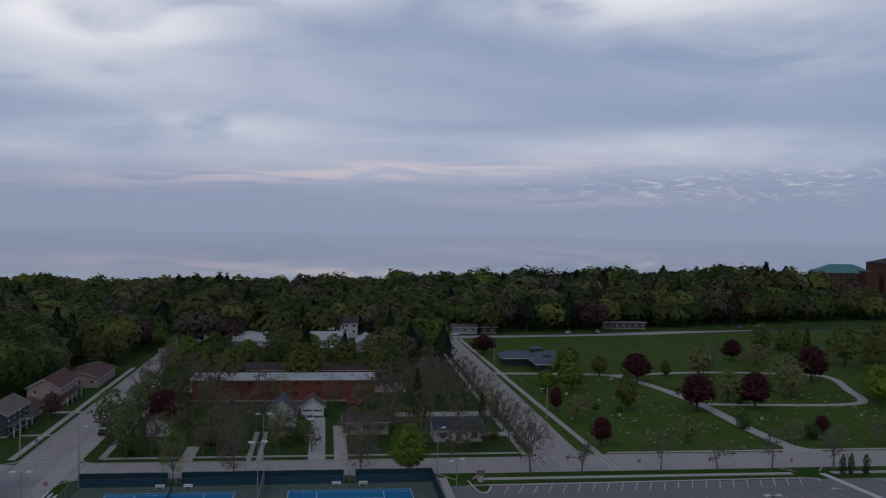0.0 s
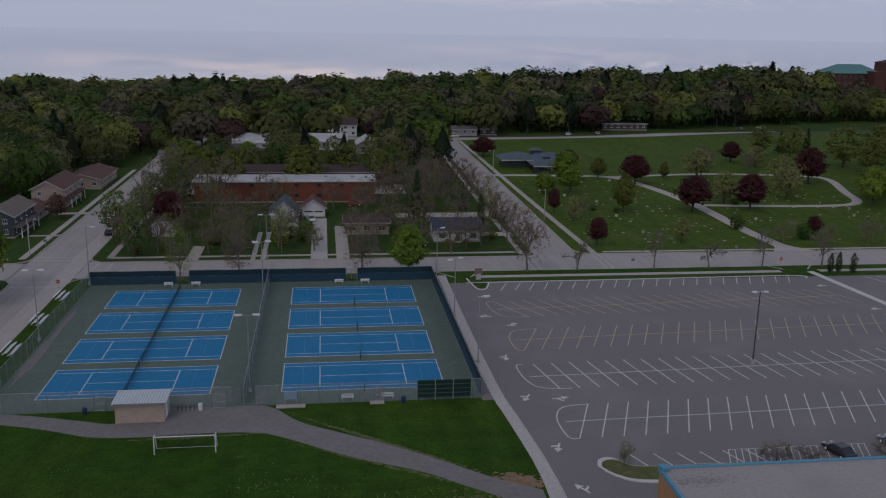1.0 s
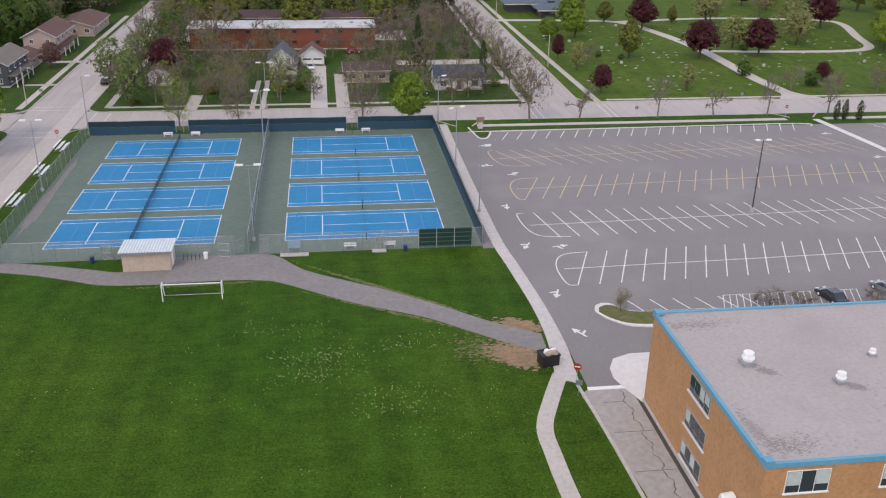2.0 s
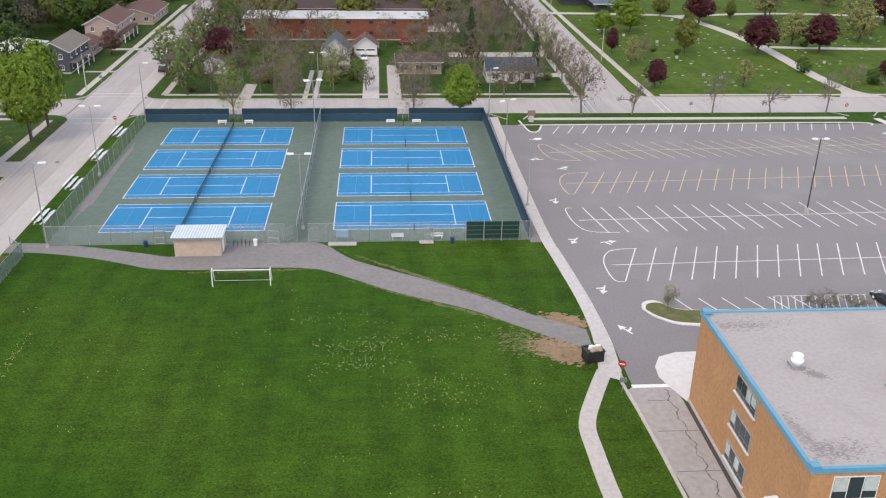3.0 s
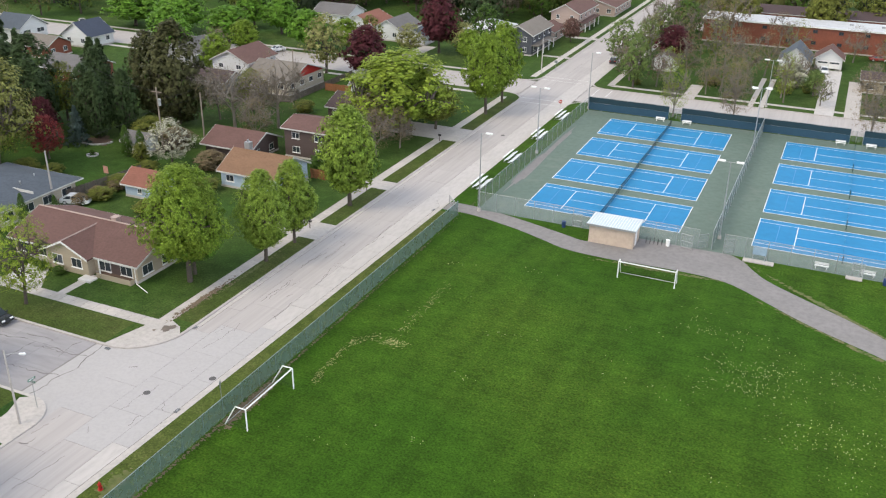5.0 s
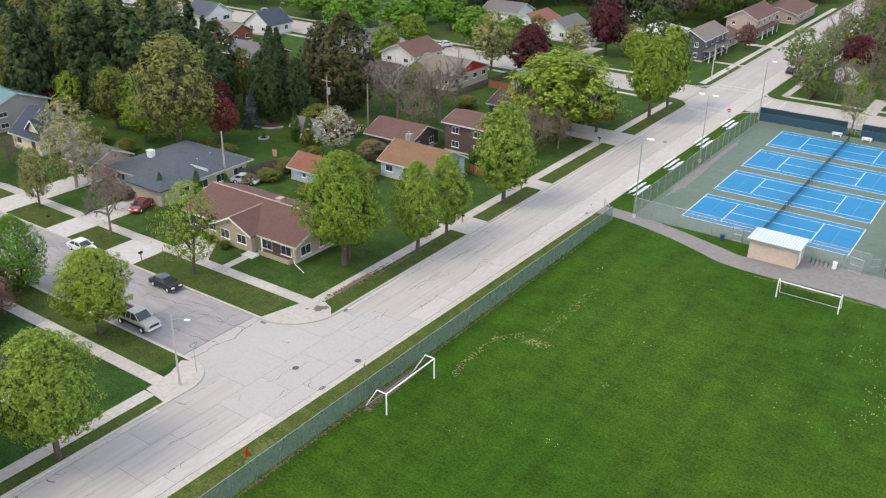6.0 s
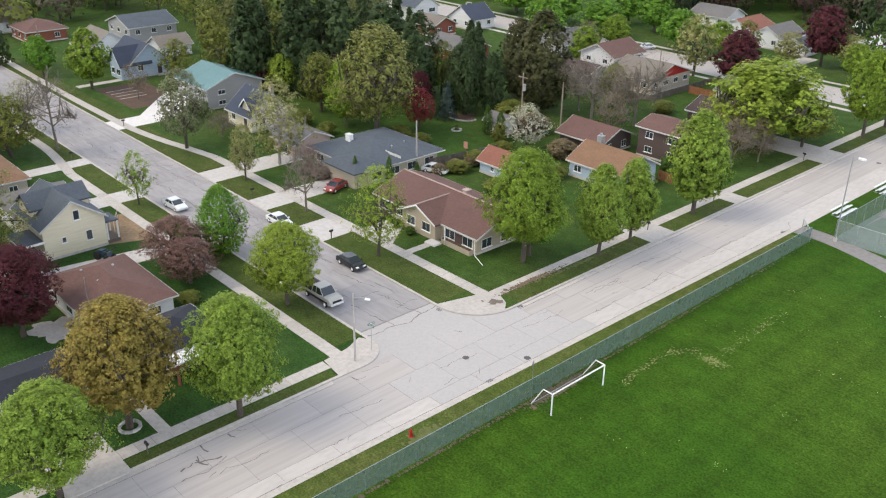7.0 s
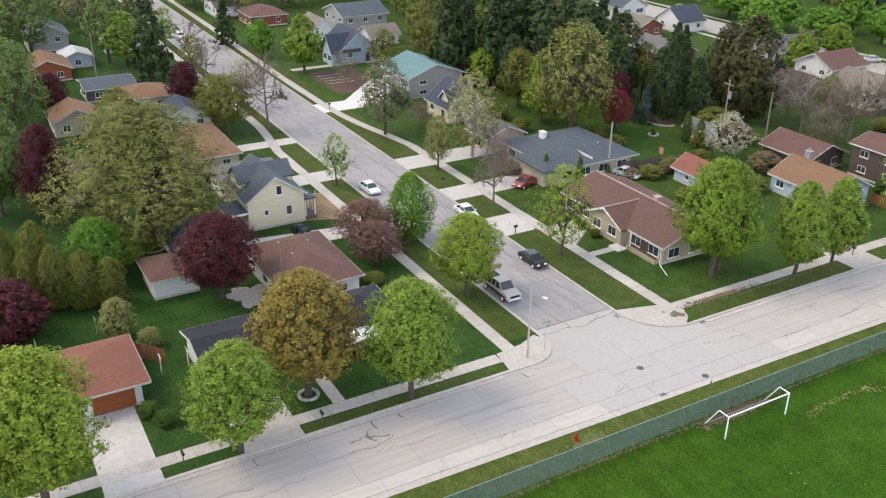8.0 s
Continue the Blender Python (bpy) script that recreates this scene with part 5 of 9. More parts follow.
def goal(m, width, height, depth, label):
    g = thing("football_goal", m, label, "goal", "goals")
    r = 0.075
    for s in (0, width):
        part("goal_post", Geo().tube((s, 0, 0), (s, 0, height), r, n=10), WHITEPAINT, g)
        part("back_stay", Geo().tube((s, 0, height), (s, depth * 0.45, height), r * 0.8, n=8).tube((s, depth * 0.45, height), (s, depth, 0.04), r * 0.8, n=8), WHITEPAINT, g)
    part("crossbar", Geo().tube((0, 0, height), (width, 0, height), r, n=10), WHITEPAINT, g)
    net = Geo()
    k = 10
    for i in range(k):
        x0, x1 = width * i / k, width * (i + 1) / k
        net.face([(x0, depth * 0.45, height - 0.05), (x1, depth * 0.45, height - 0.05), (x1, depth, 0.06), (x0, depth, 0.06)])
    for s in (0, width):
        net.face([(s, 0.05, 0.05), (s, depth, 0.05), (s, depth * 0.45, height - 0.05), (s, 0.05, height - 0.05)])
    part("net", net, GOALNET, g, "thin dark netting")
    part("ground_bar", Geo().tube((0, depth, 0.04), (width, depth, 0.04), r * 0.5, n=6), GALV, g)
    return g


goal(pose(19.3, -70.6, 0), 7.35, 2.3, 1.6, "white steel football goal with thin dark net")
goal(pose(-4.4, -118.5, 0, 0, 0, 90), 8.0, 2.45, 2.6, "white steel football goal beside the field fence")


def bleacher(x, y):
    b = thing("bleacher", pose(x, y, 0), "three-tier white aluminium bleacher bench", "bleacher", "bleachers beside the courts")
    for i in range(3):
        part("seat_plank", Geo().box(0.75 - i * 0.75 - 0.16, 0.75 - i * 0.75 + 0.16, -2.6, 2.6, 0.40 + i * 0.28, 0.45 + i * 0.28), ALU, b)
    for i in range(2):
        part("foot_plank", Geo().box(0.28 - i * 0.75 - 0.13, 0.28 - i * 0.75 + 0.13, -2.6, 2.6, 0.18 + i * 0.28, 0.22 + i * 0.28), ALU, b)
    for yy in (-2.0, 0, 2.0):
        part("frame", Geo().tube((1.0, yy, 0.03), (-1.0, yy, 0.03), 0.03, n=6).tube((0.9, yy, 0.03), (0.75, yy, 0.4), 0.03, n=6).tube((-0.75, yy, 0.03), (-0.75, yy, 0.96), 0.03, n=6).tube((0, yy, 0.03), (0, yy, 0.68), 0.03, n=6), GALV, b)


for yy in (-47.0, -32.6, -17.8, -3.6):
    bleacher(-9.4, yy)


def bench(x, y, turn=0):
    b = thing("bench", pose(x, y, 0.02, 0, 0, turn), "white plank bench beside the court fence", "bench", "court benches")
    part("seat", Geo().box(-0.9, 0.9, -0.2, 0.2, 0.42, 0.47), WHITEPAINT, b)
    part("backrest", Geo().box(-0.9, 0.9, 0.2, 0.25, 0.55, 0.85), WHITEPAINT, b)
    for s in (-0.7, 0.7):
        part("leg", Geo().box(s - 0.04, s + 0.04, -0.18, 0.24, 0, 0.42), WHITEPAINT, b)


for bx, by in ((9.3, 2.6), (14.6, 2.6), (43.2, 2.6), (48.5, 2.6), (43.3, -56.2), (49.0, -56.2)):
    bench(bx, by)


def court_light(x, y, h, heads, turn=0, label="tall grey steel court light with flat white heads"):
    p = thing("court_light", pose(x, y, 0, 0, 0, turn), label, "light pole", "court lights")
    part("pole", Geo().tube((0, 0, 0), (0, 0, h), 0.11, 0.06, 10), GALV, p)
    part("base", Geo().tube((0, 0, 0), (0, 0, 0.5), 0.28, 0.25, 12), WALK, p)
    for i in range(heads):
        a = (0, math.pi, 0.5, math.pi + 0.5)[i]
        c, s = math.cos(a), math.sin(a)
        part("arm", Geo().tube((0, 0, h - 0.1), (0.9 * c, 0.9 * s, h), 0.035, n=6), GALV, p)
        g = Geo().prism([(1.25 * c + dx * c - dy * s, 1.25 * s + dx * s + dy * c) for dx, dy in ((-0.5, -0.2), (0.4, -0.27), (0.55, 0), (0.4, 0.27), (-0.5, 0.2))], h - 0.05, h + 0.14)
        part("lamp_head", g, WHITEPAINT, p)


court_light(-5.5, -57.6, 12.4, 1)
court_light(-6.6, -27.5, 12.0, 2)
court_light(-6.4, 5.2, 11.8, 1)
court_light(29.4, -52.0, 11.6, 2)
court_light(28.6, -8.2, 11.6, 4)
court_light(63.8, -20.0, 10.8, 2, 30)
court_light(64.2, -43.5, 10.8, 1, 20)
court_light(63.6, 4.8, 10.8, 1, 20)
court_light(27.5, 23.8, 10.0, 2, 0)
lotlight = thing("car_park_light", pose(108.2, -47.6, 0), "dark bronze car park light on a concrete base", "light pole")
part("pole", Geo().tube((0, 0, 0.6), (0, 0, 12.0), 0.12, 0.09, 8), BROWNPOLE, lotlight)
part("base", Geo().tube((0, 0, 0), (0, 0, 0.75), 0.35, 0.33, 14), WALK, lotlight)
for s in (-1, 1):
    part("lamp_head", Geo().tube((s * 0.15, 0, 12.0), (s * 0.7, 0, 12.05), 0.05, n=6).box(s * 0.95 - 0.35, s * 0.95 + 0.35, -0.22, 0.22, 11.95, 12.15), ALU, lotlight)


def street_lamp(x, y, h, turn):
    p = thing("street_lamp", pose(x, y, 0, 0, 0, turn), "pale concrete street lamp with a short arm", "street lamp", "street lamps")
    part("pole", Geo().tube((0, 0, 0), (0, 0, h), 0.13, 0.075, 10), WALK, p)
    part("arm", Geo().tube((0, 0, h - 0.5), (0.9, 0, h - 0.25), 0.025, n=6).tube((0.9, 0, h - 0.25), (1.5, 0, h - 0.3), 0.022, n=6), GALV, p)
    part("lamp_head", Geo().prism([(1.4, -0.11), (1.85, -0.16), (2.0, 0), (1.85, 0.16), (1.4, 0.11)], h - 0.40, h - 0.28), ALU, p)


street_lamp(-24.8, -126.9, 8.2, 25)
street_lamp(-25.2, 30, 8.5, 0)
street_lamp(100.8, 62, 8.5, 180)
street_lamp(101.0, 140, 8.5, 180)


def sign(name, x, y, h, shape, turn, label):
    s = thing(name, pose(x, y, 0, 0, 0, turn), label, "road sign")
    part("post", Geo().tube((0, 0, 0), (0, 0, h), 0.035, n=6), GALV, s)
    if shape == "stop":
        pts = [(0.40 * math.cos(radians(22.5 + 45 * i)), 0.40 * math.sin(radians(22.5 + 45 * i))) for i in range(8)]
        f = part("face", Geo().prism(pts, 0, 0.02), RED, s, "red octagon", pose(0, -0.045, h - 0.35, 90, 0, 0))
        part("lettering", Geo().box(-0.26, 0.26, -0.07, 0.07, 0.021, 0.026), WHITEPAINT, f)
    elif shape == "round":
        pts = [(0.42 * math.cos(2 * math.pi * i / 20), 0.42 * math.sin(2 * math.pi * i / 20)) for i in range(20)]
        f = part("face", Geo().prism(pts, 0, 0.02), RED, s, "red disc", pose(0, -0.045, h - 0.35, 90, 0, 0))
        part("bar", Geo().box(-0.3, 0.3, -0.07, 0.07, 0.021, 0.026), WHITEPAINT, f)
    else:
        part("face", Geo().box(-0.38, 0.38, -0.03, 0.0, h - 0.65, h - 0.05), material("sign_back", (0.23, 0.27, 0.27), None, 0.5, 4, 1, 0.3, 0, metal=0.4), s, "grey sign plate")
    return s


sign("stop_sign", -10.6, -1.2, 2.9, "stop", 5, "red octagonal stop sign on a steel post")
sign("stop_sign", 141.6, 7.4, 2.7, "stop", 0, "red octagonal stop sign at the car park exit")
sign("no_entry_sign", 66.2, -95.0, 2.6, "round", -20, "round red no-entry sign beside the lane")
sign("street_sign", -9.9, -115.2, 2.2, "plate", -60, "grey sign plate beside the street")
sign("street_sign", 108, 9.6, 2.5, "plate", 0, "grey sign plate beside the street")
sign("street_sign", 137, 20, 2.5, "plate", 0, "grey sign plate beside the street")
sign("lane_sign", 65.8, -97.2, 2.0, "plate", 0, "small sign plate beside the lane")
name_sign = thing("street_name_sign", pose(-25.4, -124.2, 0, 0, 0, 0), "green street name blades on a steel post", "road sign")
part("post", Geo().tube((0, 0, 0), (0, 0, 3.3), 0.035, n=6), GALV, name_sign)
BLADE = material("sign_green", (0.02, 0.16, 0.11), None, 0.5, 4, 1, 0.3, 0)
for a, z in ((0, 2.95), (90, 3.2)):
    bl = part("blade", Geo().box(-0.45, 0.45, -0.012, 0.012, 0, 0.22), BLADE, name_sign, "", pose(0, 0, z, 0, 0, a))
    part("lettering", Geo().box(-0.34, 0.34, -0.018, 0.018, 0.07, 0.15), WHITEPAINT, bl)


def storm_drain(x, y, turn):
    d = thing("storm_drain", pose(x, y, ROAD_Z + 0.014, 0, 0, turn), "dark iron storm drain grate in the gutter", "drain", "storm drains")
    part("frame", Geo().box(-0.2, 0.2, -0.36, 0.36, -0.08, 0.012), BLACKMETAL, d)
    for i in range(5):
        part("bar", Geo().box(-0.17, 0.17, -0.31 + i * 0.14, -0.25 + i * 0.14, 0.0, 0.022), GALV, d)


storm_drain(-12.75, -118.6, 0)
storm_drain(-21.6, -104.6, 0)
storm_drain(-27.4, -112.5, 90)
storm_drain(-12.0, -60.0, 0)
sign("street_sign", -22.9, 34, 2.6, "plate", 0, "grey sign plate beside the street")

hydrant = thing("fire_hydrant", pose(-10.9, -130.9, 0), "small red fire hydrant on the grass verge", "fire hydrant")
part("barrel", Geo().tube((0, 0, 0), (0, 0, 0.6), 0.15, 0.14, 12), RED, hydrant)
part("bonnet", Geo().tube((0, 0, 0.6), (0, 0, 0.85), 0.17, 0.05, 12), RED, hydrant)
for s in (-1, 1):
    part("outlet", Geo().tube((s * 0.1, 0, 0.45), (s * 0.27, 0, 0.45), 0.07, n=8), RED, hydrant)
part("flange", Geo().tube((0, 0, 0), (0, 0, 0.06), 0.24, n=12), RED, hydrant)

skip = thing("waste_skip", pose(64.2, -90.4, 0.03, 0, 0, 12), "black metal waste skip heaped with pale bags", "waste skip")
g = Geo()
g.prism([(-1.0, -0.8), (1.0, -0.8), (1.0, 0.8), (-1.0, 0.8)], -0.03, 1.35)
part("body", g, BLACKMETAL, skip)
part("rim", Geo().box(-1.08, 1.08, -0.88, -0.78, 1.25, 1.42).box(-1.08, 1.08, 0.78, 0.88, 1.25, 1.42).box(-1.08, -0.98, -0.78, 0.78, 1.25, 1.42).box(0.98, 1.08, -0.78, 0.78, 1.25, 1.42), BLACKMETAL, skip)
rs = random.Random(2)
for i in range(7):
    bm = bmesh.new()
    bmesh.ops.create_icosphere(bm, subdivisions=2, radius=rs.uniform(0.25, 0.42))
    for v in bm.verts:
        v.co *= 1 + 0.25 * noise.noise(v.co * 3 + Vector((i, 0, 0)))
    me = bpy.data.meshes.new("waste_bag")
    bm.to_mesh(me)
    bm.free()
    me.materials.append(WHITEPAINT if i % 3 else W_TAN)
    part("waste_bag", me, None, skip, "", pose(rs.uniform(-0.6, 0.6), rs.uniform(-0.45, 0.45), 1.45))


def bin_can(x, y, mat, label):
    b = thing("litter_bin", pose(x, y, 0.02), label, "litter bin")
    part("drum", Geo().tube((0, 0, 0), (0, 0, 0.85), 0.27, 0.3, 14), mat, b)
    part("rim", Geo().tube((0, 0, 0.85), (0, 0, 0.92), 0.32, 0.31, 14), mat, b)


BLUEBIN = material("bin_blue", (0.02, 0.05, 0.13), None, 0.6, 4, 1, 0.3, 0)
bin_can(8.0, -57.8, BLUEBIN, "dark blue steel litter bin beside the court fence")
bin_can(51.1, -57.8, BLUEBIN, "dark blue steel litter bin beside the court fence")
bin_can(23.2, -57.8, WHITEPAINT, "white litter bin beside the court fence")
rack = thing("bicycle_rack", pose(20.2, -57.9, 0.02), "grey steel loop bicycle rack", "bicycle rack")
for i in range(5):
    part("loop", Geo().tube((i * 0.55, -0.3, 0), (i * 0.55, -0.3, 0.8), 0.03, n=6).tube((i * 0.55, -0.3, 0.8), (i * 0.55, 0.3, 0.8), 0.03, n=6).tube((i * 0.55, 0.3, 0.8), (i * 0.55, 0.3, 0), 0.03, n=6), BLACKMETAL, rack)
paved("step_slab", rect(33.4, 37.4, -58.3, -57.2), WALK, "pale concrete slab at the court gate", "step", 0.12)
paved("step_slab", rect(46.4, 48.4, -58.0, -57.0), WALK, "pale concrete slab at the court gate", "step", 0.12)
noticeb = thing("notice_board", pose(35.4, -57.6, 0.12), "pale blue notice board on two posts", "notice board")
part("panel", Geo().box(-0.9, 0.9, -0.06, 0, 0.9, 2.0), material("notice_blue", (0.25, 0.36, 0.46), None, 0.6, 3, 1, 0.3, 0), noticeb)
for s in (-0.8, 0.8):
    part("post", Geo().tube((s, 0.03, 0), (s, 0.03, 2.1), 0.04, n=6), GALV, noticeb)
kiosk = thing("memorial_stand", pose(72.3, 3.4, 0.05), "small white and brown sign stand on the grass tip", "sign stand")
part("panel", Geo().box(-0.8, 0.8, -0.12, 0.12, 1.3, 2.4), material("stand_brown", (0.22, 0.16, 0.13), None, 0.8, 3, 1, 0.3, 0), kiosk)
part("base", Geo().box(-0.5, 0.5, -0.2, 0.2, 0, 1.3), WALK, kiosk)

# ---- houses ----
def gable_roof(L, D, eave, ridge, axis, over=0.5, thick=0.22):
    """Two sloping slabs over a box L by D, the ridge along x or y."""
    g = Geo()
    if axis == "x":
        a, b, span = -over, L + over, D
    else:
        a, b, span = -over, D + over, L
    slope = (ridge - eave) / (span / 2)
    zo = eave - slope * over
    for s in (0, 1):
        lo, hi = (-over, span / 2) if s == 0 else (span + over, span / 2)
        pts = []
        for z in (thick, 0):
            for u, v, h in ((a, lo, zo), (b, lo, zo), (b, hi, ridge), (a, hi, ridge)):
                pts.append((u, v, h + z) if axis == "x" else (v, u, h + z))
        n = len(g.v)
        g.v += pts
        fl = [(0, 1, 2, 3), (7, 6, 5, 4), (4, 5, 1, 0), (5, 6, 2, 1), (6, 7, 3, 2), (7, 4, 0, 3)]
        if (s == 1) != (axis == "y"):
            fl = [f[::-1] for f in fl]
        g.f += [tuple(n + i for i in f) for f in fl]
        g.m += [0] * 6
    return g


def sloped(lo, hi, z_lo, z_hi, ends, axis):
    """A sloping board along a gable's edge."""
    g = Geo()
    for u in ends:
        g.v += [(u, p, z) if axis == "x" else (p, u, z) for p, z in ((lo, z_lo - 0.02), (hi, z_hi - 0.02), (hi, z_hi + 0.24), (lo, z_lo + 0.24))]
    g.f = [(0, 1, 2, 3), (7, 6, 5, 4), (0, 4, 5, 1), (1, 5, 6, 2), (2, 6, 7, 3), (3, 7, 4, 0)]
    g.m = [0] * 6
    return g


def hip_roof(L, D, eave, ridge, over=0.6, thick=0.2, inset=None):
    g = Geo()
    x0, x1, y0, y1 = -over, L + over, -over, D + over
    if L >= D:
        k = D / 2 if inset is None else inset
        r0, r1 = (k, D / 2, ridge + thick), (L - k, D / 2, ridge + thick)
    else:
        k = L / 2 if inset is None else inset
        r0, r1 = (L / 2, k, ridge + thick), (L / 2, D - k, ridge + thick)
    z = eave + thick
    a, b, c, d = (x0, y0, z), (x1, y0, z), (x1, y1, z), (x0, y1, z)
    if L >= D:
        g.face([a, b, r1, r0]).face([b, c, r1]).face([c, d, r0, r1]).face([d, a, r0])
    else:
        g.face([a, b, r0]).face([b, c, r1, r0]).face([c, d, r1]).face([d, a, r0, r1])
    for p, q in ((a, b), (b, c), (c, d), (d, a)):
        g.face([(p[0], p[1], eave), (q[0], q[1], eave), q, p])
    g.face([(x0, y1, eave), (x1, y1, eave), (x1, y0, eave), (x0, y0, eave)])
    return g


def house(x0, x1, y0, y1, eave, ridge, roof, wall, label, axis="x", style="gable", sides="se", storeys=1, chimney=None, door=None, fascia=FASCIA, category="house", name="house", win=(1.3, 1.2), gable_mat=None, over=0.5, step=3.4, wframe=WHITEPAINT):
    """A house on the rectangle, with windows along the named sides."""
    L, D = x1 - x0, y1 - y0
    h = thing(name, pose(x0, y0, 0), label, category)
    part("wall", Geo().box(0, L, 0, D, -0.1, eave), wall, h)
    part("foundation", Geo().box(-0.06, L + 0.06, -0.06, D + 0.06, -0.1, 0.35), WALK, h)
    if style == "gable":
        part("roof", gable_roof(L, D, eave, ridge, axis, over), roof, h)
        span = D if axis == "x" else L
        for end in (0.0, (L if axis == "x" else D) - 0.08):
            me = Geo().prism([(0, eave), (span, eave), (span / 2, ridge)], end, end + 0.08).mesh("gable_wall", gable_mat or wall)
            for v in me.vertices:
                v.co = Vector((v.co.z, v.co.x, v.co.y)) if axis == "x" else Vector((v.co.x, v.co.z, v.co.y))
            part("gable_wall", me, None, h)
        slope = (ridge - eave) / ((D if axis == "x" else L) / 2)
        zo = eave - slope * over
        if axis == "x":
            rails = ((-over, L + over, -over - 0.05, -over), (-over, L + over, D + over, D + over + 0.05))
        else:
            rails = ((-over - 0.05, -over, -over, D + over), (L + over, L + over + 0.05, -over, D + over))
        for r in rails:
            part("gutter", Geo().box(*r, zo - 0.04, zo + 0.2), fascia, h)
        span = D if axis == "x" else L
        far = L if axis == "x" else D
        for e in ((-over - 0.04, -over), (far + over, far + over + 0.04)):
            for lo, hi, z_lo, z_hi in ((-over, span / 2, zo, ridge), (span / 2, span + over, ridge, zo)):
                part("rake_board", sloped(lo, hi, z_lo, z_hi, e, axis), fascia, h)
    elif style == "hip":
        part("roof", hip_roof(L, D, eave, ridge, over), roof, h)
        for r in ((-over - 0.05, L + over + 0.05, -over - 0.06, -over - 0.005), (-over - 0.05, L + over + 0.05, D + over + 0.005, D + over + 0.06), (-over - 0.06, -over - 0.005, -over, D + over), (L + over + 0.005, L + over + 0.06, -over, D + over)):
            part("gutter", Geo().box(*r, eave - 0.02, eave + 0.18), fascia, h)
    else:
        part("roof", Geo().box(-over, L + over, -over, D + over, eave, eave + 0.3), roof, h)
        part("roof_edge", Geo().box(-over - 0.04, L + over + 0.04, -over - 0.05, -over - 0.005, eave - 0.05, eave + 0.34), fascia, h)
    w, wh = win
    per = (eave - 0.2) / storeys
    for sd in sides:
        run = L if sd in "sn" else D
        n = max(1, int(run / step))
        for st in range(storeys):
            for i in range(n):
                u = run * (i + 0.5) / n
                if door == sd and st == 0 and i == n // 2:
                    m = {"s": pose(u, 0, 0.3), "n": pose(u, D, 0.3, 0, 0, 180), "w": pose(0, u, 0.3, 0, 0, -90), "e": pose(L, u, 0.3, 0, 0, 90)}[sd]
                    part("door", Geo().box(-0.5, 0.5, -0.06, 0.04, 0, 2.1), R_DARK, h, "", m)
                    part("step", Geo().box(-0.9, 0.9, -1.0, -0.02, -0.35, -0.02), WALK, h, "", m)
                    continue
                wall_window(h, sd, u, st * per + per - wh - 0.42, w, wh, L, D, panes=2, frame_mat=wframe)
    if chimney:
        cx, cy, ct = chimney
        part("chimney", Geo().box(cx - 0.45, cx + 0.45, cy - 0.35, cy + 0.35, eave - 0.3, ct).box(cx - 0.52, cx + 0.52, cy - 0.42, cy + 0.42, ct, ct + 0.12), W_TAN, h)
    return h


def roof_vent(parent, x, y, z):
    part("roof_vent", Geo().tube((x, y, z - 0.3), (x, y, z + 0.25), 0.09, n=8).tube((x, y, z + 0.2), (x, y, z + 0.32), 0.17, 0.07, 8), GALV, parent)


def front_gable(h, x0, x1, y0, y1, eave, ridge, roof, wall):
    """A wing with its gable to the street, built into a house."""
    L, D = x1 - x0, y1 - y0
    m = pose(x0, y0, 0)
    part("wing_wall", Geo().box(0, L, 0, D, -0.1, eave), wall, h, "", m)
    part("wing_roof", gable_roof(L, D, eave, ridge, "y", 0.5), roof, h, "", m)
    g = Geo().prism([(0, eave), (L, eave), (L / 2, ridge)], 0.0, 0.08)
    me = g.mesh("wing_gable", wall)
    for v in me.vertices:
        v.co = Vector((v.co.x, v.co.z, v.co.y))
    part("wing_gable", me, None, h, "", m)
    s = (ridge - eave) / (L / 2)
    for a, b, za, zb in ((-0.5, L / 2, eave - s * 0.5, ridge), (L / 2, L + 0.5, ridge, eave - s * 0.5)):
        part("rake_board", sloped(a, b, za, zb, (-0.56, -0.51), "y"), WHITEPAINT, h, "", m)
    wall_window(h, "s", L * 0.28, 0.95, 1.7, 1.3, L, D).matrix_basis = m @ pose(L * 0.28, 0, 0.95)
    wall_window(h, "s", L * 0.74, 0.95, 1.7, 1.3, L, D).matrix_basis = m @ pose(L * 0.74, 0, 0.95)
    return m


# corner block west of the field
h1 = house(-56.0, -35.0, -98.9, -87.9, 2.65, 4.7, R_BROWN, W_TAN, "tan ranch house with red-brown shingle roof on the corner", "x", sides="se", chimney=None, door="s", step=3.2, win=(1.9, 1.35), over=0.6)
front_gable(h1, 7.0, 14.0, -1.2, 5.4, 2.65, 4.3, R_BROWN, W_TAN)
part("ridge_cap", Geo().tube((-0.6, 5.5, 4.92), (21.6, 5.5, 4.92), 0.11, n=6), W_PINK, h1)
part("ridge_cap", Geo().tube((10.5, -1.7, 4.52), (10.5, 5.0, 4.52), 0.10, n=6), W_PINK, h1)
for u in (2.4, 17.8):
    part("panel", Geo().box(u - 2.0, u + 2.0, -0.045, -0.005, 0.36, 2.2), W_BROWN, h1, "dark brown panelling round the window")
part("porch_post", Geo().box(15.6, 15.75, -1.0, -0.85, 0, 2.6), WHITEPAINT, h1)
part("front_step", Geo().box(13.4, 15.4, -2.6, -1.25, -0.1, 0.22), NEWCONC, h1)
part("planter", Geo().box(15.0, 20.6, -1.0, -0.3, 0, 0.7), W_TAN, h1)
part("planter_soil", Geo().box(15.1, 20.5, -0.9, -0.4, 0.7, 0.78), SOIL, h1)
part("chimney", Geo().box(12.2, 13.0, 5.6, 6.4, 3.6, 5.3).box(12.1, 13.1, 5.5, 6.5, 5.3, 5.42), W_PINK, h1)
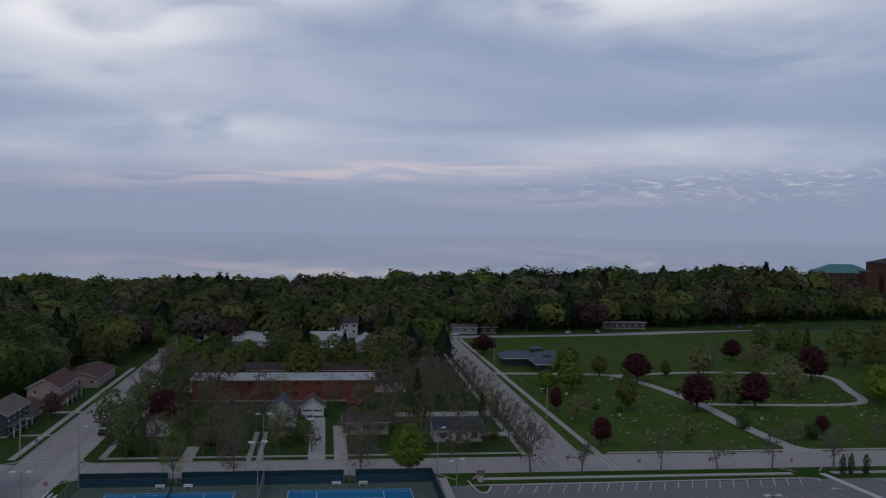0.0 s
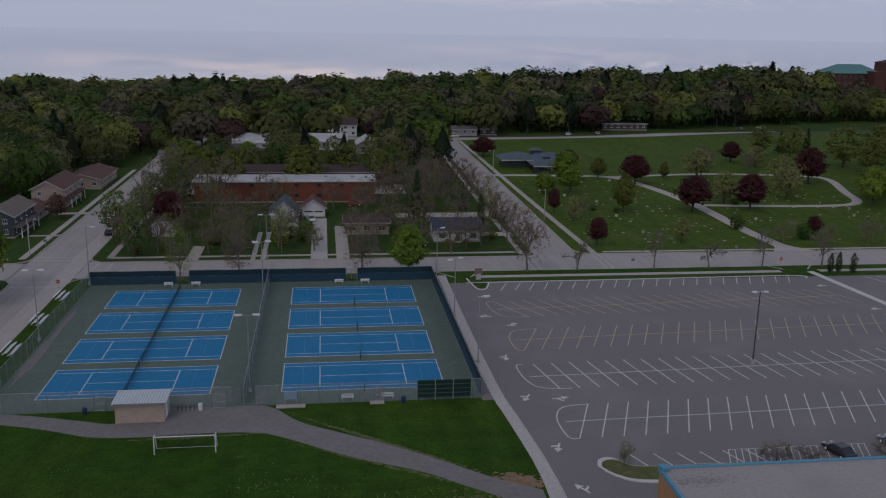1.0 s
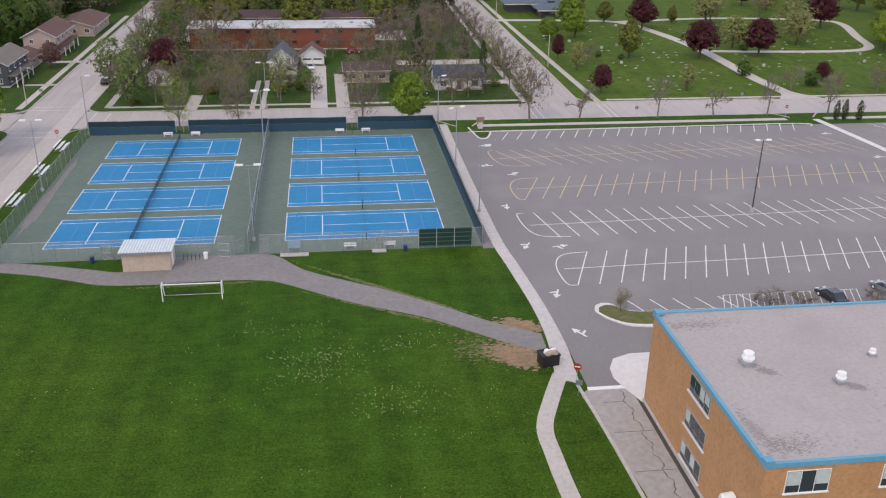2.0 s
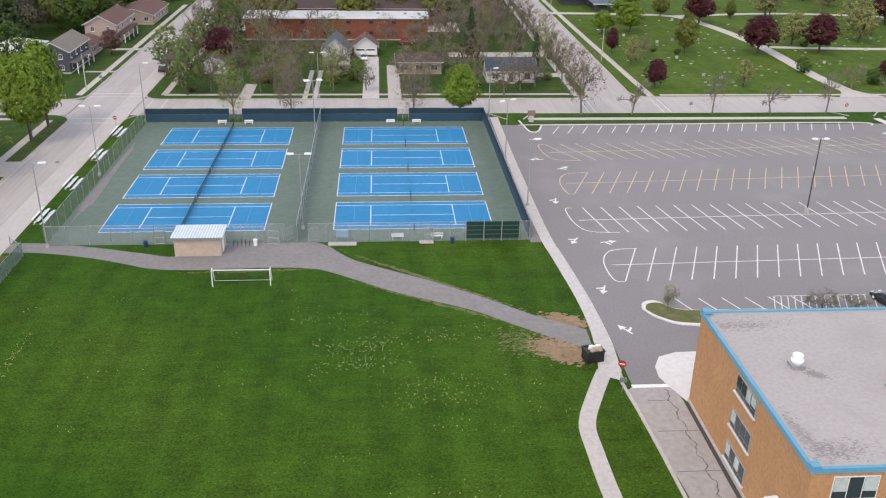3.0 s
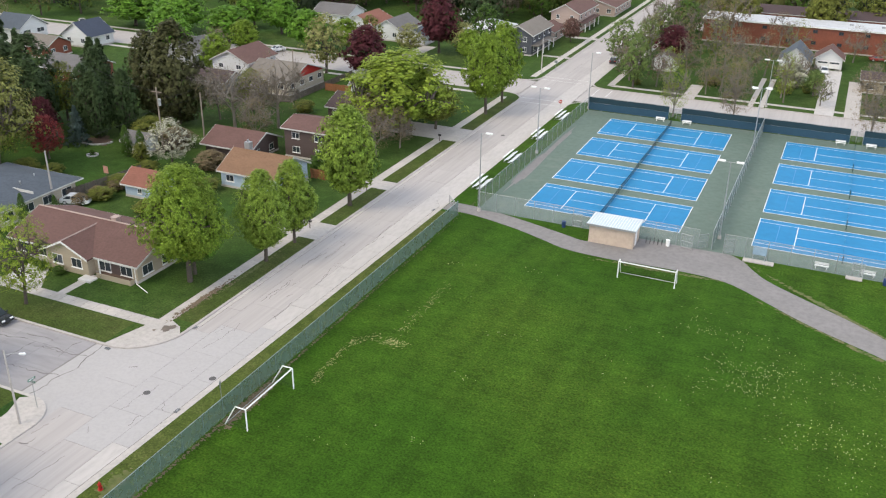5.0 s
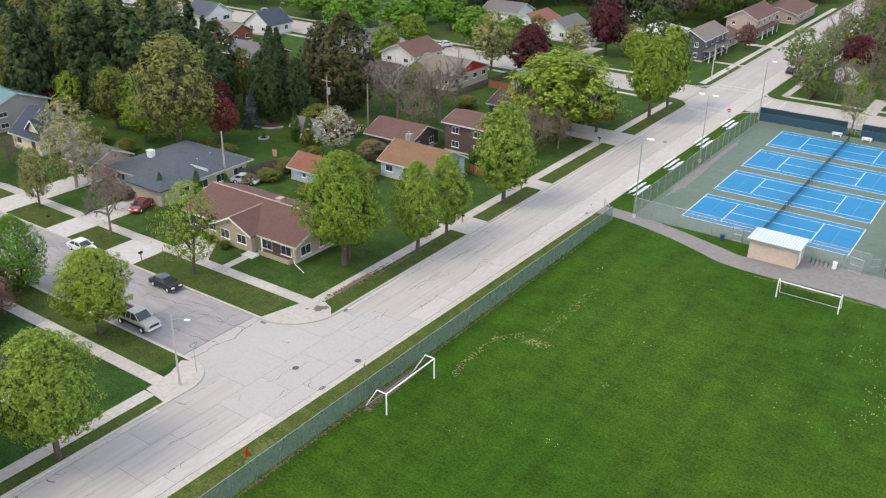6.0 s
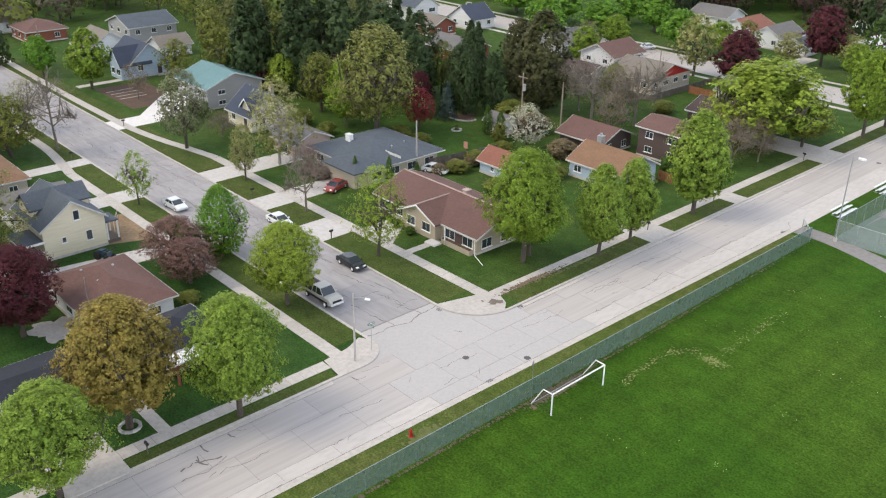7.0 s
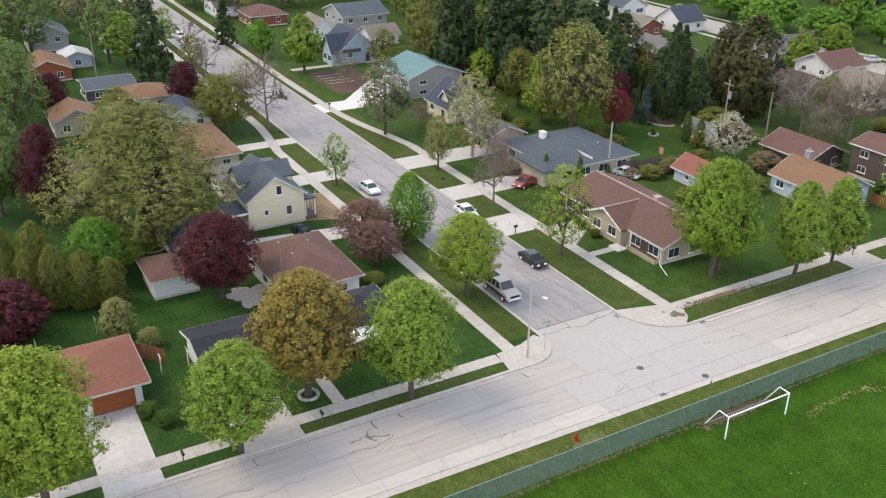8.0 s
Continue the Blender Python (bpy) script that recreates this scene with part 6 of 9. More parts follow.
part("downpipe", Geo().tube((21.1, -0.5, 2.6), (21.1, -0.5, 0.2), 0.05, n=6).tube((21.1, -0.5, 0.2), (23.8, -1.6, 0.08), 0.05, n=6), WHITEPAINT, h1)
h2 = house(-79.0, -64.4, -94.4, -79.6, 2.7, 4.9, R_SLATE, W_BEIGE, "low beige house with wide blue-grey hip roof", "y", "hip", "se", door="s", win=(2.0, 1.3), over=0.9)
part("wing_roof", hip_roof(7.6, 6.0, 2.7, 4.0, 0.6), R_SLATE, h2, "", pose(7.2, -2.6, 0.02))
part("wing_wall", Geo().box(7.4, 14.4, -2.4, 0.2, -0.1, 2.7), W_BEIGE, h2)
part("chimney", Geo().box(4.0, 5.1, 3.7, 4.5, 3.2, 5.2).box(3.93, 5.17, 3.63, 4.57, 5.2, 5.32), W_WHITE, h2, "white brick chimney")
part("roof_step", Geo().box(8.6, 15.6, 5.95, 6.05, 3.55, 3.95), FASCIA, h2)
for vx, vy in ((9.2, 9.6), (11.6, 7.4), (11.0, 10.6)):
    roof_vent(h2, vx, vy, 4.2)
house(-89.0, -82.4, -96.0, -88.6, 2.6, 4.2, R_GREY, W_PINK, "small pale garage with grey shingle roof", "x", sides="s", name="garage", category="garage", win=(2.2, 1.6))
h3 = house(-108.0, -99.6, -94.0, -85.0, 3.0, 6.6, R_NAVY, W_CREAM, "cream cape cottage with steep slate roof and brick chimney", "x", sides="sew", chimney=(6.2, 6.0, 7.6), door="s")
front_gable(h3, 4.6, 7.6, 0.6, 4.0, 4.4, 5.8, R_NAVY, W_CREAM)
house(-130.0, -117.5, -93.0, -80.5, 4.3, 6.6, R_TEAL, W_GREY, "grey house with teal metal gable roof", "x", sides="se", storeys=2, win=(1.6, 0.9), step=5)
h5 = house(-161.0, -150.0, -94.0, -85.0, 3.4, 7.2, R_NAVY, W_BLUE, "pale blue cottage with steep navy roof and white trim", "x", sides="se", door="e")
front_gable(h5, 5.2, 10.9, -2.2, 4.5, 3.4, 6.6, R_NAVY, W_BLUE)
house(-170.5, -163.8, -80.0, -72.0, 2.7, 4.6, R_TAN, W_WHITE, "white garage with tan gable roof", "y", sides="se", name="garage", category="garage")
house(-196.0, -183.0, -79.0, -66.0, 4.0, 6.2, R_SLATE, W_GREY, "grey house with slate gable roof", "y", sides="se")
house(-211.0, -199.2, -99.0, -89.0, 2.8, 4.8, R_BROWN, REDBRICK, "low brick house with brown hip roof", "x", "hip", "se")
house(-176.0, -166.0, -96.5, -86.0, 4.0, 7.4, R_TAN, W_WHITE, "white house with tan gable roof", "x", sides="se")
house(-228.0, -216.0, -104, -92.0, 3.0, 5.6, R_GREY, W_WHITE, "white house with grey roof under trees", "y", sides="se")
h14 = house(-47.0, -36.4, -66.0, -57.0, 2.8, 5.0, R_ORANGE, W_BLUE, "pale blue house with orange-brown shingle roof and chimney", "x", sides="se", win=(1.5, 1.1), door="e")
part("chimney", Geo().box(1.6, 2.6, 4.6, 5.5, 4.2, 6.3).tube((2.1, 5.0, 6.3), (2.1, 5.0, 6.7), 0.18, n=8), GALV, h14)
house(-58.6, -49.2, -55.0, -46.6, 2.5, 4.3, R_BROWN, W_BROWN, "brown wooden garage with wide maroon roof", "x", sides="e", name="garage", category="garage", over=0.7)
house(-46.0, -36.8, -49.0, -41.0, 5.3, 6.4, R_BROWN, W_BROWN, "dark brown two-storey house with shallow roof", "x", sides="se", storeys=2, win=(1.5, 1.1))
house(-72.8, -68.4, -59.8, -56.0, 2.3, 3.4, R_GREY, W_WHITE, "small white garden shed with grey roof", "x", sides="", name="garden_shed", category="shed")
house(-57.6, -51.8, -76.2, -71.2, 2.3, 3.9, R_RED, W_BLUE, "small pale blue shed with red roof", "x", sides="s", name="garden_shed", category="shed", win=(0.8, 0.8))
house(-79.0, -67.4, -15.5, -1.0, 3.2, 5.6, R_TAN, W_BEIGE, "beige house with grey-tan roof and red gable", "x", sides="se", gable_mat=RED, win=(1.5, 1.1))
house(-89.5, -80.0, -12.5, -1.5, 5.3, 7.6, R_BROWN, W_WHITE, "pale two-storey house with brown gable roof", "y", sides="se", storeys=2, win=(1.3, 1.0))
house(-90.0, -80.4, -20.5, -13.4, 2.8, 4.3, R_DARK, W_GREY, "grey garage with dark shallow roof", "x", sides="s", name="garage", category="garage")
house(-113.0, -100.0, -6.0, 6.0, 3.8, 5.6, R_GREY, W_GREY, "grey house with pale grey roof", "y", sides="se")
house(-50.5, -40.0, -27.0, -17.5, 3.0, 4.8, R_DARK, W_BROWN, "brown house with dark roof half hidden by trees", "x", sides="se")
house(-55.0, -44.0, -10.0, -1.0, 3.0, 5.2, R_GREY, W_WHITE, "white house with grey roof behind a spreading tree", "x", sides="se")
house(-168.0, -158.5, -4.0, 5.0, 4.2, 7.0, R_SLATE, W_WHITE, "white house with slate gable roof near the far street", "x", sides="se", storeys=1, win=(2.4, 1.2))
house(-150.0, -140.0, -13.0, -5.0, 2.9, 4.9, R_TAN, REDBRICK, "brick house with grey-tan roof near the far street", "x", sides="se")
house(-149.0, -139.6, 1.0, 9.6, 3.0, 6.2, R_NAVY, W_WHITE, "white house with navy gable roof near the far street", "y", sides="se")
house(-126, -114, -28, -18, 3.0, 5.0, R_GREY, REDBRICK, "brick house with grey roof among trees", "x", sides="se")

# beyond the side street
h7 = house(-80.0, -70.0, -142.6, -134.4, 4.4, 7.3, R_SLATE, W_CREAM, "cream two-storey house with blue-grey gable roofs under repair", "x", sides="", over=0.4)
part("dormer_wall", Geo().box(1.6, 6.0, 0.3, 7.9, 4.2, 5.9), W_CREAM, h7)
part("dormer_roof", gable_roof(4.4, 7.6, 5.9, 7.35, "y", 0.35), R_SLATE, h7, "", pose(1.6, 0.3, 0))
for end in (0.24, 7.88):
    me = Geo().prism([(1.6, 5.85), (6.0, 5.85), (3.8, 7.3)], end, end + 0.08).mesh("dormer_gable", W_CREAM)
    for v in me.vertices:
        v.co = Vector((v.co.x, v.co.z, v.co.y))
    part("dormer_gable", me, None, h7)
for u, z, w, hh in ((2.6, 2.0, 0.6, 0.8), (4.6, 4.7, 0.85, 1.35), (5.9, 1.5, 0.85, 1.4)):
    wall_window(h7, "e", u, z, w, hh, 10.0, 8.2, panes=1)
part("porch_roof", Geo().prism([(5.0, -3.0), (10.2, -3.0), (10.2, -0.02), (5.0, -0.02)], 2.75, 2.98), R_SLATE, h7)
part("porch_fascia", Geo().box(4.95, 10.26, -3.06, -3.0, 2.68, 2.98).box(10.2, 10.26, -3.0, 0.0, 2.68, 2.98), WHITEPAINT, h7)
part("porch_deck", Geo().box(5.0, 10.1, -2.9, -0.02, 0.0, 0.6), FENCEWOOD, h7)
for px in (5.2, 7.6, 10.0):
    part("porch_post", Geo().box(px - 0.08, px + 0.08, -2.9, -2.74, 0.6, 2.75), WHITEPAINT, h7)
part("porch_rail", Geo().box(5.2, 10.0, -2.86, -2.8, 1.4, 1.48).box(9.96, 10.04, -2.8, -0.05, 1.4, 1.48), WHITEPAINT, h7)
part("front_porch_roof", Geo().prism([(6.6, 8.25), (9.7, 8.25), (9.7, 10.1), (6.6, 10.1)], 3.0, 3.2), R_SLATE, h7)
part("front_porch_deck", Geo().box(6.6, 9.7, 8.25, 10.1, 0.0, 0.5), FENCEWOOD, h7)
for px, py in ((6.75, 9.95), (9.55, 9.95), (9.55, 8.5)):
    part("porch_post", Geo().box(px - 0.09, px + 0.09, py - 0.09, py + 0.09, 0.5, 3.0), WHITEPAINT, h7)
flag = thing("flag", pose(-73.6, -131.9, 0), "small red and white striped flag hanging on a pole", "flag")
part("pole", Geo().tube((0, 0, 1.4), (0, 0.9, 3.6), 0.025, n=6).tube((0, 0, 0), (0, 0, 1.5), 0.03, n=6), WHITEPAINT, flag)
for i in range(5):
    part("stripe", Geo().prism([(0.0 + 0.22 * i, 0.55 - 0.05 * i), (0.22 + 0.22 * i, 0.5 - 0.05 * i), (0.22 + 0.22 * i, 0.53 - 0.05 * i), (0.0 + 0.22 * i, 0.58 - 0.05 * i)], 1.7 - 0.1 * i, 3.0 - 0.12 * i), (RED, WHITEPAINT)[i % 2], flag)
house(-89.0, -80.0, -142.5, -133.0, 2.9, 5.0, R_GREY, W_WHITE, "white house with grey hip roof beside the drive", "y", "hip", "se")
h8 = house(-59.6, -46.2, -146.2, -136.8, 2.7, 4.7, R_BROWN, W_WHITE, "white bungalow with red-brown hip roof and vents", "x", "hip", "se", win=(1.6, 1.0))
for vx, vy in ((3.6, 3.0), (7.4, 3.4), (4.6, 6.4), (9.4, 3.6), (6.0, 5.6)):
    roof_vent(h8, vx, vy, 4.15)
part("mast", Geo().tube((10.2, 1.0, 3.2), (10.2, 1.0, 6.6), 0.05, n=6), GALV, h8)
house(-62.6, -56.4, -158.7, -153.4, 2.5, 3.7, R_BROWN, W_WHITE, "small white garage with brown hip roof", "x", "hip", sides="", name="garage", category="garage")
house(-71.4, -64.2, -154.2, -148.2, 2.5, 4.0, R_SLATE, W_WHITE, "small white garage with blue-grey roof", "x", sides="e", name="garage", category="garage", win=(0.9, 0.9))
house(-43.0, -35.0, -158.4, -151.4, 2.6, 3.7, R_BLACK, W_WHITE, "white garage with black shingle roof behind trees", "y", sides="", name="garage", category="garage")
h9b = house(-42.4, -35.2, -144.6, -136.8, 2.7, 4.3, R_BLACK, REDBRICK, "brick bungalow with black hip roof and white porch", "x", "hip", "e")
part("porch_roof", Geo().prism([(7.2, 1.2), (9.8, 1.2), (9.8, 6.6), (7.2, 6.6)], 2.5, 2.7), WHITEPAINT, h9b)
for py in (1.5, 6.2):
    part("porch_post", Geo().box(9.4, 9.65, py - 0.12, py + 0.12, 0, 2.5), REDBRICK, h9b)
h10 = house(-44.4, -36.0, -172.6, -164.6, 2.6, 4.0, R_RED, W_WHITE, "double garage with brick-red hip roof and orange door", "x", "hip", "", name="garage", category="garage", over=0.8)
part("garage_door", Geo().box(8.4, 8.46, 3.3, 7.3, 0.05, 2.3), D_ORANGE, h10, "orange-brown panelled garage door")
for i in range(3):
    part("door_panel", Geo().box(8.46, 8.5, 3.4, 7.2, 0.15 + i * 0.72, 0.8 + i * 0.72), D_ORANGE, h10)
house(-154.0, -144.8, -151.2, -141.8, 2.6, 3.4, R_SLATE, W_DARK, "low dark house with pale blue-grey roof", "y", sides="se", win=(1.6, 1.0))
house(-143.0, -134.0, -146.0, -137.0, 2.6, 4.4, R_ORANGE, W_BEIGE, "beige house with peach roof behind the willow", "x", "hip", "se")
house(-133.0, -125.0, -160.0, -152.0, 2.7, 4.6, R_ORANGE, W_BEIGE, "beige house with peach-brown roof", "x", sides="se")
house(-182.0, -175.0, -151.0, -145.0, 2.5, 3.6, R_WHITE, W_BLUE, "small pale blue outbuilding", "x", sides="se", name="garden_shed", category="shed")
house(-176.0, -165.0, -160.0, -151.0, 2.7, 4.6, R_ORANGE, D_ORANGE, "red-brown house with timber deck", "x", sides="se")
house(-206.0, -195.0, -156.0, -147.0, 4.0, 6.4, R_SLATE, W_GREY, "grey-blue house with slate roof", "x", sides="se")
house(-112.0, -94.8, -144.5, -136.0, 2.7, 4.4, R_ORANGE, W_BEIGE, "beige house with peach hip roof beside the street", "x", "hip", "se")
house(-126.0, -118.0, -142.0, -134.0, 2.7, 4.6, R_NAVY, W_WHITE, "white house with navy roof among trees", "x", sides="se")
house(-100.0, -92.0, -166.0, -158.0, 2.7, 4.4, R_GREY, W_WHITE, "white house behind the willow tree", "x", sides="se")
house(-196.0, -186.0, -140.0, -131.0, 3.0, 5.4, R_GREY, W_WHITE, "white house with grey roof", "y", sides="se")

# north-west and north
hd = house(-41.0, -33.6, 46.4, 62.6, 5.4, 7.4, R_TAN, W_DARK, "dark slate two-storey house with grey-brown roof and white windows", "y", sides="se", storeys=2, win=(1.0, 1.2), step=3.6)
part("porch_roof", Geo().prism([(7.42, 0), (9.3, 0), (9.3, 14), (7.42, 14)], 2.6, 2.85), R_TAN, hd)
for py in (0.4, 5, 9.5, 13.6):
    part("porch_post", Geo().box(9.0, 9.2, py - 0.1, py + 0.1, 0, 2.6), WHITEPAINT, hd)
hp = house(-40.0, -31.6, 82.0, 101.0, 5.4, 7.6, R_BROWN, W_PINK, "dusty pink two-storey house with brown roof and porch", "y", sides="se", storeys=2, win=(1.0, 1.2), step=4)
part("porch_roof", Geo().prism([(8.42, 1), (10.4, 1), (10.4, 16), (8.42, 16)], 2.6, 2.85), R_BROWN, hp)
for py in (1.4, 6, 11, 15.6):
    part("porch_post", Geo().box(10.1, 10.3, py - 0.1, py + 0.1, 0, 2.6), WHITEPAINT, hp)
house(-41.0, -34.0, 66.0, 76.0, 2.7, 4.0, R_BROWN, W_PINK, "low pink wing with brown roof", "y", sides="e")
house(-40.0, -28.5, 112.0, 134.0, 2.9, 4.6, R_BROWN, W_PINK, "long low pink house with brown roof", "y", sides="se")
house(-57.0, -46.6, 58.0, 70.0, 3.0, 5.0, R_WHITE, W_WHITE, "white house with pale grey roof", "y", "hip", "se")
house(-80.0, -71.0, 46.0, 58.0, 3.0, 5.6, R_GREY, W_WHITE, "pale house with grey gable roof", "y", sides="se")
house(-92.0, -80.0, 48.0, 60.0, 3.0, 5.6, R_RED, W_WHITE, "white house with brick-red roof", "y", sides="se")
house(-70.0, -63.5, 44.5, 51.0, 2.6, 4.0, R_SLATE, W_WHITE, "small white garage with blue-grey roof", "y", sides="s", name="garage", category="garage")
house(-68.5, -63.0, 82.0, 87.0, 2.4, 3.6, R_WHITE, W_BLUE, "small pale blue garden shed", "x", sides="s", name="garden_shed", category="shed", win=(0.7, 0.9))
house(-108, -96, 60, 70, 3.0, 5.2, R_GREY, W_WHITE, "white house with grey roof beyond trees", "x", sides="se")
apt = house(3.0, 55.3, 88.4, 99.6, 6.2, 6.6, R_WHITE, REDBRICK, "long two-storey red brick block with flat white roof", "x", "flat", "se", storeys=2, win=(1.2, 0.8), step=6.5, fascia=WHITEPAINT, wframe=R_DARK, name="apartment_block", category="apartment block")
for vx in (38, 46, 50):
    part("roof_vent", Geo().box(vx - 0.5, vx + 0.5, 5.5, 6.3, 6.5, 7.0), GALV, apt)
house(8, 58, 110, 121, 5.4, 7.0, R_DARK, REDBRICK, "long brick block with dark maroon roof", "x", "hip", "s", storeys=2, name="apartment_block", category="apartment block", step=8, wframe=R_DARK, win=(1.2, 0.8))
hg = house(34.4, 40.6, 66.6, 73.2, 2.8, 5.0, R_BROWN, W_WHITE, "white double garage with gable to the drive", "y", sides="", name="garage", category="garage")
for i in range(2):
    dr = part("garage_door", Geo().box(0.5 + i * 2.75, 2.95 + i * 2.75, -0.06, 0.0, 0.05, 2.1), WHITEPAINT, hg)
    part("door_windows", Geo().box(0.6 + i * 2.75, 2.85 + i * 2.75, -0.075, -0.06, 1.55, 1.95), WINDOW, dr)
house(26.5, 33.4, 57.5, 68.0, 3.2, 6.2, R_SLATE, W_WHITE, "pale house with steep blue-grey gable roof", "y", sides="se")
house(45.5, 56.5, 46.0, 55.0, 3.0, 3.8, R_DARK, W_TAN, "low tan house with dark shallow roof", "x", sides="s", win=(1.8, 1.3))
house(67.0, 78.6, 37.0, 45.5, 3.0, 5.0, R_NAVY, W_WHITE, "white bungalow with dark slate roof and porch", "x", sides="se", door="s", win=(1.5, 1.4))
house(-1.5, 3.6, 46.0, 52.0, 2.8, 4.6, R_DARK, W_WHITE, "small white house with dark roof under a maple", "y", sides="s")
house(-2.0, 10.0, 166.0, 176.0, 4.6, 6.4, R_SLATE, W_WHITE, "white two-storey house with grey roof", "x", sides="s", storeys=2)
house(-20.0, -10.5, 166.0, 172.0, 2.7, 4.2, R_GREY, W_WHITE, "white garage with grey roof", "x", sides="s", name="garage", category="garage")
house(4.0, 18.0, 196.0, 210.0, 3.6, 6.6, R_WHITE, W_WHITE, "white house with pale metal roof", "x", sides="s")
house(35.0, 50.0, 200.0, 212.0, 3.6, 6.2, R_WHITE, W_WHITE, "white house with patched pale roof", "x", sides="s")
house(42.0, 56.0, 246.0, 256.0, 5.5, 8.0, R_DARK, W_WHITE, "white two-storey house with dark roof", "x", sides="s", storeys=2)
house(54, 62, 190, 204, 3.6, 6.2, R_WHITE, W_GREY, "pale house glimpsed through bare trees", "y", sides="s")
house(102.0, 114.0, 252.0, 260.0, 3.0, 4.4, R_GREY, W_GREY, "low grey house beyond the park road", "x", sides="s")
house(116.0, 124.0, 254.0, 261.0, 3.0, 4.2, R_GREY, W_BROWN, "low brown house beyond the park road", "x", sides="s")
house(184.0, 208.0, 276.0, 286.0, 3.2, 4.2, R_NAVY, W_BROWN, "long low dark pavilion beyond the park road", "x", "flat", "s", name="pavilion", category="pavilion")
house(20, 30, 262, 272, 5.4, 8.6, R_GREY, W_WHITE, "white house among distant trees", "y", sides="s", storeys=2)
house(-52, -42, 176, 186, 5.2, 7.8, R_GREY, W_WHITE, "white house among distant trees", "x", sides="s", storeys=2)

# park pavilion with a layered roof
pav = thing("park_pavilion", pose(107.6, 140.0, 0), "low dark park pavilion with broad blue-grey hipped roofs", "pavilion")
R_PAV = shingles("shingle_steel_blue", (0.115, 0.155, 0.19))
for x0, x1, y0, y1, eave, ridge in ((-1.0, 13.0, 12.0, 24.0, 3.0, 5.2), (8.0, 24.0, 10.0, 20.0, 3.3, 5.4), (8.5, 19.0, -1.0, 9.0, 2.7, 5.0)):
    part("wall", Geo().box(x0 + 1.2, x1 - 1.2, y0 + 1.2, y1 - 1.2, 0, eave + 0.05), W_DARK, pav)
    part("roof", hip_roof(x1 - x0, y1 - y0, eave, ridge, 0.5), R_PAV, pav, "", pose(x0, y0, 0))
    part("fascia", Geo().box(x0 - 0.5, x1 + 0.5, y0 - 0.56, y0 - 0.5, eave - 0.2, eave + 0.16), FASCIA, pav)
for px in (9.0, 12.2, 15.4, 18.5):
    part("post", Geo().box(px - 0.15, px + 0.15, -0.6, -0.3, 0, 2.7), W_BROWN, pav)
part("window", Geo().box(10.2, 17.2, 0.12, 0.2, 0.9, 2.2), WINDOW, pav)
part("lantern", Geo().box(10.5, 14.5, 14.4, 16.6, 4.8, 6.2), W_DARK, pav)
part("lantern_roof", hip_roof(4.0, 2.2, 6.2, 7.0, 0.5), R_PAV, pav, "", pose(10.5, 14.4, 0))
part("lantern", Geo().box(12.6, 15.0, 3.0, 5.0, 4.4, 5.4), W_DARK, pav)
part("lantern_roof", hip_roof(2.4, 2.0, 5.4, 6.0, 0.4), R_PAV, pav, "", pose(12.6, 3.0, 0))

# the great brick college on the skyline
DARKBRICK = material("dark_red_brick", (0.125, 0.05, 0.04), (0.10, 0.042, 0.034), 0.9, 1.0, 0.2, 0.5, 0.2)
col = thing("college_building", pose(424, 474, 0), "tall dark-red brick college with teal copper roof on the skyline", "college")
part("wall", Geo().box(0, 42, 0, 22, 0, 21), DARKBRICK, col)
part("roof", hip_roof(42, 22, 21, 27.5, 0.8), shingles("copper_teal", (0.13, 0.30, 0.30)), col)
part("wing_wall", Geo().box(30, 40, -10, 1, 0, 23), DARKBRICK, col)
part("tower", Geo().box(48, 70, -4, 20, 0, 29), DARKBRICK, col)
part("tower_roof", hip_roof(22, 24, 29, 33, 0.6), R_DARK, col, "", pose(48, -4, 0))
for i in range(8):
    for k in range(4):
        fr = part("window", Geo().box(2.5 + i * 4.6, 4.2 + i * 4.6, -0.15, 0.05, 2.5 + k * 4.8, 5.1 + k * 4.8), W_TAN, col)
        part("pane", Geo().box(2.65 + i * 4.6, 4.05 + i * 4.6, -0.2, -0.15, 2.65 + k * 4.8, 4.95 + k * 4.8), WINDOW, fr)


# ---- timber fences, poles, garden things ----
def board_fence(a, b, height, mat, label, step=2.4):
    f = thing("board_fence", pose(a[0], a[1], 0), label, "fence")
    d = Vector((b[0] - a[0], b[1] - a[1], 0))
    n = max(1, round(d.length / step))
    u = d.normalized()
    w = Vector((-u.y, u.x, 0))
    for i in range(n):
        p, q = d * (i / n), d * ((i + 1) / n)
        part("post", Geo().box(p.x - 0.06, p.x + 0.06, p.y - 0.06, p.y + 0.06, 0, height + 0.1), mat, f)
        k = 8
        for j in range(k):
            s, e = p.lerp(q, j / k + 0.008), p.lerp(q, (j + 1) / k - 0.008)
            o = w * (0.07 if j % 2 else 0.045)
            part("board", Geo().prism([(c.x, c.y) for c in (s + o, e + o, e + o + w * 0.02, s + o + w * 0.02)], 0.06, height), mat, f)


board_fence((-64.6, -83.6), (-62.0, -67.5), 1.7, FENCEWOOD, "weathered brown board fence between gardens")
board_fence((-77.5, -21.3), (-64.4, -19.4), 1.4, FENCEWOOD, "weathered low board fence round a garden")
board_fence((-64.4, -19.4), (-64.3, 7.0), 1.4, FENCEWOOD, "weathered low board fence round a garden")
board_fence((-63.0, -7.4), (-56.2, -7.2), 1.7, CEDAR, "orange cedar board fence")
board_fence((-44.6, -163.4), (-42.0, -161.0), 1.8, CEDAR, "short red cedar fence panel")
board_fence((-36.0, -56.6), (-33.0, -56.6), 1.7, CEDAR, "cedar fence beside a drive")


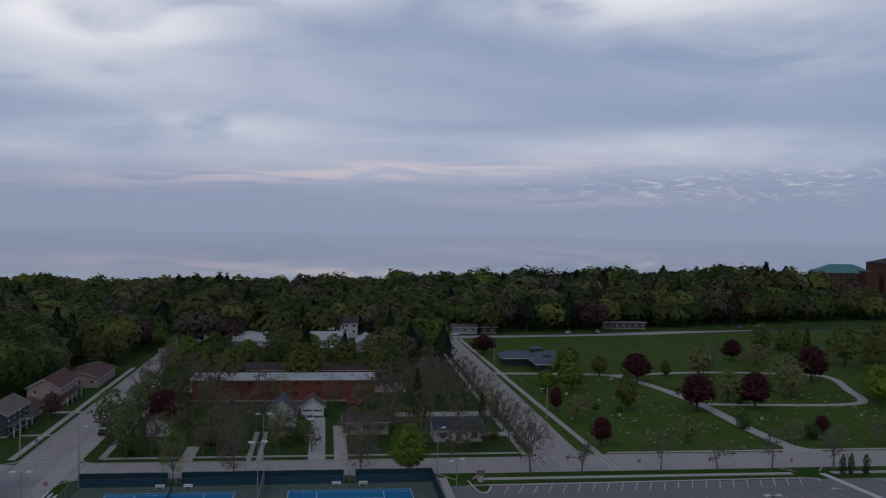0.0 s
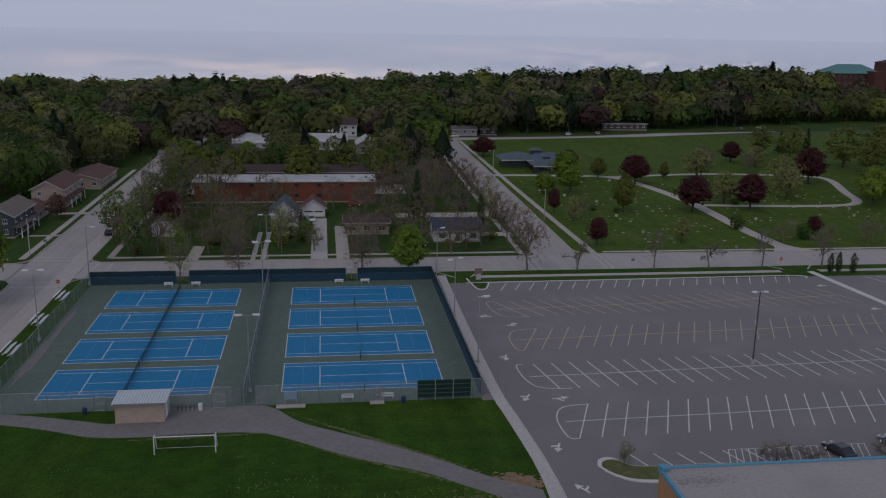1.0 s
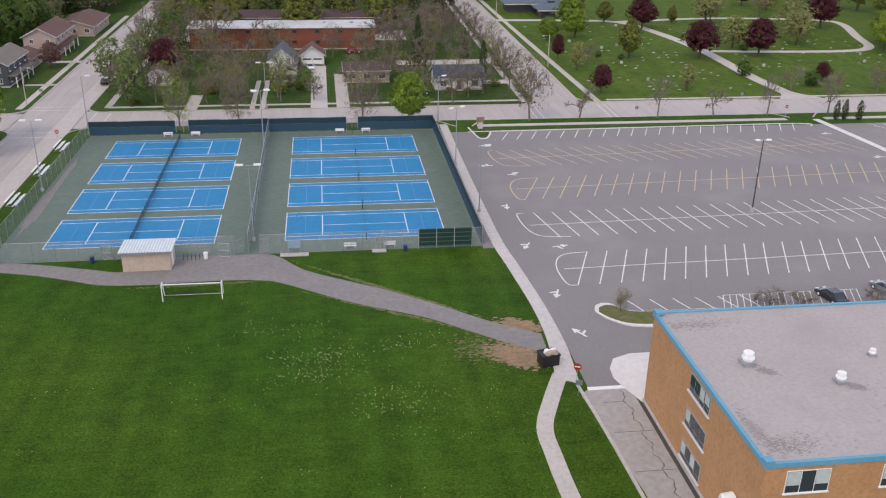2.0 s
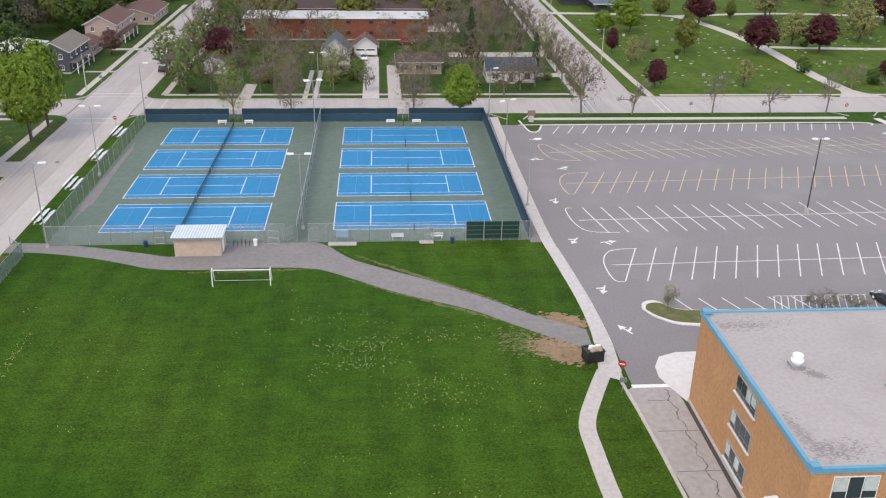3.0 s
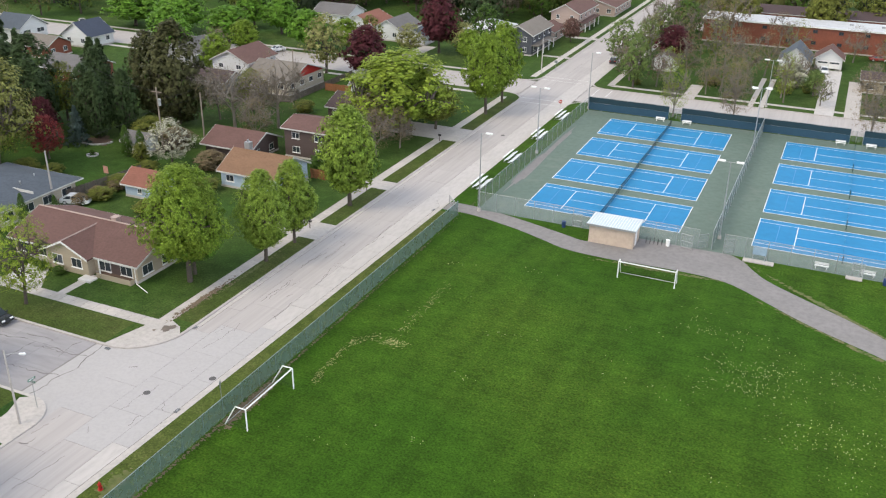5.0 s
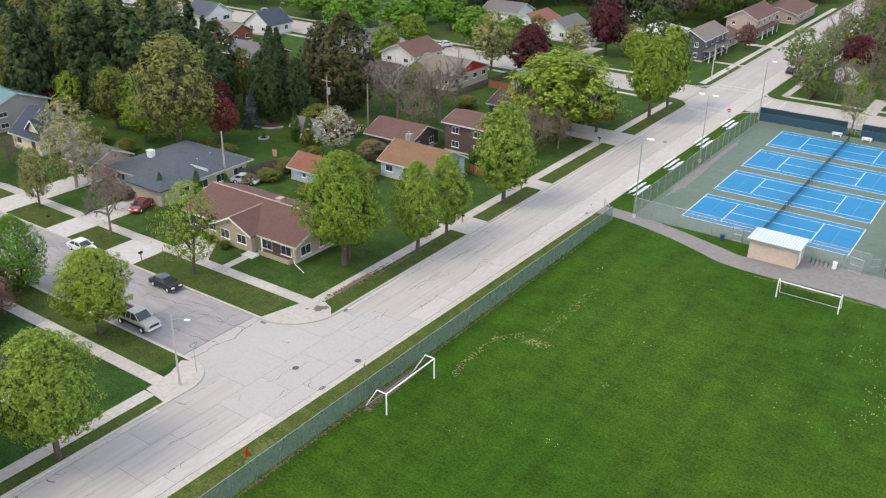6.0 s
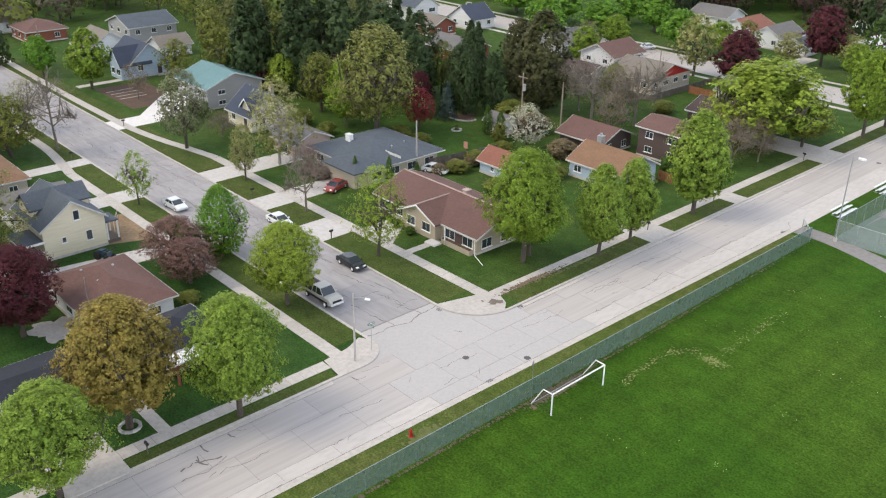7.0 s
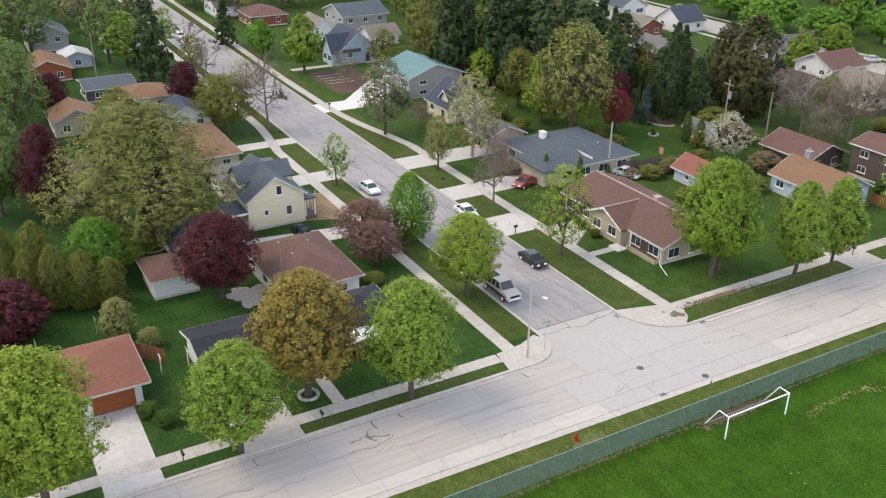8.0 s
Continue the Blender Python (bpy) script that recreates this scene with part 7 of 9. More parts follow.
def utility_pole(x, y, h, arm=True, can=False, mat=WOODPOLE, label="weathered wooden utility pole with crossarm and wires"):
    p = thing("utility_pole", pose(x, y, 0), label, "utility pole", "utility poles")
    part("pole", Geo().tube((0, 0, 0), (0, 0, h), 0.17, 0.11, 10), mat, p)
    if arm:
        part("crossarm", Geo().box(-1.1, 1.1, -0.06, 0.06, h - 0.9, h - 0.75), WOODPOLE, p)
    if can:
        part("transformer", Geo().tube((0.4, 0, h - 3.2), (0.4, 0, h - 2.0), 0.28, n=14), GALV, p)
    return p


# a plain pole stands in for a street light; its lamp is left out
utility_pole(-63.9, -84.6, 9.0, False, False, GREYLANE, "pale grey street light pole, its lamp left out, behind the garden")
utility_pole(-66.0, -57.5, 12.0, True, True)
utility_pole(-64.5, -48.0, 9.0, False)
utility_pole(-66.8, -14.0, 10.0, False)
utility_pole(-67.0, 12.0, 9.5)
utility_pole(-79.0, -158.0, 9.5, False)
utility_pole(-165.0, -146.0, 10.0, False)
utility_pole(-176.0, -104.0, 9.0, False)
utility_pole(56.5, 108.0, 10.0, False)


def wire(a, b, sag=0.6):
    cu = bpy.data.curves.new("overhead_wire", "CURVE")
    cu.dimensions, cu.bevel_depth = "3D", 0.018
    sp = cu.splines.new("POLY")
    sp.points.add(12)
    for i in range(13):
        t = i / 12
        q = Vector(a).lerp(Vector(b), t)
        sp.points[i].co = (q.x, q.y, q.z - sag * 4 * t * (1 - t), 1)
    cu.materials.append(BLACKMETAL)
    tagged(new("overhead_wire", cu), "thin black overhead wire between poles", "wire")


wire((-65, -57.5, 11.2), (-90, -48, 11.0))
wire((-67, -57.5, 11.2), (-92, -52, 11.0))
wire((-65.6, -57.5, 9.0), (-64.5, -48.0, 8.6))
wire((-66, -57.5, 8.4), (-63.9, -84.6, 9.2))
wire((-66, -57.5, 9.6), (-66.8, -14.0, 9.7))


def post_box(x, y, turn, mat, label):
    b = thing("letter_box", pose(x, y, 0, 0, 0, turn), label, "letter box", "letter boxes")
    part("post", Geo().box(-0.05, 0.05, -0.05, 0.05, 0, 1.05), FENCEWOOD, b)
    part("box", Geo().box(-0.12, 0.12, -0.28, 0.28, 1.05, 1.22).tube((0, -0.28, 1.22), (0, 0.28, 1.22), 0.12, n=10), mat, b)


for px, py, tn in ((-25.0, -163.6, 90), (-24.7, -150.5, 90), (-52.0, -110.4, 0), (-118.6, -110.2, 0), (-72.6, -110.4, 0), (-25.0, -57.6, 90), (-25.0, -74.5, 90), (-25.2, -29, 90), (-106.8, -124.8, 0)):
    post_box(px, py, tn, BLACKMETAL, "dark letter box on a post by the kerb")
ringw = thing("stone_ring", pose(-72.5, -156.0, 0), "ring of pale edging stones round the willow", "edging stones")
for i in range(30):
    a = 2 * math.pi * i / 30
    part("stone", Geo().box(-0.22, 0.22, -0.13, 0.13, 0, 0.2), STONE, ringw, "", pose(3.2 * math.cos(a), 2.6 * math.sin(a), 0, 0, 0, math.degrees(a) + 90))
ringt = thing("stone_ring", pose(-29.5, -150.0, 0), "ring of pale stones round a tree trunk", "edging stones")
for i in range(18):
    a = 2 * math.pi * i / 18
    part("stone", Geo().box(-0.2, 0.2, -0.14, 0.14, 0, 0.22), STONE, ringt, "", pose(0.95 * math.cos(a), 0.95 * math.sin(a), 0, 0, 0, math.degrees(a) + 90))
blob("patio", -52.4, -148.6, 2.6, 2.2, WALK, 71, "pale curved garden patio", "patio", 0.03)
line_p = thing("clothes_post", pose(-40.6, -160.6, 0), "two white clothes-line posts on a lawn", "clothes line")
for yy in (-1.2, 1.6):
    part("post", Geo().tube((0, yy, 0), (0, yy, 2.0), 0.05, n=8).tube((-0.6, yy, 1.95), (0.6, yy, 1.95), 0.04, n=8), WHITEPAINT, line_p)
swing = thing("plant_support", pose(-51.0, -169.4, 0), "low green metal plant support on a lawn", "plant support")
for i in range(7):
    part("bar", Geo().tube((0, i * 0.55, 0), (0, i * 0.55, 0.9), 0.025, n=6).tube((0, i * 0.55, 0.9), (1.0, i * 0.55, 0.9), 0.025, n=6), DARKGREEN, swing)
line_w = [(-51.8, -166.2, 2.0), (-49.6, -172.6, 2.0)]
for (x, y, z) in line_w:
    cp = thing("clothes_post", pose(x, y, 0), "grey steel clothes-line post on a lawn", "clothes line")
    part("post", Geo().tube((0, 0, 0), (0, 0, z), 0.05, n=8).tube((-0.6, 0, z - 0.05), (0.6, 0, z - 0.05), 0.04, n=8), GALV, cp)
wire((-51.8, -166.2, 1.95), (-49.6, -172.6, 1.95), 0.1)
birdbath = thing("stone_ring", pose(-76.5, -63.8, 0), "ring of pale stones round a small shrub", "edging stones")
for i in range(14):
    a = 2 * math.pi * i / 14
    part("stone", Geo().box(-0.2, 0.2, -0.14, 0.14, 0, 0.22), STONE, birdbath, "", pose(0.9 * math.cos(a), 0.9 * math.sin(a), 0, 0, 0, math.degrees(a) + 90))
edging = thing("garden_edging", pose(-82.0, -57.0, 0), "curved row of pale edging stones by a bed", "edging stones")
for i in range(16):
    a = radians(180 + i * 12)
    part("stone", Geo().box(-0.3, 0.3, -0.14, 0.14, 0, 0.25), STONE, edging, "", pose(3.4 * math.cos(a), 2.6 * math.sin(a), 0, 0, 0, math.degrees(a) + 90))
blob("garden_bed", -82.0, -57.0, 3.2, 2.4, SOIL, 83, "dark mulched garden bed under trees", "garden bed", 0.012)
pink_sign = thing("garden_sign", pose(-67.0, -70.5, 0), "small pink sign board on a back lawn", "sign board")
part("board", Geo().box(-0.5, 0.5, -0.03, 0.03, 0.4, 1.6), material("sign_pink", (0.50, 0.25, 0.20), None, 0.7, 3, 1, 0.3, 0), pink_sign)
part("stake", Geo().box(-0.04, 0.04, -0.02, 0.02, 0, 0.4), FENCEWOOD, pink_sign)

# ---- vehicles ----
TYRE = RUBBER


def car(m, paint, label, kind="saloon"):
    """A parked car: a lofted body, cabin, glass, lamps and wheels. It faces +x."""
    c = thing("pickup_truck" if kind == "pickup" else "car", m, label, "pickup truck" if kind == "pickup" else "car")
    if kind == "pickup":
        L, W, body = 5.8, 1.95, [(-2.85, 0.55, 1.02), (-2.8, 0.5, 1.05), (0.85, 0.5, 1.08), (1.0, 0.5, 1.15), (2.2, 0.5, 1.10), (2.75, 0.5, 0.98), (2.88, 0.55, 0.75)]
        cab = [(-0.75, 1.06), (-0.55, 1.82), (0.75, 1.84), (1.45, 1.13)]
    else:
        L, W, body = 4.6, 1.78, [(-2.3, 0.45, 0.80), (-2.2, 0.32, 0.92), (-1.5, 0.28, 0.97), (0.9, 0.28, 0.95), (1.9, 0.3, 0.82), (2.25, 0.35, 0.68), (2.32, 0.42, 0.6)]
        cab = [(-1.75, 0.94), (-1.0, 1.42), (0.35, 1.42), (1.2, 0.93)]
    g = Geo()
    half = W / 2
    secs = []
    for i, (x, z0, z1) in enumerate(body):
        k = 0.86 if i in (0, len(body) - 1) else 1.0
        secs.append([(x, -half * k, z0), (x, half * k, z0), (x, half * k, z0 + (z1 - z0) * 0.7), (x, half * k * 0.93, z1), (x, -half * k * 0.93, z1), (x, -half * k, z0 + (z1 - z0) * 0.7)])
    for a, b in zip(secs, secs[1:]):
        for i in range(6):
            j = (i + 1) % 6
            g.face([a[i], a[j], b[j], b[i]][::-1])
    g.face(secs[0][::-1]).face(secs[-1])
    part("body", g, paint, c)
    t = 0.80
    cg, gl = Geo(), Geo()
    lo = half * 0.92
    hi = half * t
    P = [(x, (lo if i in (0, 3) else hi), z) for i, (x, z) in enumerate(cab)]
    cg.face([P[1], P[2], (P[2][0], -hi, P[2][2]), (P[1][0], -hi, P[1][2])])
    gl.face([P[0], P[3], P[2], P[1]][::-1]).face([(p[0], -p[1], p[2]) for p in (P[0], P[3], P[2], P[1])])
    gl.face([P[2], P[3], (P[3][0], -lo, P[3][2]), (P[2][0], -hi, P[2][2])]).face([P[0], P[1], (P[1][0], -hi, P[1][2]), (P[0][0], -lo, P[0][2])])
    part("roof", Geo().prism([(P[1][0] - 0.03, -hi - 0.02), (P[2][0] + 0.05, -hi - 0.02), (P[2][0] + 0.05, hi + 0.02), (P[1][0] - 0.03, hi + 0.02)], P[1][2] - 0.02, P[1][2] + 0.05), paint, c)
    part("glass", gl, WINDOW, c)
    for s in (-1, 1):
        part("pillar", Geo().tube((P[1][0] + 0.7, s * hi, P[1][2]), (P[1][0] + 0.6, s * lo, P[0][2]), 0.05, n=6).tube((P[2][0], s * hi, P[2][2]), (P[3][0], s * lo, P[3][2]), 0.045, n=6).tube((P[1][0], s * hi, P[1][2]), (P[0][0], s * lo, P[0][2]), 0.06, n=6), paint, c)
        part("headlight", Geo().box(L / 2 - 0.22, L / 2 - 0.02, s * half * 0.62 - 0.2, s * half * 0.62 + 0.2, 0.62, 0.76), ALU, c)
        part("tail_light", Geo().box(-L / 2 - 0.01, -L / 2 + 0.12, s * half * 0.7 - 0.16, s * half * 0.7 + 0.16, 0.68, 0.84), RED, c)
        part("mirror", Geo().box(P[3][0] - 0.35, P[3][0] - 0.15, s * (half + 0.02), s * (half + 0.22), P[3][2] + 0.02, P[3][2] + 0.16) if s > 0 else Geo().box(P[3][0] - 0.35, P[3][0] - 0.15, -half - 0.22, -half - 0.02, P[3][2] + 0.02, P[3][2] + 0.16), paint, c)
        for wx in (-L * 0.3, L * 0.31):
            w = part("wheel", Geo().tube((wx, s * (half - 0.2), 0.33), (wx, s * (half + 0.01), 0.33), 0.33, n=18), TYRE, c)
            part("rim", Geo().tube((wx, s * (half + 0.0), 0.33), (wx, s * (half + 0.025), 0.33), 0.2, n=14), ALU, w)
    if kind == "pickup":
        part("bed_floor", Geo().box(-2.7, -0.85, -0.78, 0.78, 1.06, 1.085), BLACKMETAL, c, "dark open load bed")
        part("bed_side", Geo().box(-2.8, -0.8, 0.8, 0.92, 1.0, 1.32).box(-2.8, -0.8, -0.92, -0.8, 1.0, 1.32).box(-2.86, -2.78, -0.92, 0.92, 1.0, 1.32), BLACKMETAL, c)
        part("lower_body", Geo().box(-2.7, 2.3, -0.99, -0.96, 0.5, 0.78).box(-2.7, 2.3, 0.96, 0.99, 0.5, 0.78), BLACKMETAL, c, "dark lower trim")
        part("grille", Geo().box(2.84, 2.90, -0.6, 0.6, 0.72, 0.95), BLACKMETAL, c)
        part("bumper", Geo().box(2.82, 2.95, -0.85, 0.85, 0.45, 0.68), ALU, c)
        for s in (-0.5, 0.3):
            part("load", Geo().box(-2.2, -1.2, s - 0.25, s + 0.3, 1.085, 1.5), R_DARK, c)
    return c


def paint(name, colour):
    return material(name, colour, tuple(x * 0.95 for x in colour), 0.25, 5, 0.5, 0.2, 0, spec=0.6)


P_TAN, P_WHITE, P_BLACK, P_SILVER, P_RED, P_GREY = paint("truck_pale_tan", (0.46, 0.435, 0.40)), paint("car_white", (0.72, 0.73, 0.75)), paint("car_black", (0.018, 0.02, 0.024)), paint("car_silver", (0.44, 0.42, 0.39)), paint("car_red", (0.30, 0.05, 0.045)), paint("car_grey", (0.16, 0.17, 0.19))
RZ = ROAD_Z + 0.01
car(pose(-76.2, -121.4, RZ, 0, 0, 2), P_WHITE, "white saloon parked at the kerb")
car(pose(-61.2, -112.9, RZ, 0, 0, 0), P_WHITE, "white saloon parked at the kerb under a tree")
car(pose(-43.6, -113.3, RZ, 0, 0, -2), P_BLACK, "black saloon parked at the kerb")
car(pose(-38.6, -121.4, RZ, 0, 0, 0) @ Matrix.Diagonal((1.06, 1.05, 1.12, 1)), P_TAN, "pale tan pickup truck with a loaded bed at the kerb", "pickup")
car(pose(-66.6, -99.0, 0.02, 0, 0, -70), P_RED, "dull red car parked on a driveway")
# a car body stands in for the white covered boat here
car(pose(-62.2, -82.0, 0.02, 0, 0, 20), P_WHITE, "white car body standing in for a covered boat behind the house")
car(pose(-12.4, 50.0, RZ, 0, 0, 92), P_BLACK, "dark car parked at the kerb under a tree")
car(pose(-12.6, 78.0, RZ, 0, 0, 90), P_WHITE, "white car parked at the kerb")
car(pose(36.8, 62.6, 0.03, 0, 0, -80), P_WHITE, "white car parked before the garage")
car(pose(62.8, 33.0, 0.0, 0, 0, 30), P_BLACK, "black car parked by the white bungalow")
car(pose(102.0, 246.0, 0.0, 0, 0, 10), P_WHITE, "white car beyond the park road")
car(pose(49, 83.0, 0.0, 0, 0, 10), P_RED, "dark red car behind the white garage")
car(pose(-152.0, -138.5, 0.0, 0, 0, 40), P_BLACK, "black car on a back drive")
car(pose(104.6, -78.6, 0.0, 0, 0, 100), P_BLACK, "black saloon parked in a car park bay")
car(pose(113.0, -77.4, 0.0, 0, 0, 100), P_GREY, "dark grey saloon parked in a car park bay")
car(pose(-196, -119.5, RZ, 0, 0, 0), P_WHITE, "white car far along the side street")
for i in range(5):
    car(pose(2 + i * 6.5, 104.5, 0.02, 0, 0, 85), (P_WHITE, P_GREY, P_SILVER, P_RED, P_WHITE)[i], "car parked in the yard behind the brick block")
for i, (cx, cy) in enumerate(((-16, 166), (-44, 168), (-38, 172), (160, 254), (176, 258), (262, 282), (276, 286), (-167, 26), (-160, 25), (-172, 12.5), (-155, 12.5), (-108, 12), (-95, 21))):
    car(pose(cx, cy, 0.0, 0, 0, 20 * i), (P_WHITE, P_SILVER, P_GREY)[i % 3], "small distant parked car")
tractor = thing("garden_tractor", pose(-66.0, -136.6, 0, 0, 0, 20), "small dark blue loader tractor beside the house", "tractor")
part("body", Geo().box(-0.9, 1.0, -0.4, 0.4, 0.6, 1.2).box(-0.7, 0.1, -0.35, 0.35, 1.2, 1.35), paint("tractor_blue", (0.03, 0.06, 0.09)), tractor)
for wx, r in ((-0.7, 0.6), (0.9, 0.4)):
    for s in (-1, 1):
        part("wheel", Geo().tube((wx, s * 0.45, r), (wx, s * 0.75, r), r, n=16), TYRE, tractor)
part("loader_arm", Geo().tube((0.2, 0.5, 1.0), (1.7, 0.5, 1.9), 0.07, n=6).tube((0.2, -0.5, 1.0), (1.7, -0.5, 1.9), 0.07, n=6).tube((1.7, -0.5, 1.9), (1.7, 0.5, 1.9), 0.09, n=6), BLACKMETAL, tractor)

# ---- trees ----
def leaf_arrays(rng, centres, radii, per, size, mid=None, out=0.8, loose=0.45):
    """Small three-cornered leaves in clumps, turned mostly up and outwards; returns their corners."""
    n = len(centres) * per
    c = np.repeat(np.array(centres, float), per, axis=0)
    r = np.repeat(np.array(radii, float), per)[:, None]
    d = rng.normal(size=(n, 3))
    d /= np.linalg.norm(d, axis=1, keepdims=True)
    p = c + d * r * (rng.random((n, 1)) ** 0.5)
    up = d * 0.5 + rng.normal(size=(n, 3)) * loose + np.array([0, 0, 0.5])
    if mid is not None:
        away = p - np.array(mid, float)
        up += out * away / (np.linalg.norm(away, axis=1, keepdims=True) + 1e-6)
    up /= np.linalg.norm(up, axis=1, keepdims=True)
    a = np.cross(up, rng.normal(size=(n, 3)))
    a /= np.linalg.norm(a, axis=1, keepdims=True)
    b = np.cross(up, a)
    s = size * rng.uniform(0.65, 1.3, (n, 1))
    soft_n = d * 0.45 + up * 0.75 + np.array([0, 0, 0.10])
    if mid is not None:
        soft_n += 0.75 * away / (np.linalg.norm(away, axis=1, keepdims=True) + 1e-6)
    return np.stack([p + b * s, p - a * s * 0.8 - b * s * 0.6, p + a * s * 0.8 - b * s * 0.6], axis=1).reshape(-1, 3), np.repeat(soft_n, 3, axis=0)


def leaf_mesh(name, v, mat, soft_n):
    """Leaves as loose triangles, shaded softly with the roundness of their clump and crown."""
    n = len(v) // 3
    me = bpy.data.meshes.new(name)
    me.vertices.add(len(v))
    me.vertices.foreach_set("co", v.astype(np.float32).ravel())
    me.loops.add(3 * n)
    me.loops.foreach_set("vertex_index", np.arange(3 * n, dtype=np.int32))
    me.polygons.add(n)
    me.polygons.foreach_set("loop_start", np.arange(0, 3 * n, 3, dtype=np.int32))
    me.update(calc_edges=True)
    soft_n = soft_n / np.linalg.norm(soft_n, axis=1, keepdims=True)
    me.attributes.new("custom_normal", "FLOAT_VECTOR", "POINT").data.foreach_set("vector", soft_n.astype(np.float32).ravel())
    if mat is not None:
        me.materials.append(mat)
    return me


def bend(g, points, r0, r1, sides):
    """A tapered branch through a few points."""
    n = len(points) - 1
    for i in range(n):
        g.tube(tuple(points[i]), tuple(points[i + 1]), r0 + (r1 - r0) * i / n, r0 + (r1 - r0) * (i + 1) / n, sides, caps=False)


def branches(g, rng, ends, z0, H, r0, mains, subs, twigs, wide):
    """A short trunk, limbs that rise and spread to the crown's ends, boughs and fine twigs."""
    ends = [Vector(e) for e in ends]
    lean = Vector((rng.normal() * 0.12, rng.normal() * 0.12, 0))
    fork = Vector((0, 0, z0)) + lean
    crest = Vector((lean.x * 2, lean.y * 2, z0 + (H - z0) * 0.62))
    bend(g, [Vector((0, 0, -0.1)), fork * 0.5, fork], r0, r0 * 0.8, 7)
    bend(g, [fork, fork.lerp(crest, 0.5) + lean, crest], r0 * 0.75, r0 * 0.2, 6)
    tips = []
    for i in range(mains):
        turn = 2 * math.pi * (i + rng.uniform(-0.3, 0.3)) / mains
        ahead = Vector((math.cos(turn), math.sin(turn), 0))
        far = max(ends, key=lambda e: e.dot(ahead) + rng.uniform(0, 2.5))
        if not twigs:
            far = far.lerp(crest, 0.22)
        start = fork.lerp(crest, rng.uniform(0.0, 0.55))
        mid = start.lerp(far, 0.5) + Vector((0, 0, 0.06 * H))
        bend(g, [start, mid, far], r0 * 0.42, 0.035, 5)
        for k in range(subs):
            t = rng.uniform(0.25, 1.0)
            p = start.lerp(mid, t * 2) if t < 0.5 else mid.lerp(far, t * 2 - 1)
            pool = [ends[int(j)] for j in rng.integers(0, len(ends), 14)]
            q = min(pool, key=lambda e: (e - p).length + (3 if e.z < p.z - 0.4 else 0))
            bow = p.lerp(q, 0.5) + Vector((0, 0, 0.25))
            bend(g, [p, bow, q], 0.06, 0.026, 4)
            tips += [q, bow]
    tips += [crest]
    for tip in tips if twigs else ():
        for k in range(twigs):
            d = Vector(rng.normal(size=3)) * 0.6 + Vector((tip.x * 0.13, tip.y * 0.13, 0.55))
            d = d.normalized() * rng.uniform(0.6, 1.5)
            w = Vector((-d.y, d.x, 0.02)).normalized() * wide
            q = tip - d * 0.15
            g.face([tuple(q - w), tuple(q + w), tuple(q + d)])
            e = q + d * 0.4
            d2 = (d + Vector(rng.normal(size=3)) * 0.6) * 0.6
            g.face([tuple(e - w * 0.8), tuple(e + w * 0.8), tuple(e + d2)])


def crown_points(rng, shape, n):
    """Clump centres in a crown of height 1 (z 0 to 1) and width 1."""
    out, rad = [], []
    k = rng.uniform(0, 6.28, 6)
    while len(out) < n:
        z = rng.random()
        t = rng.uniform(0, 2 * math.pi)
        lump = 1 + 0.10 * math.sin(3 * t + 5 * z + k[0]) + 0.08 * math.sin(5 * t - 7 * z + k[1]) + 0.07 * math.sin(9 * z + k[2]) + 0.07 * math.sin(8 * t + 13 * z + k[3]) + 0.06 * math.sin(13 * t - 19 * z + k[4]) + 0.05 * math.sin(11 * t + 31 * z + k[5])
        if shape == "round":
            w = 0.5 * (0.50 + z * 1.67 if z < 0.3 else max(0, 1 - ((z - 0.3) / 0.72) ** 2.0) ** 0.62)
        elif shape == "oval":
            w = 0.5 * (math.sin(math.pi * min(1, z * 0.93 + 0.05)) ** 0.6) * (1.0 - 0.28 * z)
        elif shape == "column":
            w = 0.5 * min(1, z * 5 + 0.45) * min(1, (1.02 - z) * 2.6) ** 0.7
        elif shape == "cone":
            w = 0.5 * (1 - z) ** 0.85 * (0.8 + 0.2 * math.sin(z * 40 + k[3]))
        elif shape == "willow":
            w = 0.5 * math.sqrt(max(0, 1 - (1.5 * z - 0.45) ** 2))
        else:
            w = 0.5 * math.sqrt(max(0, 1 - (2 * z - 1) ** 2))
        r = w * lump * (rng.random() ** 0.25)
        if rng.random() < 0.28:
            r *= 0.75
        out.append((r * math.cos(t), r * math.sin(t), z))
        rad.append(w)
    return out


LIB = {}


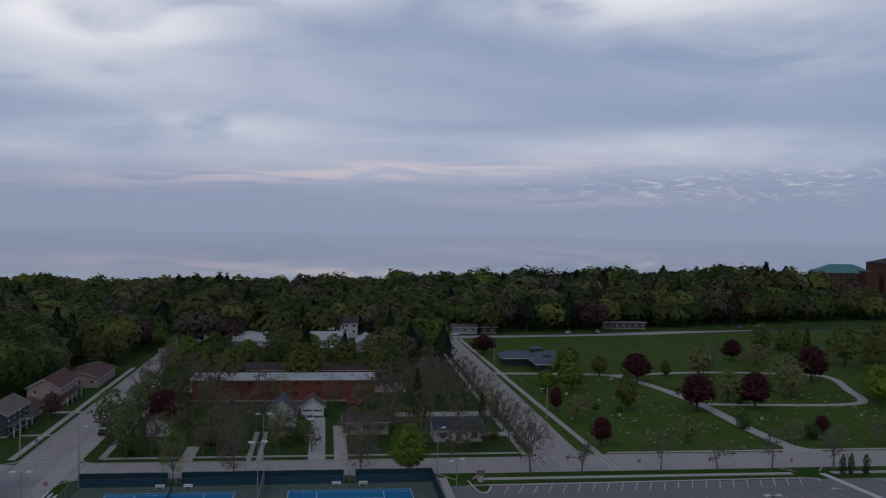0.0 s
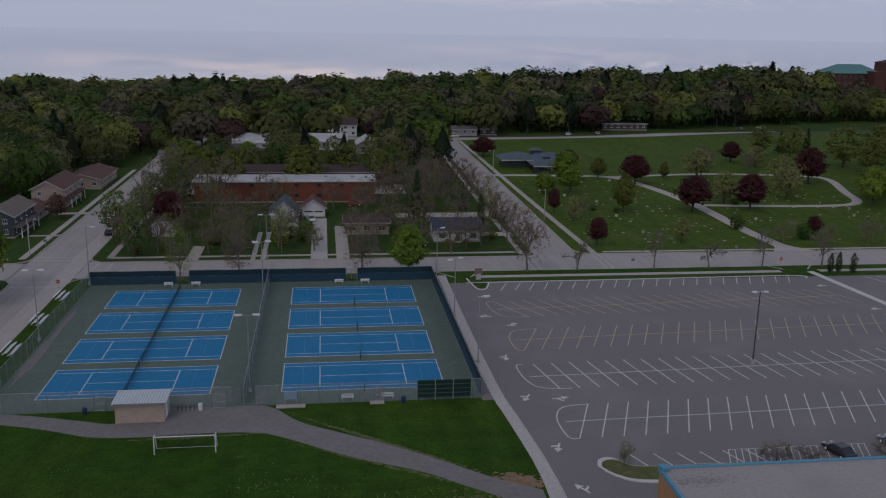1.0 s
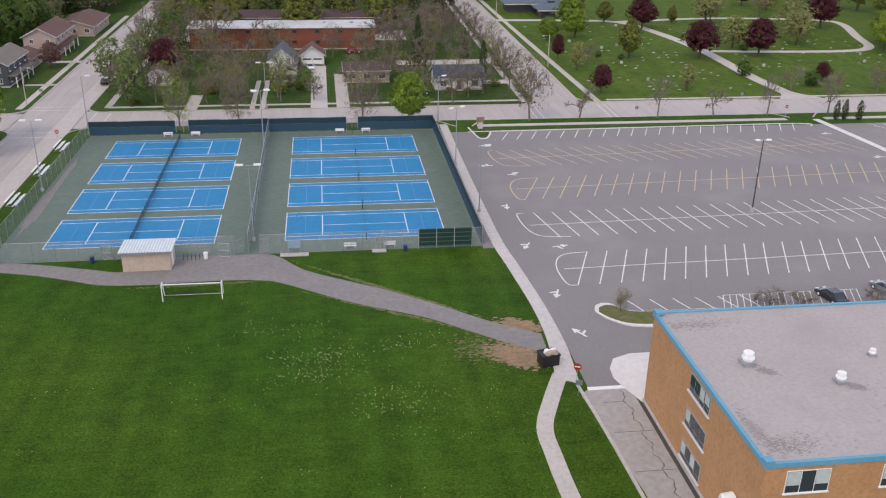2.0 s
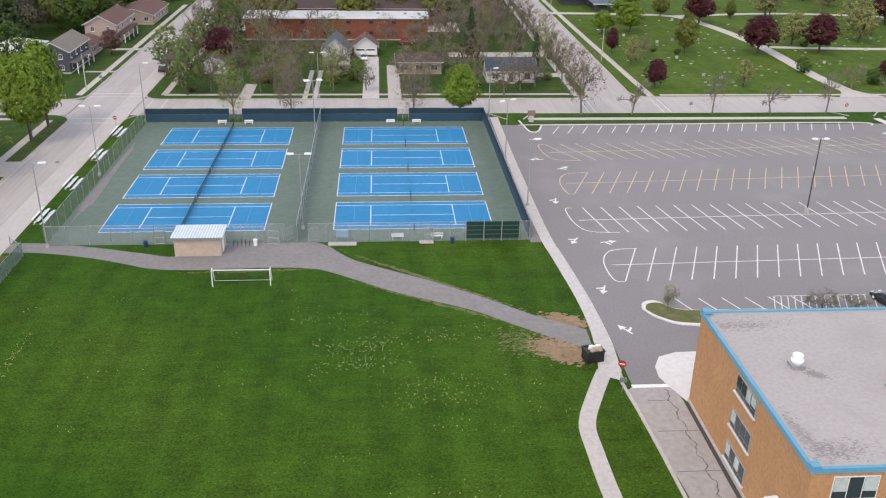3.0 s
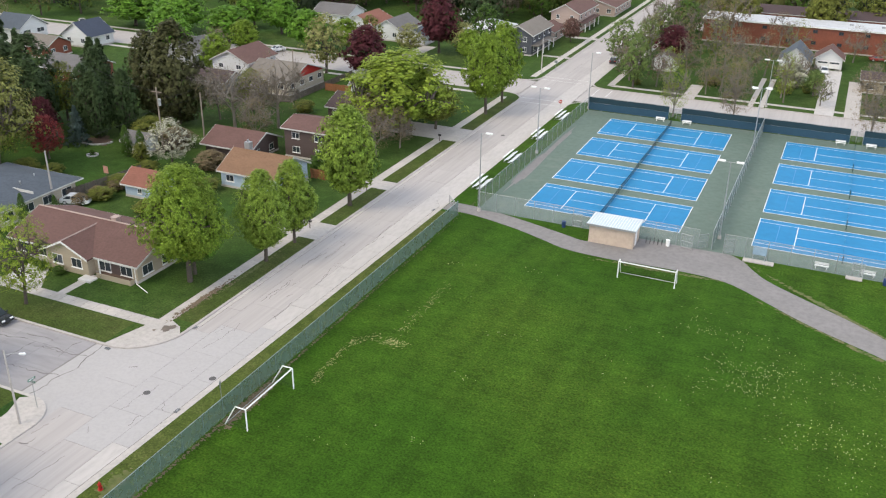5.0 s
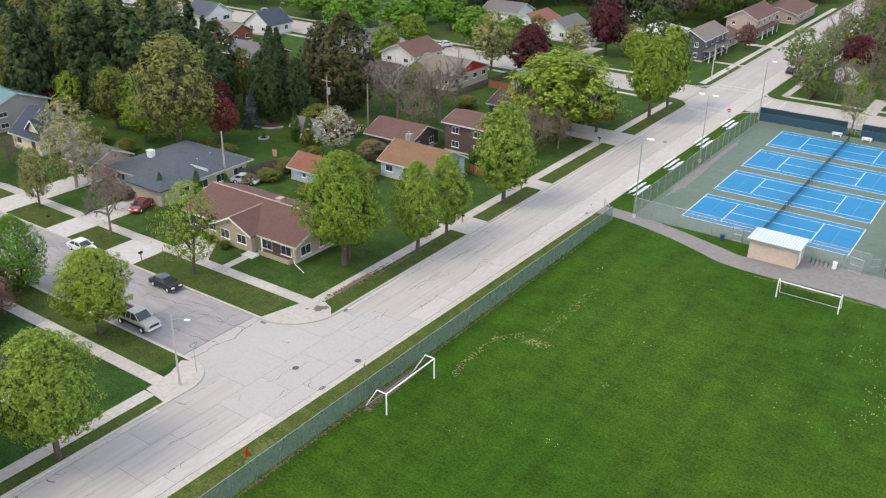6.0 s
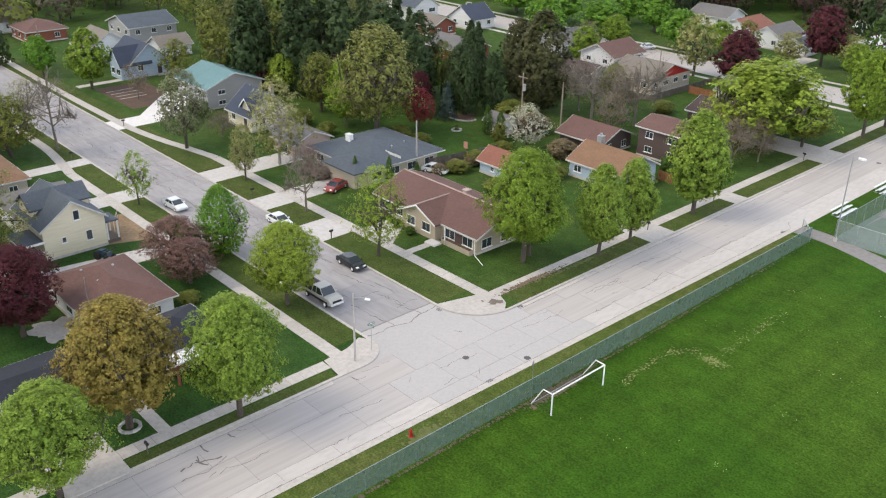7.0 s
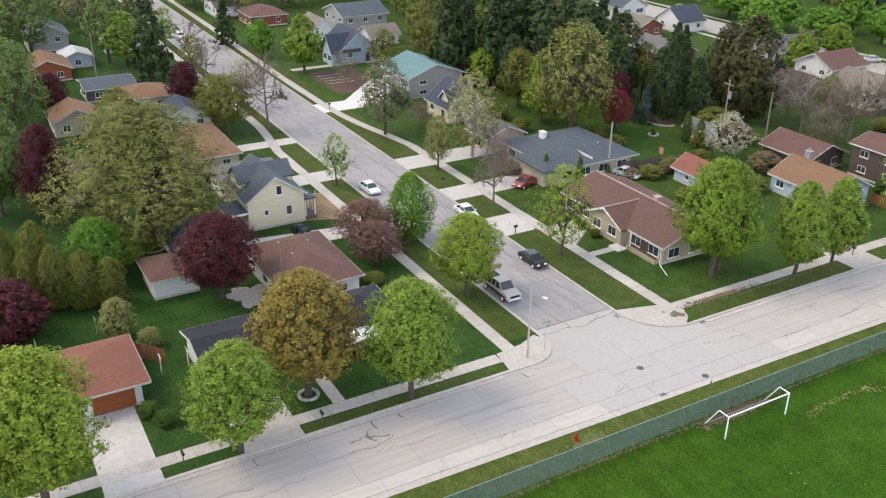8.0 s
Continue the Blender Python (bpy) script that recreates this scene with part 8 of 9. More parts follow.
def build_kind(key, bark, shape, clumps, per, size, leaf_r, clear, depth, spread, seeds, trunk=0.045, lift=0.25, twigs=0):
    """Meshes of one kind, for a tree 10 m high and 8 m wide, fine (near) and coarse (far)."""
    for grade, (ck, pk, sk) in (("close", (2.7, 0.98, 0.60)), ("near", (1.0, 1.0, 1.0)), ("far", (0.60, 0.60, 1.6))):
        made = []
        fine = (4.0 if shape in ("round", "oval", "column", "willow") and clumps > 250 else 3.0) if grade != "far" else 2.0
        for sd in seeds:
            rng = np.random.default_rng(sd)
            H, Wd = 10.0, 8.0
            z0 = H * clear
            cs = [(x * Wd * 0.9, y * Wd * 0.9, z0 + z * (H - z0) * 0.96) for x, y, z in crown_points(rng, shape, int(clumps * ck * fine))]
            v, soft_n = leaf_arrays(rng, cs, rng.uniform(0.6, 1.25, len(cs)) * leaf_r * (0.55 if grade == "close" else 0.85) * fine ** -0.4, max(3, int(per * pk / fine + 0.5)), size * sk, (0, 0, z0 + (H - z0) * 0.4), 1.3, 0.4)
            g = Geo()
            r0 = H * trunk * 0.55
            if shape == "cone":
                g.tube((0, 0, -0.1), (0, 0, H * 0.93), r0, 0.03, 8)
            else:
                branches(g, rng, cs[::3], z0, H, r0, 7 if grade != "far" else 6, 3 + depth if grade != "far" else 3 + depth // 2, twigs, 0.024 if grade != "far" else 0.029)
            made.append((g.mesh("trunk", bark), leaf_mesh("crown", v, None, soft_n)))
        LIB[key, grade] = made


build_kind("maple", BARK, "round", 340, 42, 0.145, 0.80, 0.24, 3, 0.65, (1, 2, 3))
build_kind("oval", BARK, "oval", 340, 42, 0.145, 0.76, 0.18, 3, 0.45, (11, 12, 13))
build_kind("column", BARK, "column", 320, 40, 0.145, 0.7, 0.05, 3, 0.3, (21, 22))
build_kind("open", BARK, "round", 190, 34, 0.135, 0.8, 0.20, 4, 0.6, (31, 32, 33))
build_kind("thin", TWIG, "round", 200, 18, 0.078, 0.85, 0.18, 5, 0.55, (41, 42, 43), 0.036, twigs=7)
build_kind("bare", TWIG, "round", 60, 8, 0.07, 0.8, 0.20, 5, 0.62, (51, 52, 53), 0.036, twigs=8)
build_kind("willow", BARK, "willow", 500, 44, 0.095, 0.6, 0.08, 4, 0.7, (61,), 0.05)
build_kind("birch", BIRCHBARK, "round", 130, 28, 0.14, 0.75, 0.16, 4, 0.55, (66,), 0.034)
build_kind("airy", BARK, "round", 110, 30, 0.13, 0.8, 0.18, 4, 0.55, (67, 68), 0.034)
build_kind("spruce", BARK, "cone", 300, 26, 0.17, 0.50, 0.04, 0, 0.2, (71, 72, 73), 0.03)
build_kind("yew", BARK, "oval", 260, 34, 0.17, 0.58, 0.05, 2, 0.4, (81, 82))
build_kind("shrub", BARK, "bush", 130, 34, 0.26, 0.95, 0.0, 2, 0.7, (91, 92, 93))

tree_rng = random.Random(77)
WORDS = {"maple": "broad round-crowned", "oval": "upright oval-crowned", "column": "dense column-shaped", "open": "open airy", "thin": "thinly budding", "bare": "nearly bare", "willow": "huge spreading", "birch": "pale-barked drooping", "airy": "slender airy", "spruce": "dark pointed", "yew": "dense dark", "shrub": "rounded garden"}


def tree(kind, x, y, h, w, leaf, what, turn=None, variant=None):
    """One tree: a trunk with limbs, and a crown of leaf clumps."""
    away = math.hypot(x - 41, y + 175)
    lib = LIB[kind, "close" if away < 112 or (w > 20 and away < 160) else ("near" if away < 188 else "far")]
    tm, cm = lib[tree_rng.randrange(len(lib)) if variant is None else variant]
    t = thing("shrub" if kind == "shrub" else "tree", pose(x, y, 0, 0, 0, tree_rng.uniform(0, 360) if turn is None else turn) @ Matrix.Diagonal((w / 8, w / 8, h / 10, 1)), what, "shrub" if kind == "shrub" else "tree")
    part("trunk", tm, None, t)
    c = part("crown", cm, None, t)
    if not cm.materials:
        cm.materials.append(leaf)
    c.material_slots[0].link = "OBJECT"
    c.material_slots[0].material = leaf
    return t


def T(kind, leaf, tone, *spots):
    for x, y, h, w in spots:
        place = "beside the street" if -33 < x < -8 or 8 < y < 28 else ("in the cemetery" if x > 100 else "in a garden")
        tree(kind, x, y, h, w, leaf, f"{WORDS[kind]} {tone} {'shrub' if kind == 'shrub' else 'tree'} {place}")


# beside the long street and the side street
T("maple", F_SPRING, "fresh light green", (-24.3, -158.6, 11.4, 10.4), (-24.3, -141.2, 13.4, 10.6))
T("maple", F_LIME, "yellow-green", (-24.6, -175.0, 15.6, 12.5))
T("maple", F_GOLD, "bronze-gold", (-29.5, -150.0, 14.0, 12.6))
T("maple", F_LIME, "yellow-green", (-40.1, -125.4, 10.8, 9.6))
T("column", F_BRIGHT, "bright green", (-57.6, -124.0, 10.0, 7.4))
T("open", F_PLUM, "dusky plum", (-57.8, -130.5, 7.0, 10.5), (-52.5, -131.5, 6.2, 8.6))
T("maple", F_PURPLE, "dark purple", (-53.0, -151.6, 11.2, 11.2), (-85, -166.0, 15.0, 7.6), (-137, -158.5, 9.0, 7.0), (-131, -135, 9.8, 7.8))
T("willow", F_WILLOW, "olive", (-73.5, -155.5, 20.5, 25.0))
T("airy", F_SPRING, "young fresh green", (-80.6, -125.0, 8.6, 6.6))
T("oval", F_BRIGHT, "bright green", (-165, -107.8, 9.0, 8.0), (-173, -106.5, 7.5, 7.0))
T("bare", F_BUD, "grey-brown", (-112.5, -124.9, 14.5, 11.0), (-62.2, -107.6, 9.6, 8.0), (-165.9, -125.2, 11.4, 10.0), (-153, -122.8 - 2.4, 11, 9))
T("airy", F_LIME, "yellow-green", (-43.5, -108.9, 13.0, 9.6))
T("open", F_PALE, "pale yellow-green", (-79.2, -107.6, 9.6, 5.4), (-158, -126, 9, 7))
T("birch", F_PALE, "pale green", (-82.0, -99.4, 15.0, 12.0))
T("open", F_SAGE, "soft grey-green", (-99.5, -107.3, 14.5, 10.5))
T("thin", F_PALE, "pale grey-green", (-127.4, -124.8, 10.0, 10.0))
T("open", F_WILLOW, "pale yellow-green", (-83.2, -77.6, 21.0, 18.0))
T("thin", F_LIME, "grey-stemmed", (-84.6, -76.6, 17.0, 13.0))
T("maple", F_MAPLE, "fresh green", (-29.6, -95.6, 16.0, 12.0))
T("maple", F_BRIGHT, "fresh green", (-30.4, -93.6, 10.6, 9.0))
T("oval", F_SPRING, "fresh light green", (-24.4, -86.4, 13.2, 9.0), (-24.3, -79.6, 12.4, 7.8), (-24.3, -64.2, 16.0, 11.6))
T("maple", F_MAPLE, "fresh green", (-24.2, -8.5, 16.8, 11.0), (-24.4, 1.5, 17.4, 9.6))
T("open", F_LIME, "spreading yellow-green", (-33.0, -29.0, 16.6, 25.0), (-39.0, -25.0, 14.0, 17.0))
T("maple", F_SPRING, "fresh light green", (-33.5, -25.0, 12.8, 16.0))
T("maple", F_OLIVE, "olive green", (-29.0, -22.5, 9.5, 10.0))
T("thin", F_BUD, "brown budding", (-31.5, -42.0, 9.0, 7.5), (-30.0, -36.0, 8.0, 6.5))
T("spruce", F_PINE, "green", (-157.5, -135.4, 21.5, 14.0), (-123.8, -80.6, 21.4, 13.0), (-118.5, -72.5, 19.8, 12.5), (-127.0, -54.7, 19.0, 10.4), (-121.5, -62.0, 21.0, 12.0), (-113.5, -56.5, 19.5, 11.0), (-106.5, -50.0, 17.5, 9.5), (-132, -72, 22, 13), (-100, -60, 14.0, 9.0), (-181, -112, 13, 9), (-134, -60, 23, 13), (-128, -46, 21, 12), (-118, -44, 19, 11))
T("yew", F_PINE, "green", (-110.5, -72.6, 13.0, 8.6), (-82.5, -55.6, 13.2, 7.2), (-80.0, -51.0, 12.6, 7.4), (-86.5, -54.0, 13.5, 8.0), (-91.0, -46.0, 14.5, 9.0))
T("yew", F_BRONZEPINE, "bronze-green", (-75.3, -42.0, 20.5, 16.0), (-85.0, -38.0, 17.0, 13.0))
T("spruce", F_PINE, "green", (-104.6, -33.4, 13.0, 12.0), (-97.5, -38.0, 14.0, 10.0))
T("yew", F_PINE, "broad green", (-122, -68, 21, 15), (-114, -63, 20, 14), (-107, -57, 19, 14), (-126, -77, 20, 13), (-99, -54, 18, 13), (-93, -60, 15, 10))
T("spruce", F_BLUESPRUCE, "blue", (-82.9, -60.4, 7.6, 5.8))
T("maple", F_PURPLE, "dark purple", (-122.4, -77.9, 6.6, 5.2), (-58.6, 3.5, 13.0, 11.6), (-56.4, 38.7, 14.6, 13.0), (-88, -63, 9, 6))
T("maple", F_LIME, "yellow-green", (-118.4, -75.0, 8.6, 7.6))
T("open", F_RED, "crimson", (-81.9, -68.4, 8.0, 7.2))
T("airy", F_WHITE, "white blossoming", (-60.6, -61.8, 8.4, 9.8))
T("shrub", F_BUD, "brown budding", (-53.4, -60.4, 3.4, 6.0), (-66, -54, 4.0, 7))
T("shrub", F_OLIVE, "olive", (-72.5, -52.5, 4.6, 9.0), (-60, -79, 2.0, 4.6), (-61.0, -73.5, 2.2, 5.0), (-66.5, -62.5, 3.6, 3.4))
T("column", F_DEEP, "deep green", (-70.5, -61.6, 6.0, 2.2), (-67.6, -61.2, 5.4, 2.0), (-61.4, -92.4, 5.6, 1.6), (-57.8, -89.8, 5.0, 1.5), (-66.2, -95.4, 5.0, 1.4))
T("bare", F_BUD, "grey", (-62.3, -41.5, 16.0, 15.0), (-56.5, -35.6, 17.0, 14.0))
T("maple", F_BRIGHT, "bright green", (-112, 0, 13.6, 13.5), (-112.6, 24.1, 10.0, 14.6), (-88.2, 17.6 + 8, 10.8, 12.6), (-132.5, 29.3, 11.0, 17.0), (-150.6, 30.3, 10.0, 18.0), (-106.2, 40.1, 10.4, 12.0), (-118, 43.8, 11, 12))
T("open", F_PALE, "pale", (-71.2, 6.5, 14.2, 12.0), (-50.0, 39.9, 8.6, 9.6), (-62.9, 34.7, 8.0, 9.4))
T("maple", F_PLUM, "dusky plum", (-29.6, 68.5, 6.6, 6.8))
T("oval", F_MAPLE, "fresh green", (-147.7, -104.0, 13.0, 11.0))
T("open", F_OLIVE, "brown-green", (-113.9, -132.0, 11.0, 12.0), (-119, -133, 10, 9))
T("column", F_OLIVE, "olive green", (-58.4, -166.0, 7.6, 4.4), (-59.6, -168.8, 8.4, 4.6), (-60.6, -171.6, 8.0, 4.4), (-61.4, -174.6, 8.6, 4.6), (-62.4, -177.6, 8.2, 4.6), (-57.6, -163.2, 6.4, 4.4), (-66.5, -170, 9.0, 5.0), (-68.0, -174, 9.4, 5.0))
T("maple", F_BRIGHT, "fresh green", (-64.5, -163.6, 8.6, 8.2))
T("maple", F_MAPLE, "fresh green", (-66, -160.6, 6.4, 7.5))
T("shrub", F_PURPLE, "dark purple", (-54.8, -174.6, 7.2, 9.6))
T("shrub", F_PALE, "pale green", (-49.4, -164.2, 5.2, 4.4), (-46.2, -161.6, 2.4, 3.0))
T("open", F_SOFT, "soft green", (-122.7, -165.8, 19.0, 14.0), (-176.1, -141.0, 16.5, 14.0), (-138, -166, 15, 13), (-205, -137, 13, 12))
T("maple", F_SOFT, "soft green", (-92.0, -172.0, 14.5, 12.0), (-104, -172, 15, 12))
T("open", F_SOFT, "soft green", (-192, -156, 17, 14), (-184, -166, 15, 14))
T("open", F_MAPLE, "fresh green", (-170, -138, 13, 11), (-187, -125.5, 10, 8), (-214, -126, 9, 8), (-150, -166, 14, 12))
T("shrub", F_DEEP, "deep green", (-114.5, -96.0, 3.2, 3.6), (-33.0, -145.8, 2.0, 2.2), (-31.6, -163.6, 1.4, 2.6), (-33.6, -164.6, 1.6, 2.4), (-53.0, -101.6, 1.2, 1.8), (-49.0, -101.0, 1.2, 1.8), (-46.0, -101.2, 1.2, 1.8), (-37.2, -51.5, 2.6, 4.5))
T("shrub", F_DEEP, "clipped green", (-54.6, -100.4, 1.0, 1.6), (-52.4, -100.2, 0.9, 1.4), (-50.6, -100.6, 1.0, 1.4), (-76.5, -63.8, 1.2, 1.0))
T("shrub", F_BUD, "brown hedge", (-61.4, -82, 1.8, 3.0), (-61.0, -78.5, 1.9, 3.0), (-60.6, -75, 1.8, 3.2), (-60.4, -71.6, 1.7, 3.0))
T("shrub", F_PLUM, "plum-red", (-72.2, -97.6, 1.8, 4.0), (-75.5, -97.8, 1.6, 3.0))
T("thin", F_PLUM, "mauve budding", (-69.5, -101.5, 7.5, 5.0), (-101.0, -99.4, 5.0, 6.0))
# more of the gardens
T("shrub", F_OLIVE, "olive", (-34, -70, 2.4, 4), (-33, -52, 3, 5), (-48, -69, 2.2, 5), (-34, -45, 3.4, 6), (-62, -66, 2, 4), (-80, -75, 2.4, 5), (-75, -74, 2, 4), (-50, -80, 2, 5), (-98, -84, 3, 5), (-112, -84, 3, 5), (-90, -84, 2.5, 4), (-46, -33, 3, 6), (-58, -24, 2.6, 5), (-70, -24, 2.4, 5), (-84, -24, 3, 6), (-52, 2, 3, 6), (-66, -149, 2, 4), (-76, -148, 3, 5), (-48, -134, 1.6, 3), (-66, -172, 3, 6), (-84, -150, 3, 6), (-96, -150, 3, 6))
T("maple", F_MAPLE, "fresh green", (-92, -78, 9, 8), (-98, -74, 11, 9), (-46, -12, 9, 8), (-92, -8, 10, 9), (-100, 14, 9, 9), (-36, -16, 9, 8), (-78, 28, 9, 9), (-44, 30, 9, 8))
T("open", F_OLIVE, "olive", (-103, -76, 12, 10), (-68, -28, 9, 8), (-72, 30, 10, 9), (-96, -50, 12, 9), (-140, -62, 13, 11), (-140, -88, 10, 9), (-138, -78, 12, 10), (-172, -62, 11, 10), (-156, -70, 12, 10), (-88, -166, 10, 9), (-110, -152, 11, 10), (-118, -150, 10, 9))
T("thin", F_BUD, "brown budding", (-54, -46, 9, 8), (-70, -36, 11, 9), (-64, -30, 10, 8), (-40, -36, 9, 8), (-134, -100, 8, 7), (-36, -35, 10, 9), (-98, 0, 10, 9))
# beyond the courts
T("maple", F_MAPLE, "fresh yellow-green", (57.8, 7.6, 11.2, 9.4))
T("thin", F_LIME, "budding yellow-green", (10.9, 7.3, 11.2, 8.0), (4.5, 34, 9.0, 8.0), (30.5, 29.0, 11.5, 7.0))
T("thin", F_BUD, "brown budding", (22.8, 7.3, 13.0, 8.8), (48.2, 7.3, 12.4, 10.0), (69.5, 24.4, 11.4, 9.4), (16.5, 33, 10.5, 9), (21, 40, 12, 9), (29.6, 33, 10, 7), (60, 42, 9, 8), (53, 38, 8, 8), (74, 30, 9, 7))
T("thin", F_PINKBUD, "mauve budding", (-4.4, 33.0, 9.0, 9.0), (2.6, 30.0, 9.0, 8.0), (62.0, 91.0, 13.5, 14.0), (72.0, 88.0, 13.5, 14.0), (80, 100, 12, 12))
T("bare", F_BUD, "tall grey-brown", (-8.1, 83, 17, 12), (-5, 92, 16, 12), (-4, 104, 17, 13), (2, 90, 14, 11), (-9, 75, 13, 9), (12, 72, 12, 10), (70, 96, 13, 12))
T("maple", F_OLIVE, "olive green", (32.6, 104, 15, 11.5), (12.6, 103, 14, 10))
T("open", F_SOFT, "soft green", (-10.0, 47.0, 12.0, 10.6), (-8.2, 66.0, 9.0, 8.0), (-7.5, 84, 10, 9), (36, 38, 6, 6), (-2, 26.5, 13.0, 9.0))
T("maple", F_PURPLE, "dark red", (1.5, 53.5, 10.2, 10.0))
T("shrub", F_WHITE, "white blossoming", (30.8, 44.4, 5.6, 8.0))
T("thin", F_PALE, "pale blossoming", (85.6, 64.0, 12.4, 9.6), (84.2, 56.0, 9.0, 7.0))
T("spruce", F_PINE, "green", (65.5, 64.1, 14.0, 7.6), (-55.6, 72.7, 19.0, 14.0), (-64, 78, 16, 10), (80.0, 75.0, 8.5, 3.4))
T("column", F_PINE, "dark", (80.6, 49.5, 9.8, 2.5), (151.6, 3.9, 4.6, 1.7), (153.4, 3.7, 4.9, 1.7), (156.8, 3.6, 4.6, 1.8), (86.6, 62.0, 6.5, 2.4))
T("bare", F_BUD, "grey-brown", (95.0, 8.9, 9.8, 8.0), (112.7, 9.0, 9.8, 7.4), (125.6, 9.0, 7.4, 8.0), (138.1, 9.0, 9.8, 7.4), (152.5, 9.0, 9.0, 8.0))
T("thin", F_BUD, "brown budding", (84.0, 8.9, 15.0, 10.5), (86.4, 17.0 + 12, 12.0, 8.0), (88.0 - 3, 36, 11.0, 8.0), (86.0, 48, 11.0, 8.4), (86.2, 80, 11, 9), (87.0, 104, 9.0, 9), (88, 126, 8, 9))
# a tangle of budding trees before and behind the brick block
T("thin", F_BUD, "brown budding", (-6.5, 40, 9.5, 9), (7, 43, 11, 9), (14, 28.5, 8.5, 7), (17.5, 47, 12, 10), (24, 52, 11, 9), (33, 50, 9, 7), (47, 33, 10, 9), (51, 60, 11, 10), (57, 52, 10, 9), (59, 70, 12, 10), (66, 55, 10, 9), (76, 60, 11, 10), (63, 30, 10, 8), (78, 33, 9, 8), (43, 78, 10, 8), (8, 76, 14, 12), (1, 68, 12, 10), (12, 82, 15, 13), (24, 83, 11, 9))
T("thin", F_OLIVE, "olive budding", (20, 30, 9, 8), (11, 60, 12, 10), (29, 74, 11, 9), (52, 76, 10, 9), (71, 74, 12, 10), (-5, 58, 12, 10), (38, 30, 7, 6))
T("thin", F_PINKBUD, "mauve budding", (68, 82, 12, 12), (58, 86, 11, 10), (76, 94, 13, 13), (84, 90, 10, 10))
T("open", F_OLIVE, "olive green", (36, 106, 15, 13), (-4, 96, 13, 11), (4, 110, 14, 11), (48, 118, 14, 12), (58, 112, 13, 12), (34, 142, 14, 15), (-6, 120, 16, 13))
T("open", F_DEEP, "deep green", (0, 78, 13, 11), (62, 120, 13, 12), (26, 122, 13, 12), (-42, 106, 13, 11), (-47, 48, 12, 11), (-46, 92, 15, 12))
T("shrub", F_OLIVE, "olive", (19, 27.8, 1.4, 3), (30, 37, 2, 4), (6, 30, 1.4, 4), (60, 34, 1.6, 3), (82, 40, 2, 3), (34.5, 40, 2.2, 3), (-2, 30, 1.4, 3), (14, 38, 2, 5), (70, 34.5, 1.4, 2.4), (74.5, 34.6, 1.2, 2))
T("open", F_OLIVE, "olive", (2, 150, 13, 11), (24, 152, 12, 10), (44, 146, 13, 11), (58, 158, 12, 10), (66, 138, 13, 11))
T("maple", F_MAPLE, "fresh green", (14, 144, 11, 9), (36, 160, 11, 9), (-6, 142, 12, 10))
T("thin", F_BUD, "brown budding", (8, 160, 12, 11), (50, 138, 12, 11), (30, 140, 11, 10), (70, 150, 12, 11), (76, 128, 12, 11))
# cemetery and park
T("maple", F_PURPLE, "dark purple", (106.5, 31.2, 7.2, 6.0), (147.2, 70.0, 10.8, 12.2), (165.6, 71.6, 11.0, 11.6), (146.0, 117.0, 10.2, 11.4), (105.7, 70.6, 7.2, 4.3), (104.6, 182.0, 8.0, 11.8), (203.2, 166, 8.4, 10.0), (209, 116, 12.8, 13.0), (131, 149, 7.5, 9), (222, 90, 9, 8), (168, 40, 5.0, 5.0))
T("open", F_PALE, "pale yellow-green", (128.5, 32.4, 6.8, 5.2), (107.5, 56.6, 8.0, 5.6), (162.8, 83.4, 10.0, 10.4), (185.5, 87.8, 11.0, 11.8), (193.3, 105.6, 11.4, 14.0), (207.4, 153, 8.4, 11.0), (173, 128, 10.8, 12.5))
T("maple", F_MAPLE, "fresh green", (119.0, 102.0, 9.0, 9.6), (121.5, 118.0, 11.4, 11.8), (110.0, 100.0, 7.0, 8.0), (214.0, 86.0, 11.0, 12.4), (238, 96, 11, 13))
T("oval", F_OLIVE, "olive", (126.5, 71.0, 11.2, 8.6), (137.2, 131.0, 7.2, 8.0), (150, 132, 8, 9), (160.6, 128, 6, 5))
T("shrub", F_DEEP, "deep green", (162.6, 35.3, 4.2, 4.2), (150.3, 47.5, 4.0, 4.4), (118, 73, 1.8, 2.6), (124, 70, 1.5, 2.2), (165, 80, 2.2, 3.4), (168, 92, 2, 3))
T("thin", F_BUD, "brown budding", (155.0, 31.0, 6.4, 7.0), (164, 14 + 12, 6.4, 6.4), (190, 30, 9, 9), (176, 20 + 8, 8, 8))
T("maple", F_LIME, "yellow-green", (206.8, 75.0, 12.1, 9.5), (228, 70, 11, 10))
T("open", F_OLIVE, "olive green", (242.9, 151.1, 16.8, 19), (245, 136, 14, 15), (262, 160, 16, 16), (258, 120, 14, 14), (232, 172, 14, 15), (280, 180, 15, 16), (270, 140, 15, 15), (225, 185, 13, 13))
T("spruce", F_PINE, "green", (237.4, 191.1, 10, 6.5), (253.5, 197.5, 10.5, 6.5), (230, 196, 9, 6))
T("thin", F_BUD, "grey budding", (174.9, 128.7, 11.1, 10), (111.7, 61.6, 7.0, 7.0), (198, 140, 10, 9), (186, 150, 10, 9))
T("open", F_MAPLE, "yellow-green", (86.0, 182, 15.0, 14.0), (80, 196, 14, 13), (76, 214, 15, 14))
T("bare", F_BUD, "dark leafless", (95.4, -80.2, 2.8, 5.6), (99.5, -80.6, 2.4, 4.2), (109.5, -80.8, 2.8, 4.0))
T("thin", F_PALE, "young", (76.2, -79.2, 3.6, 2.6))

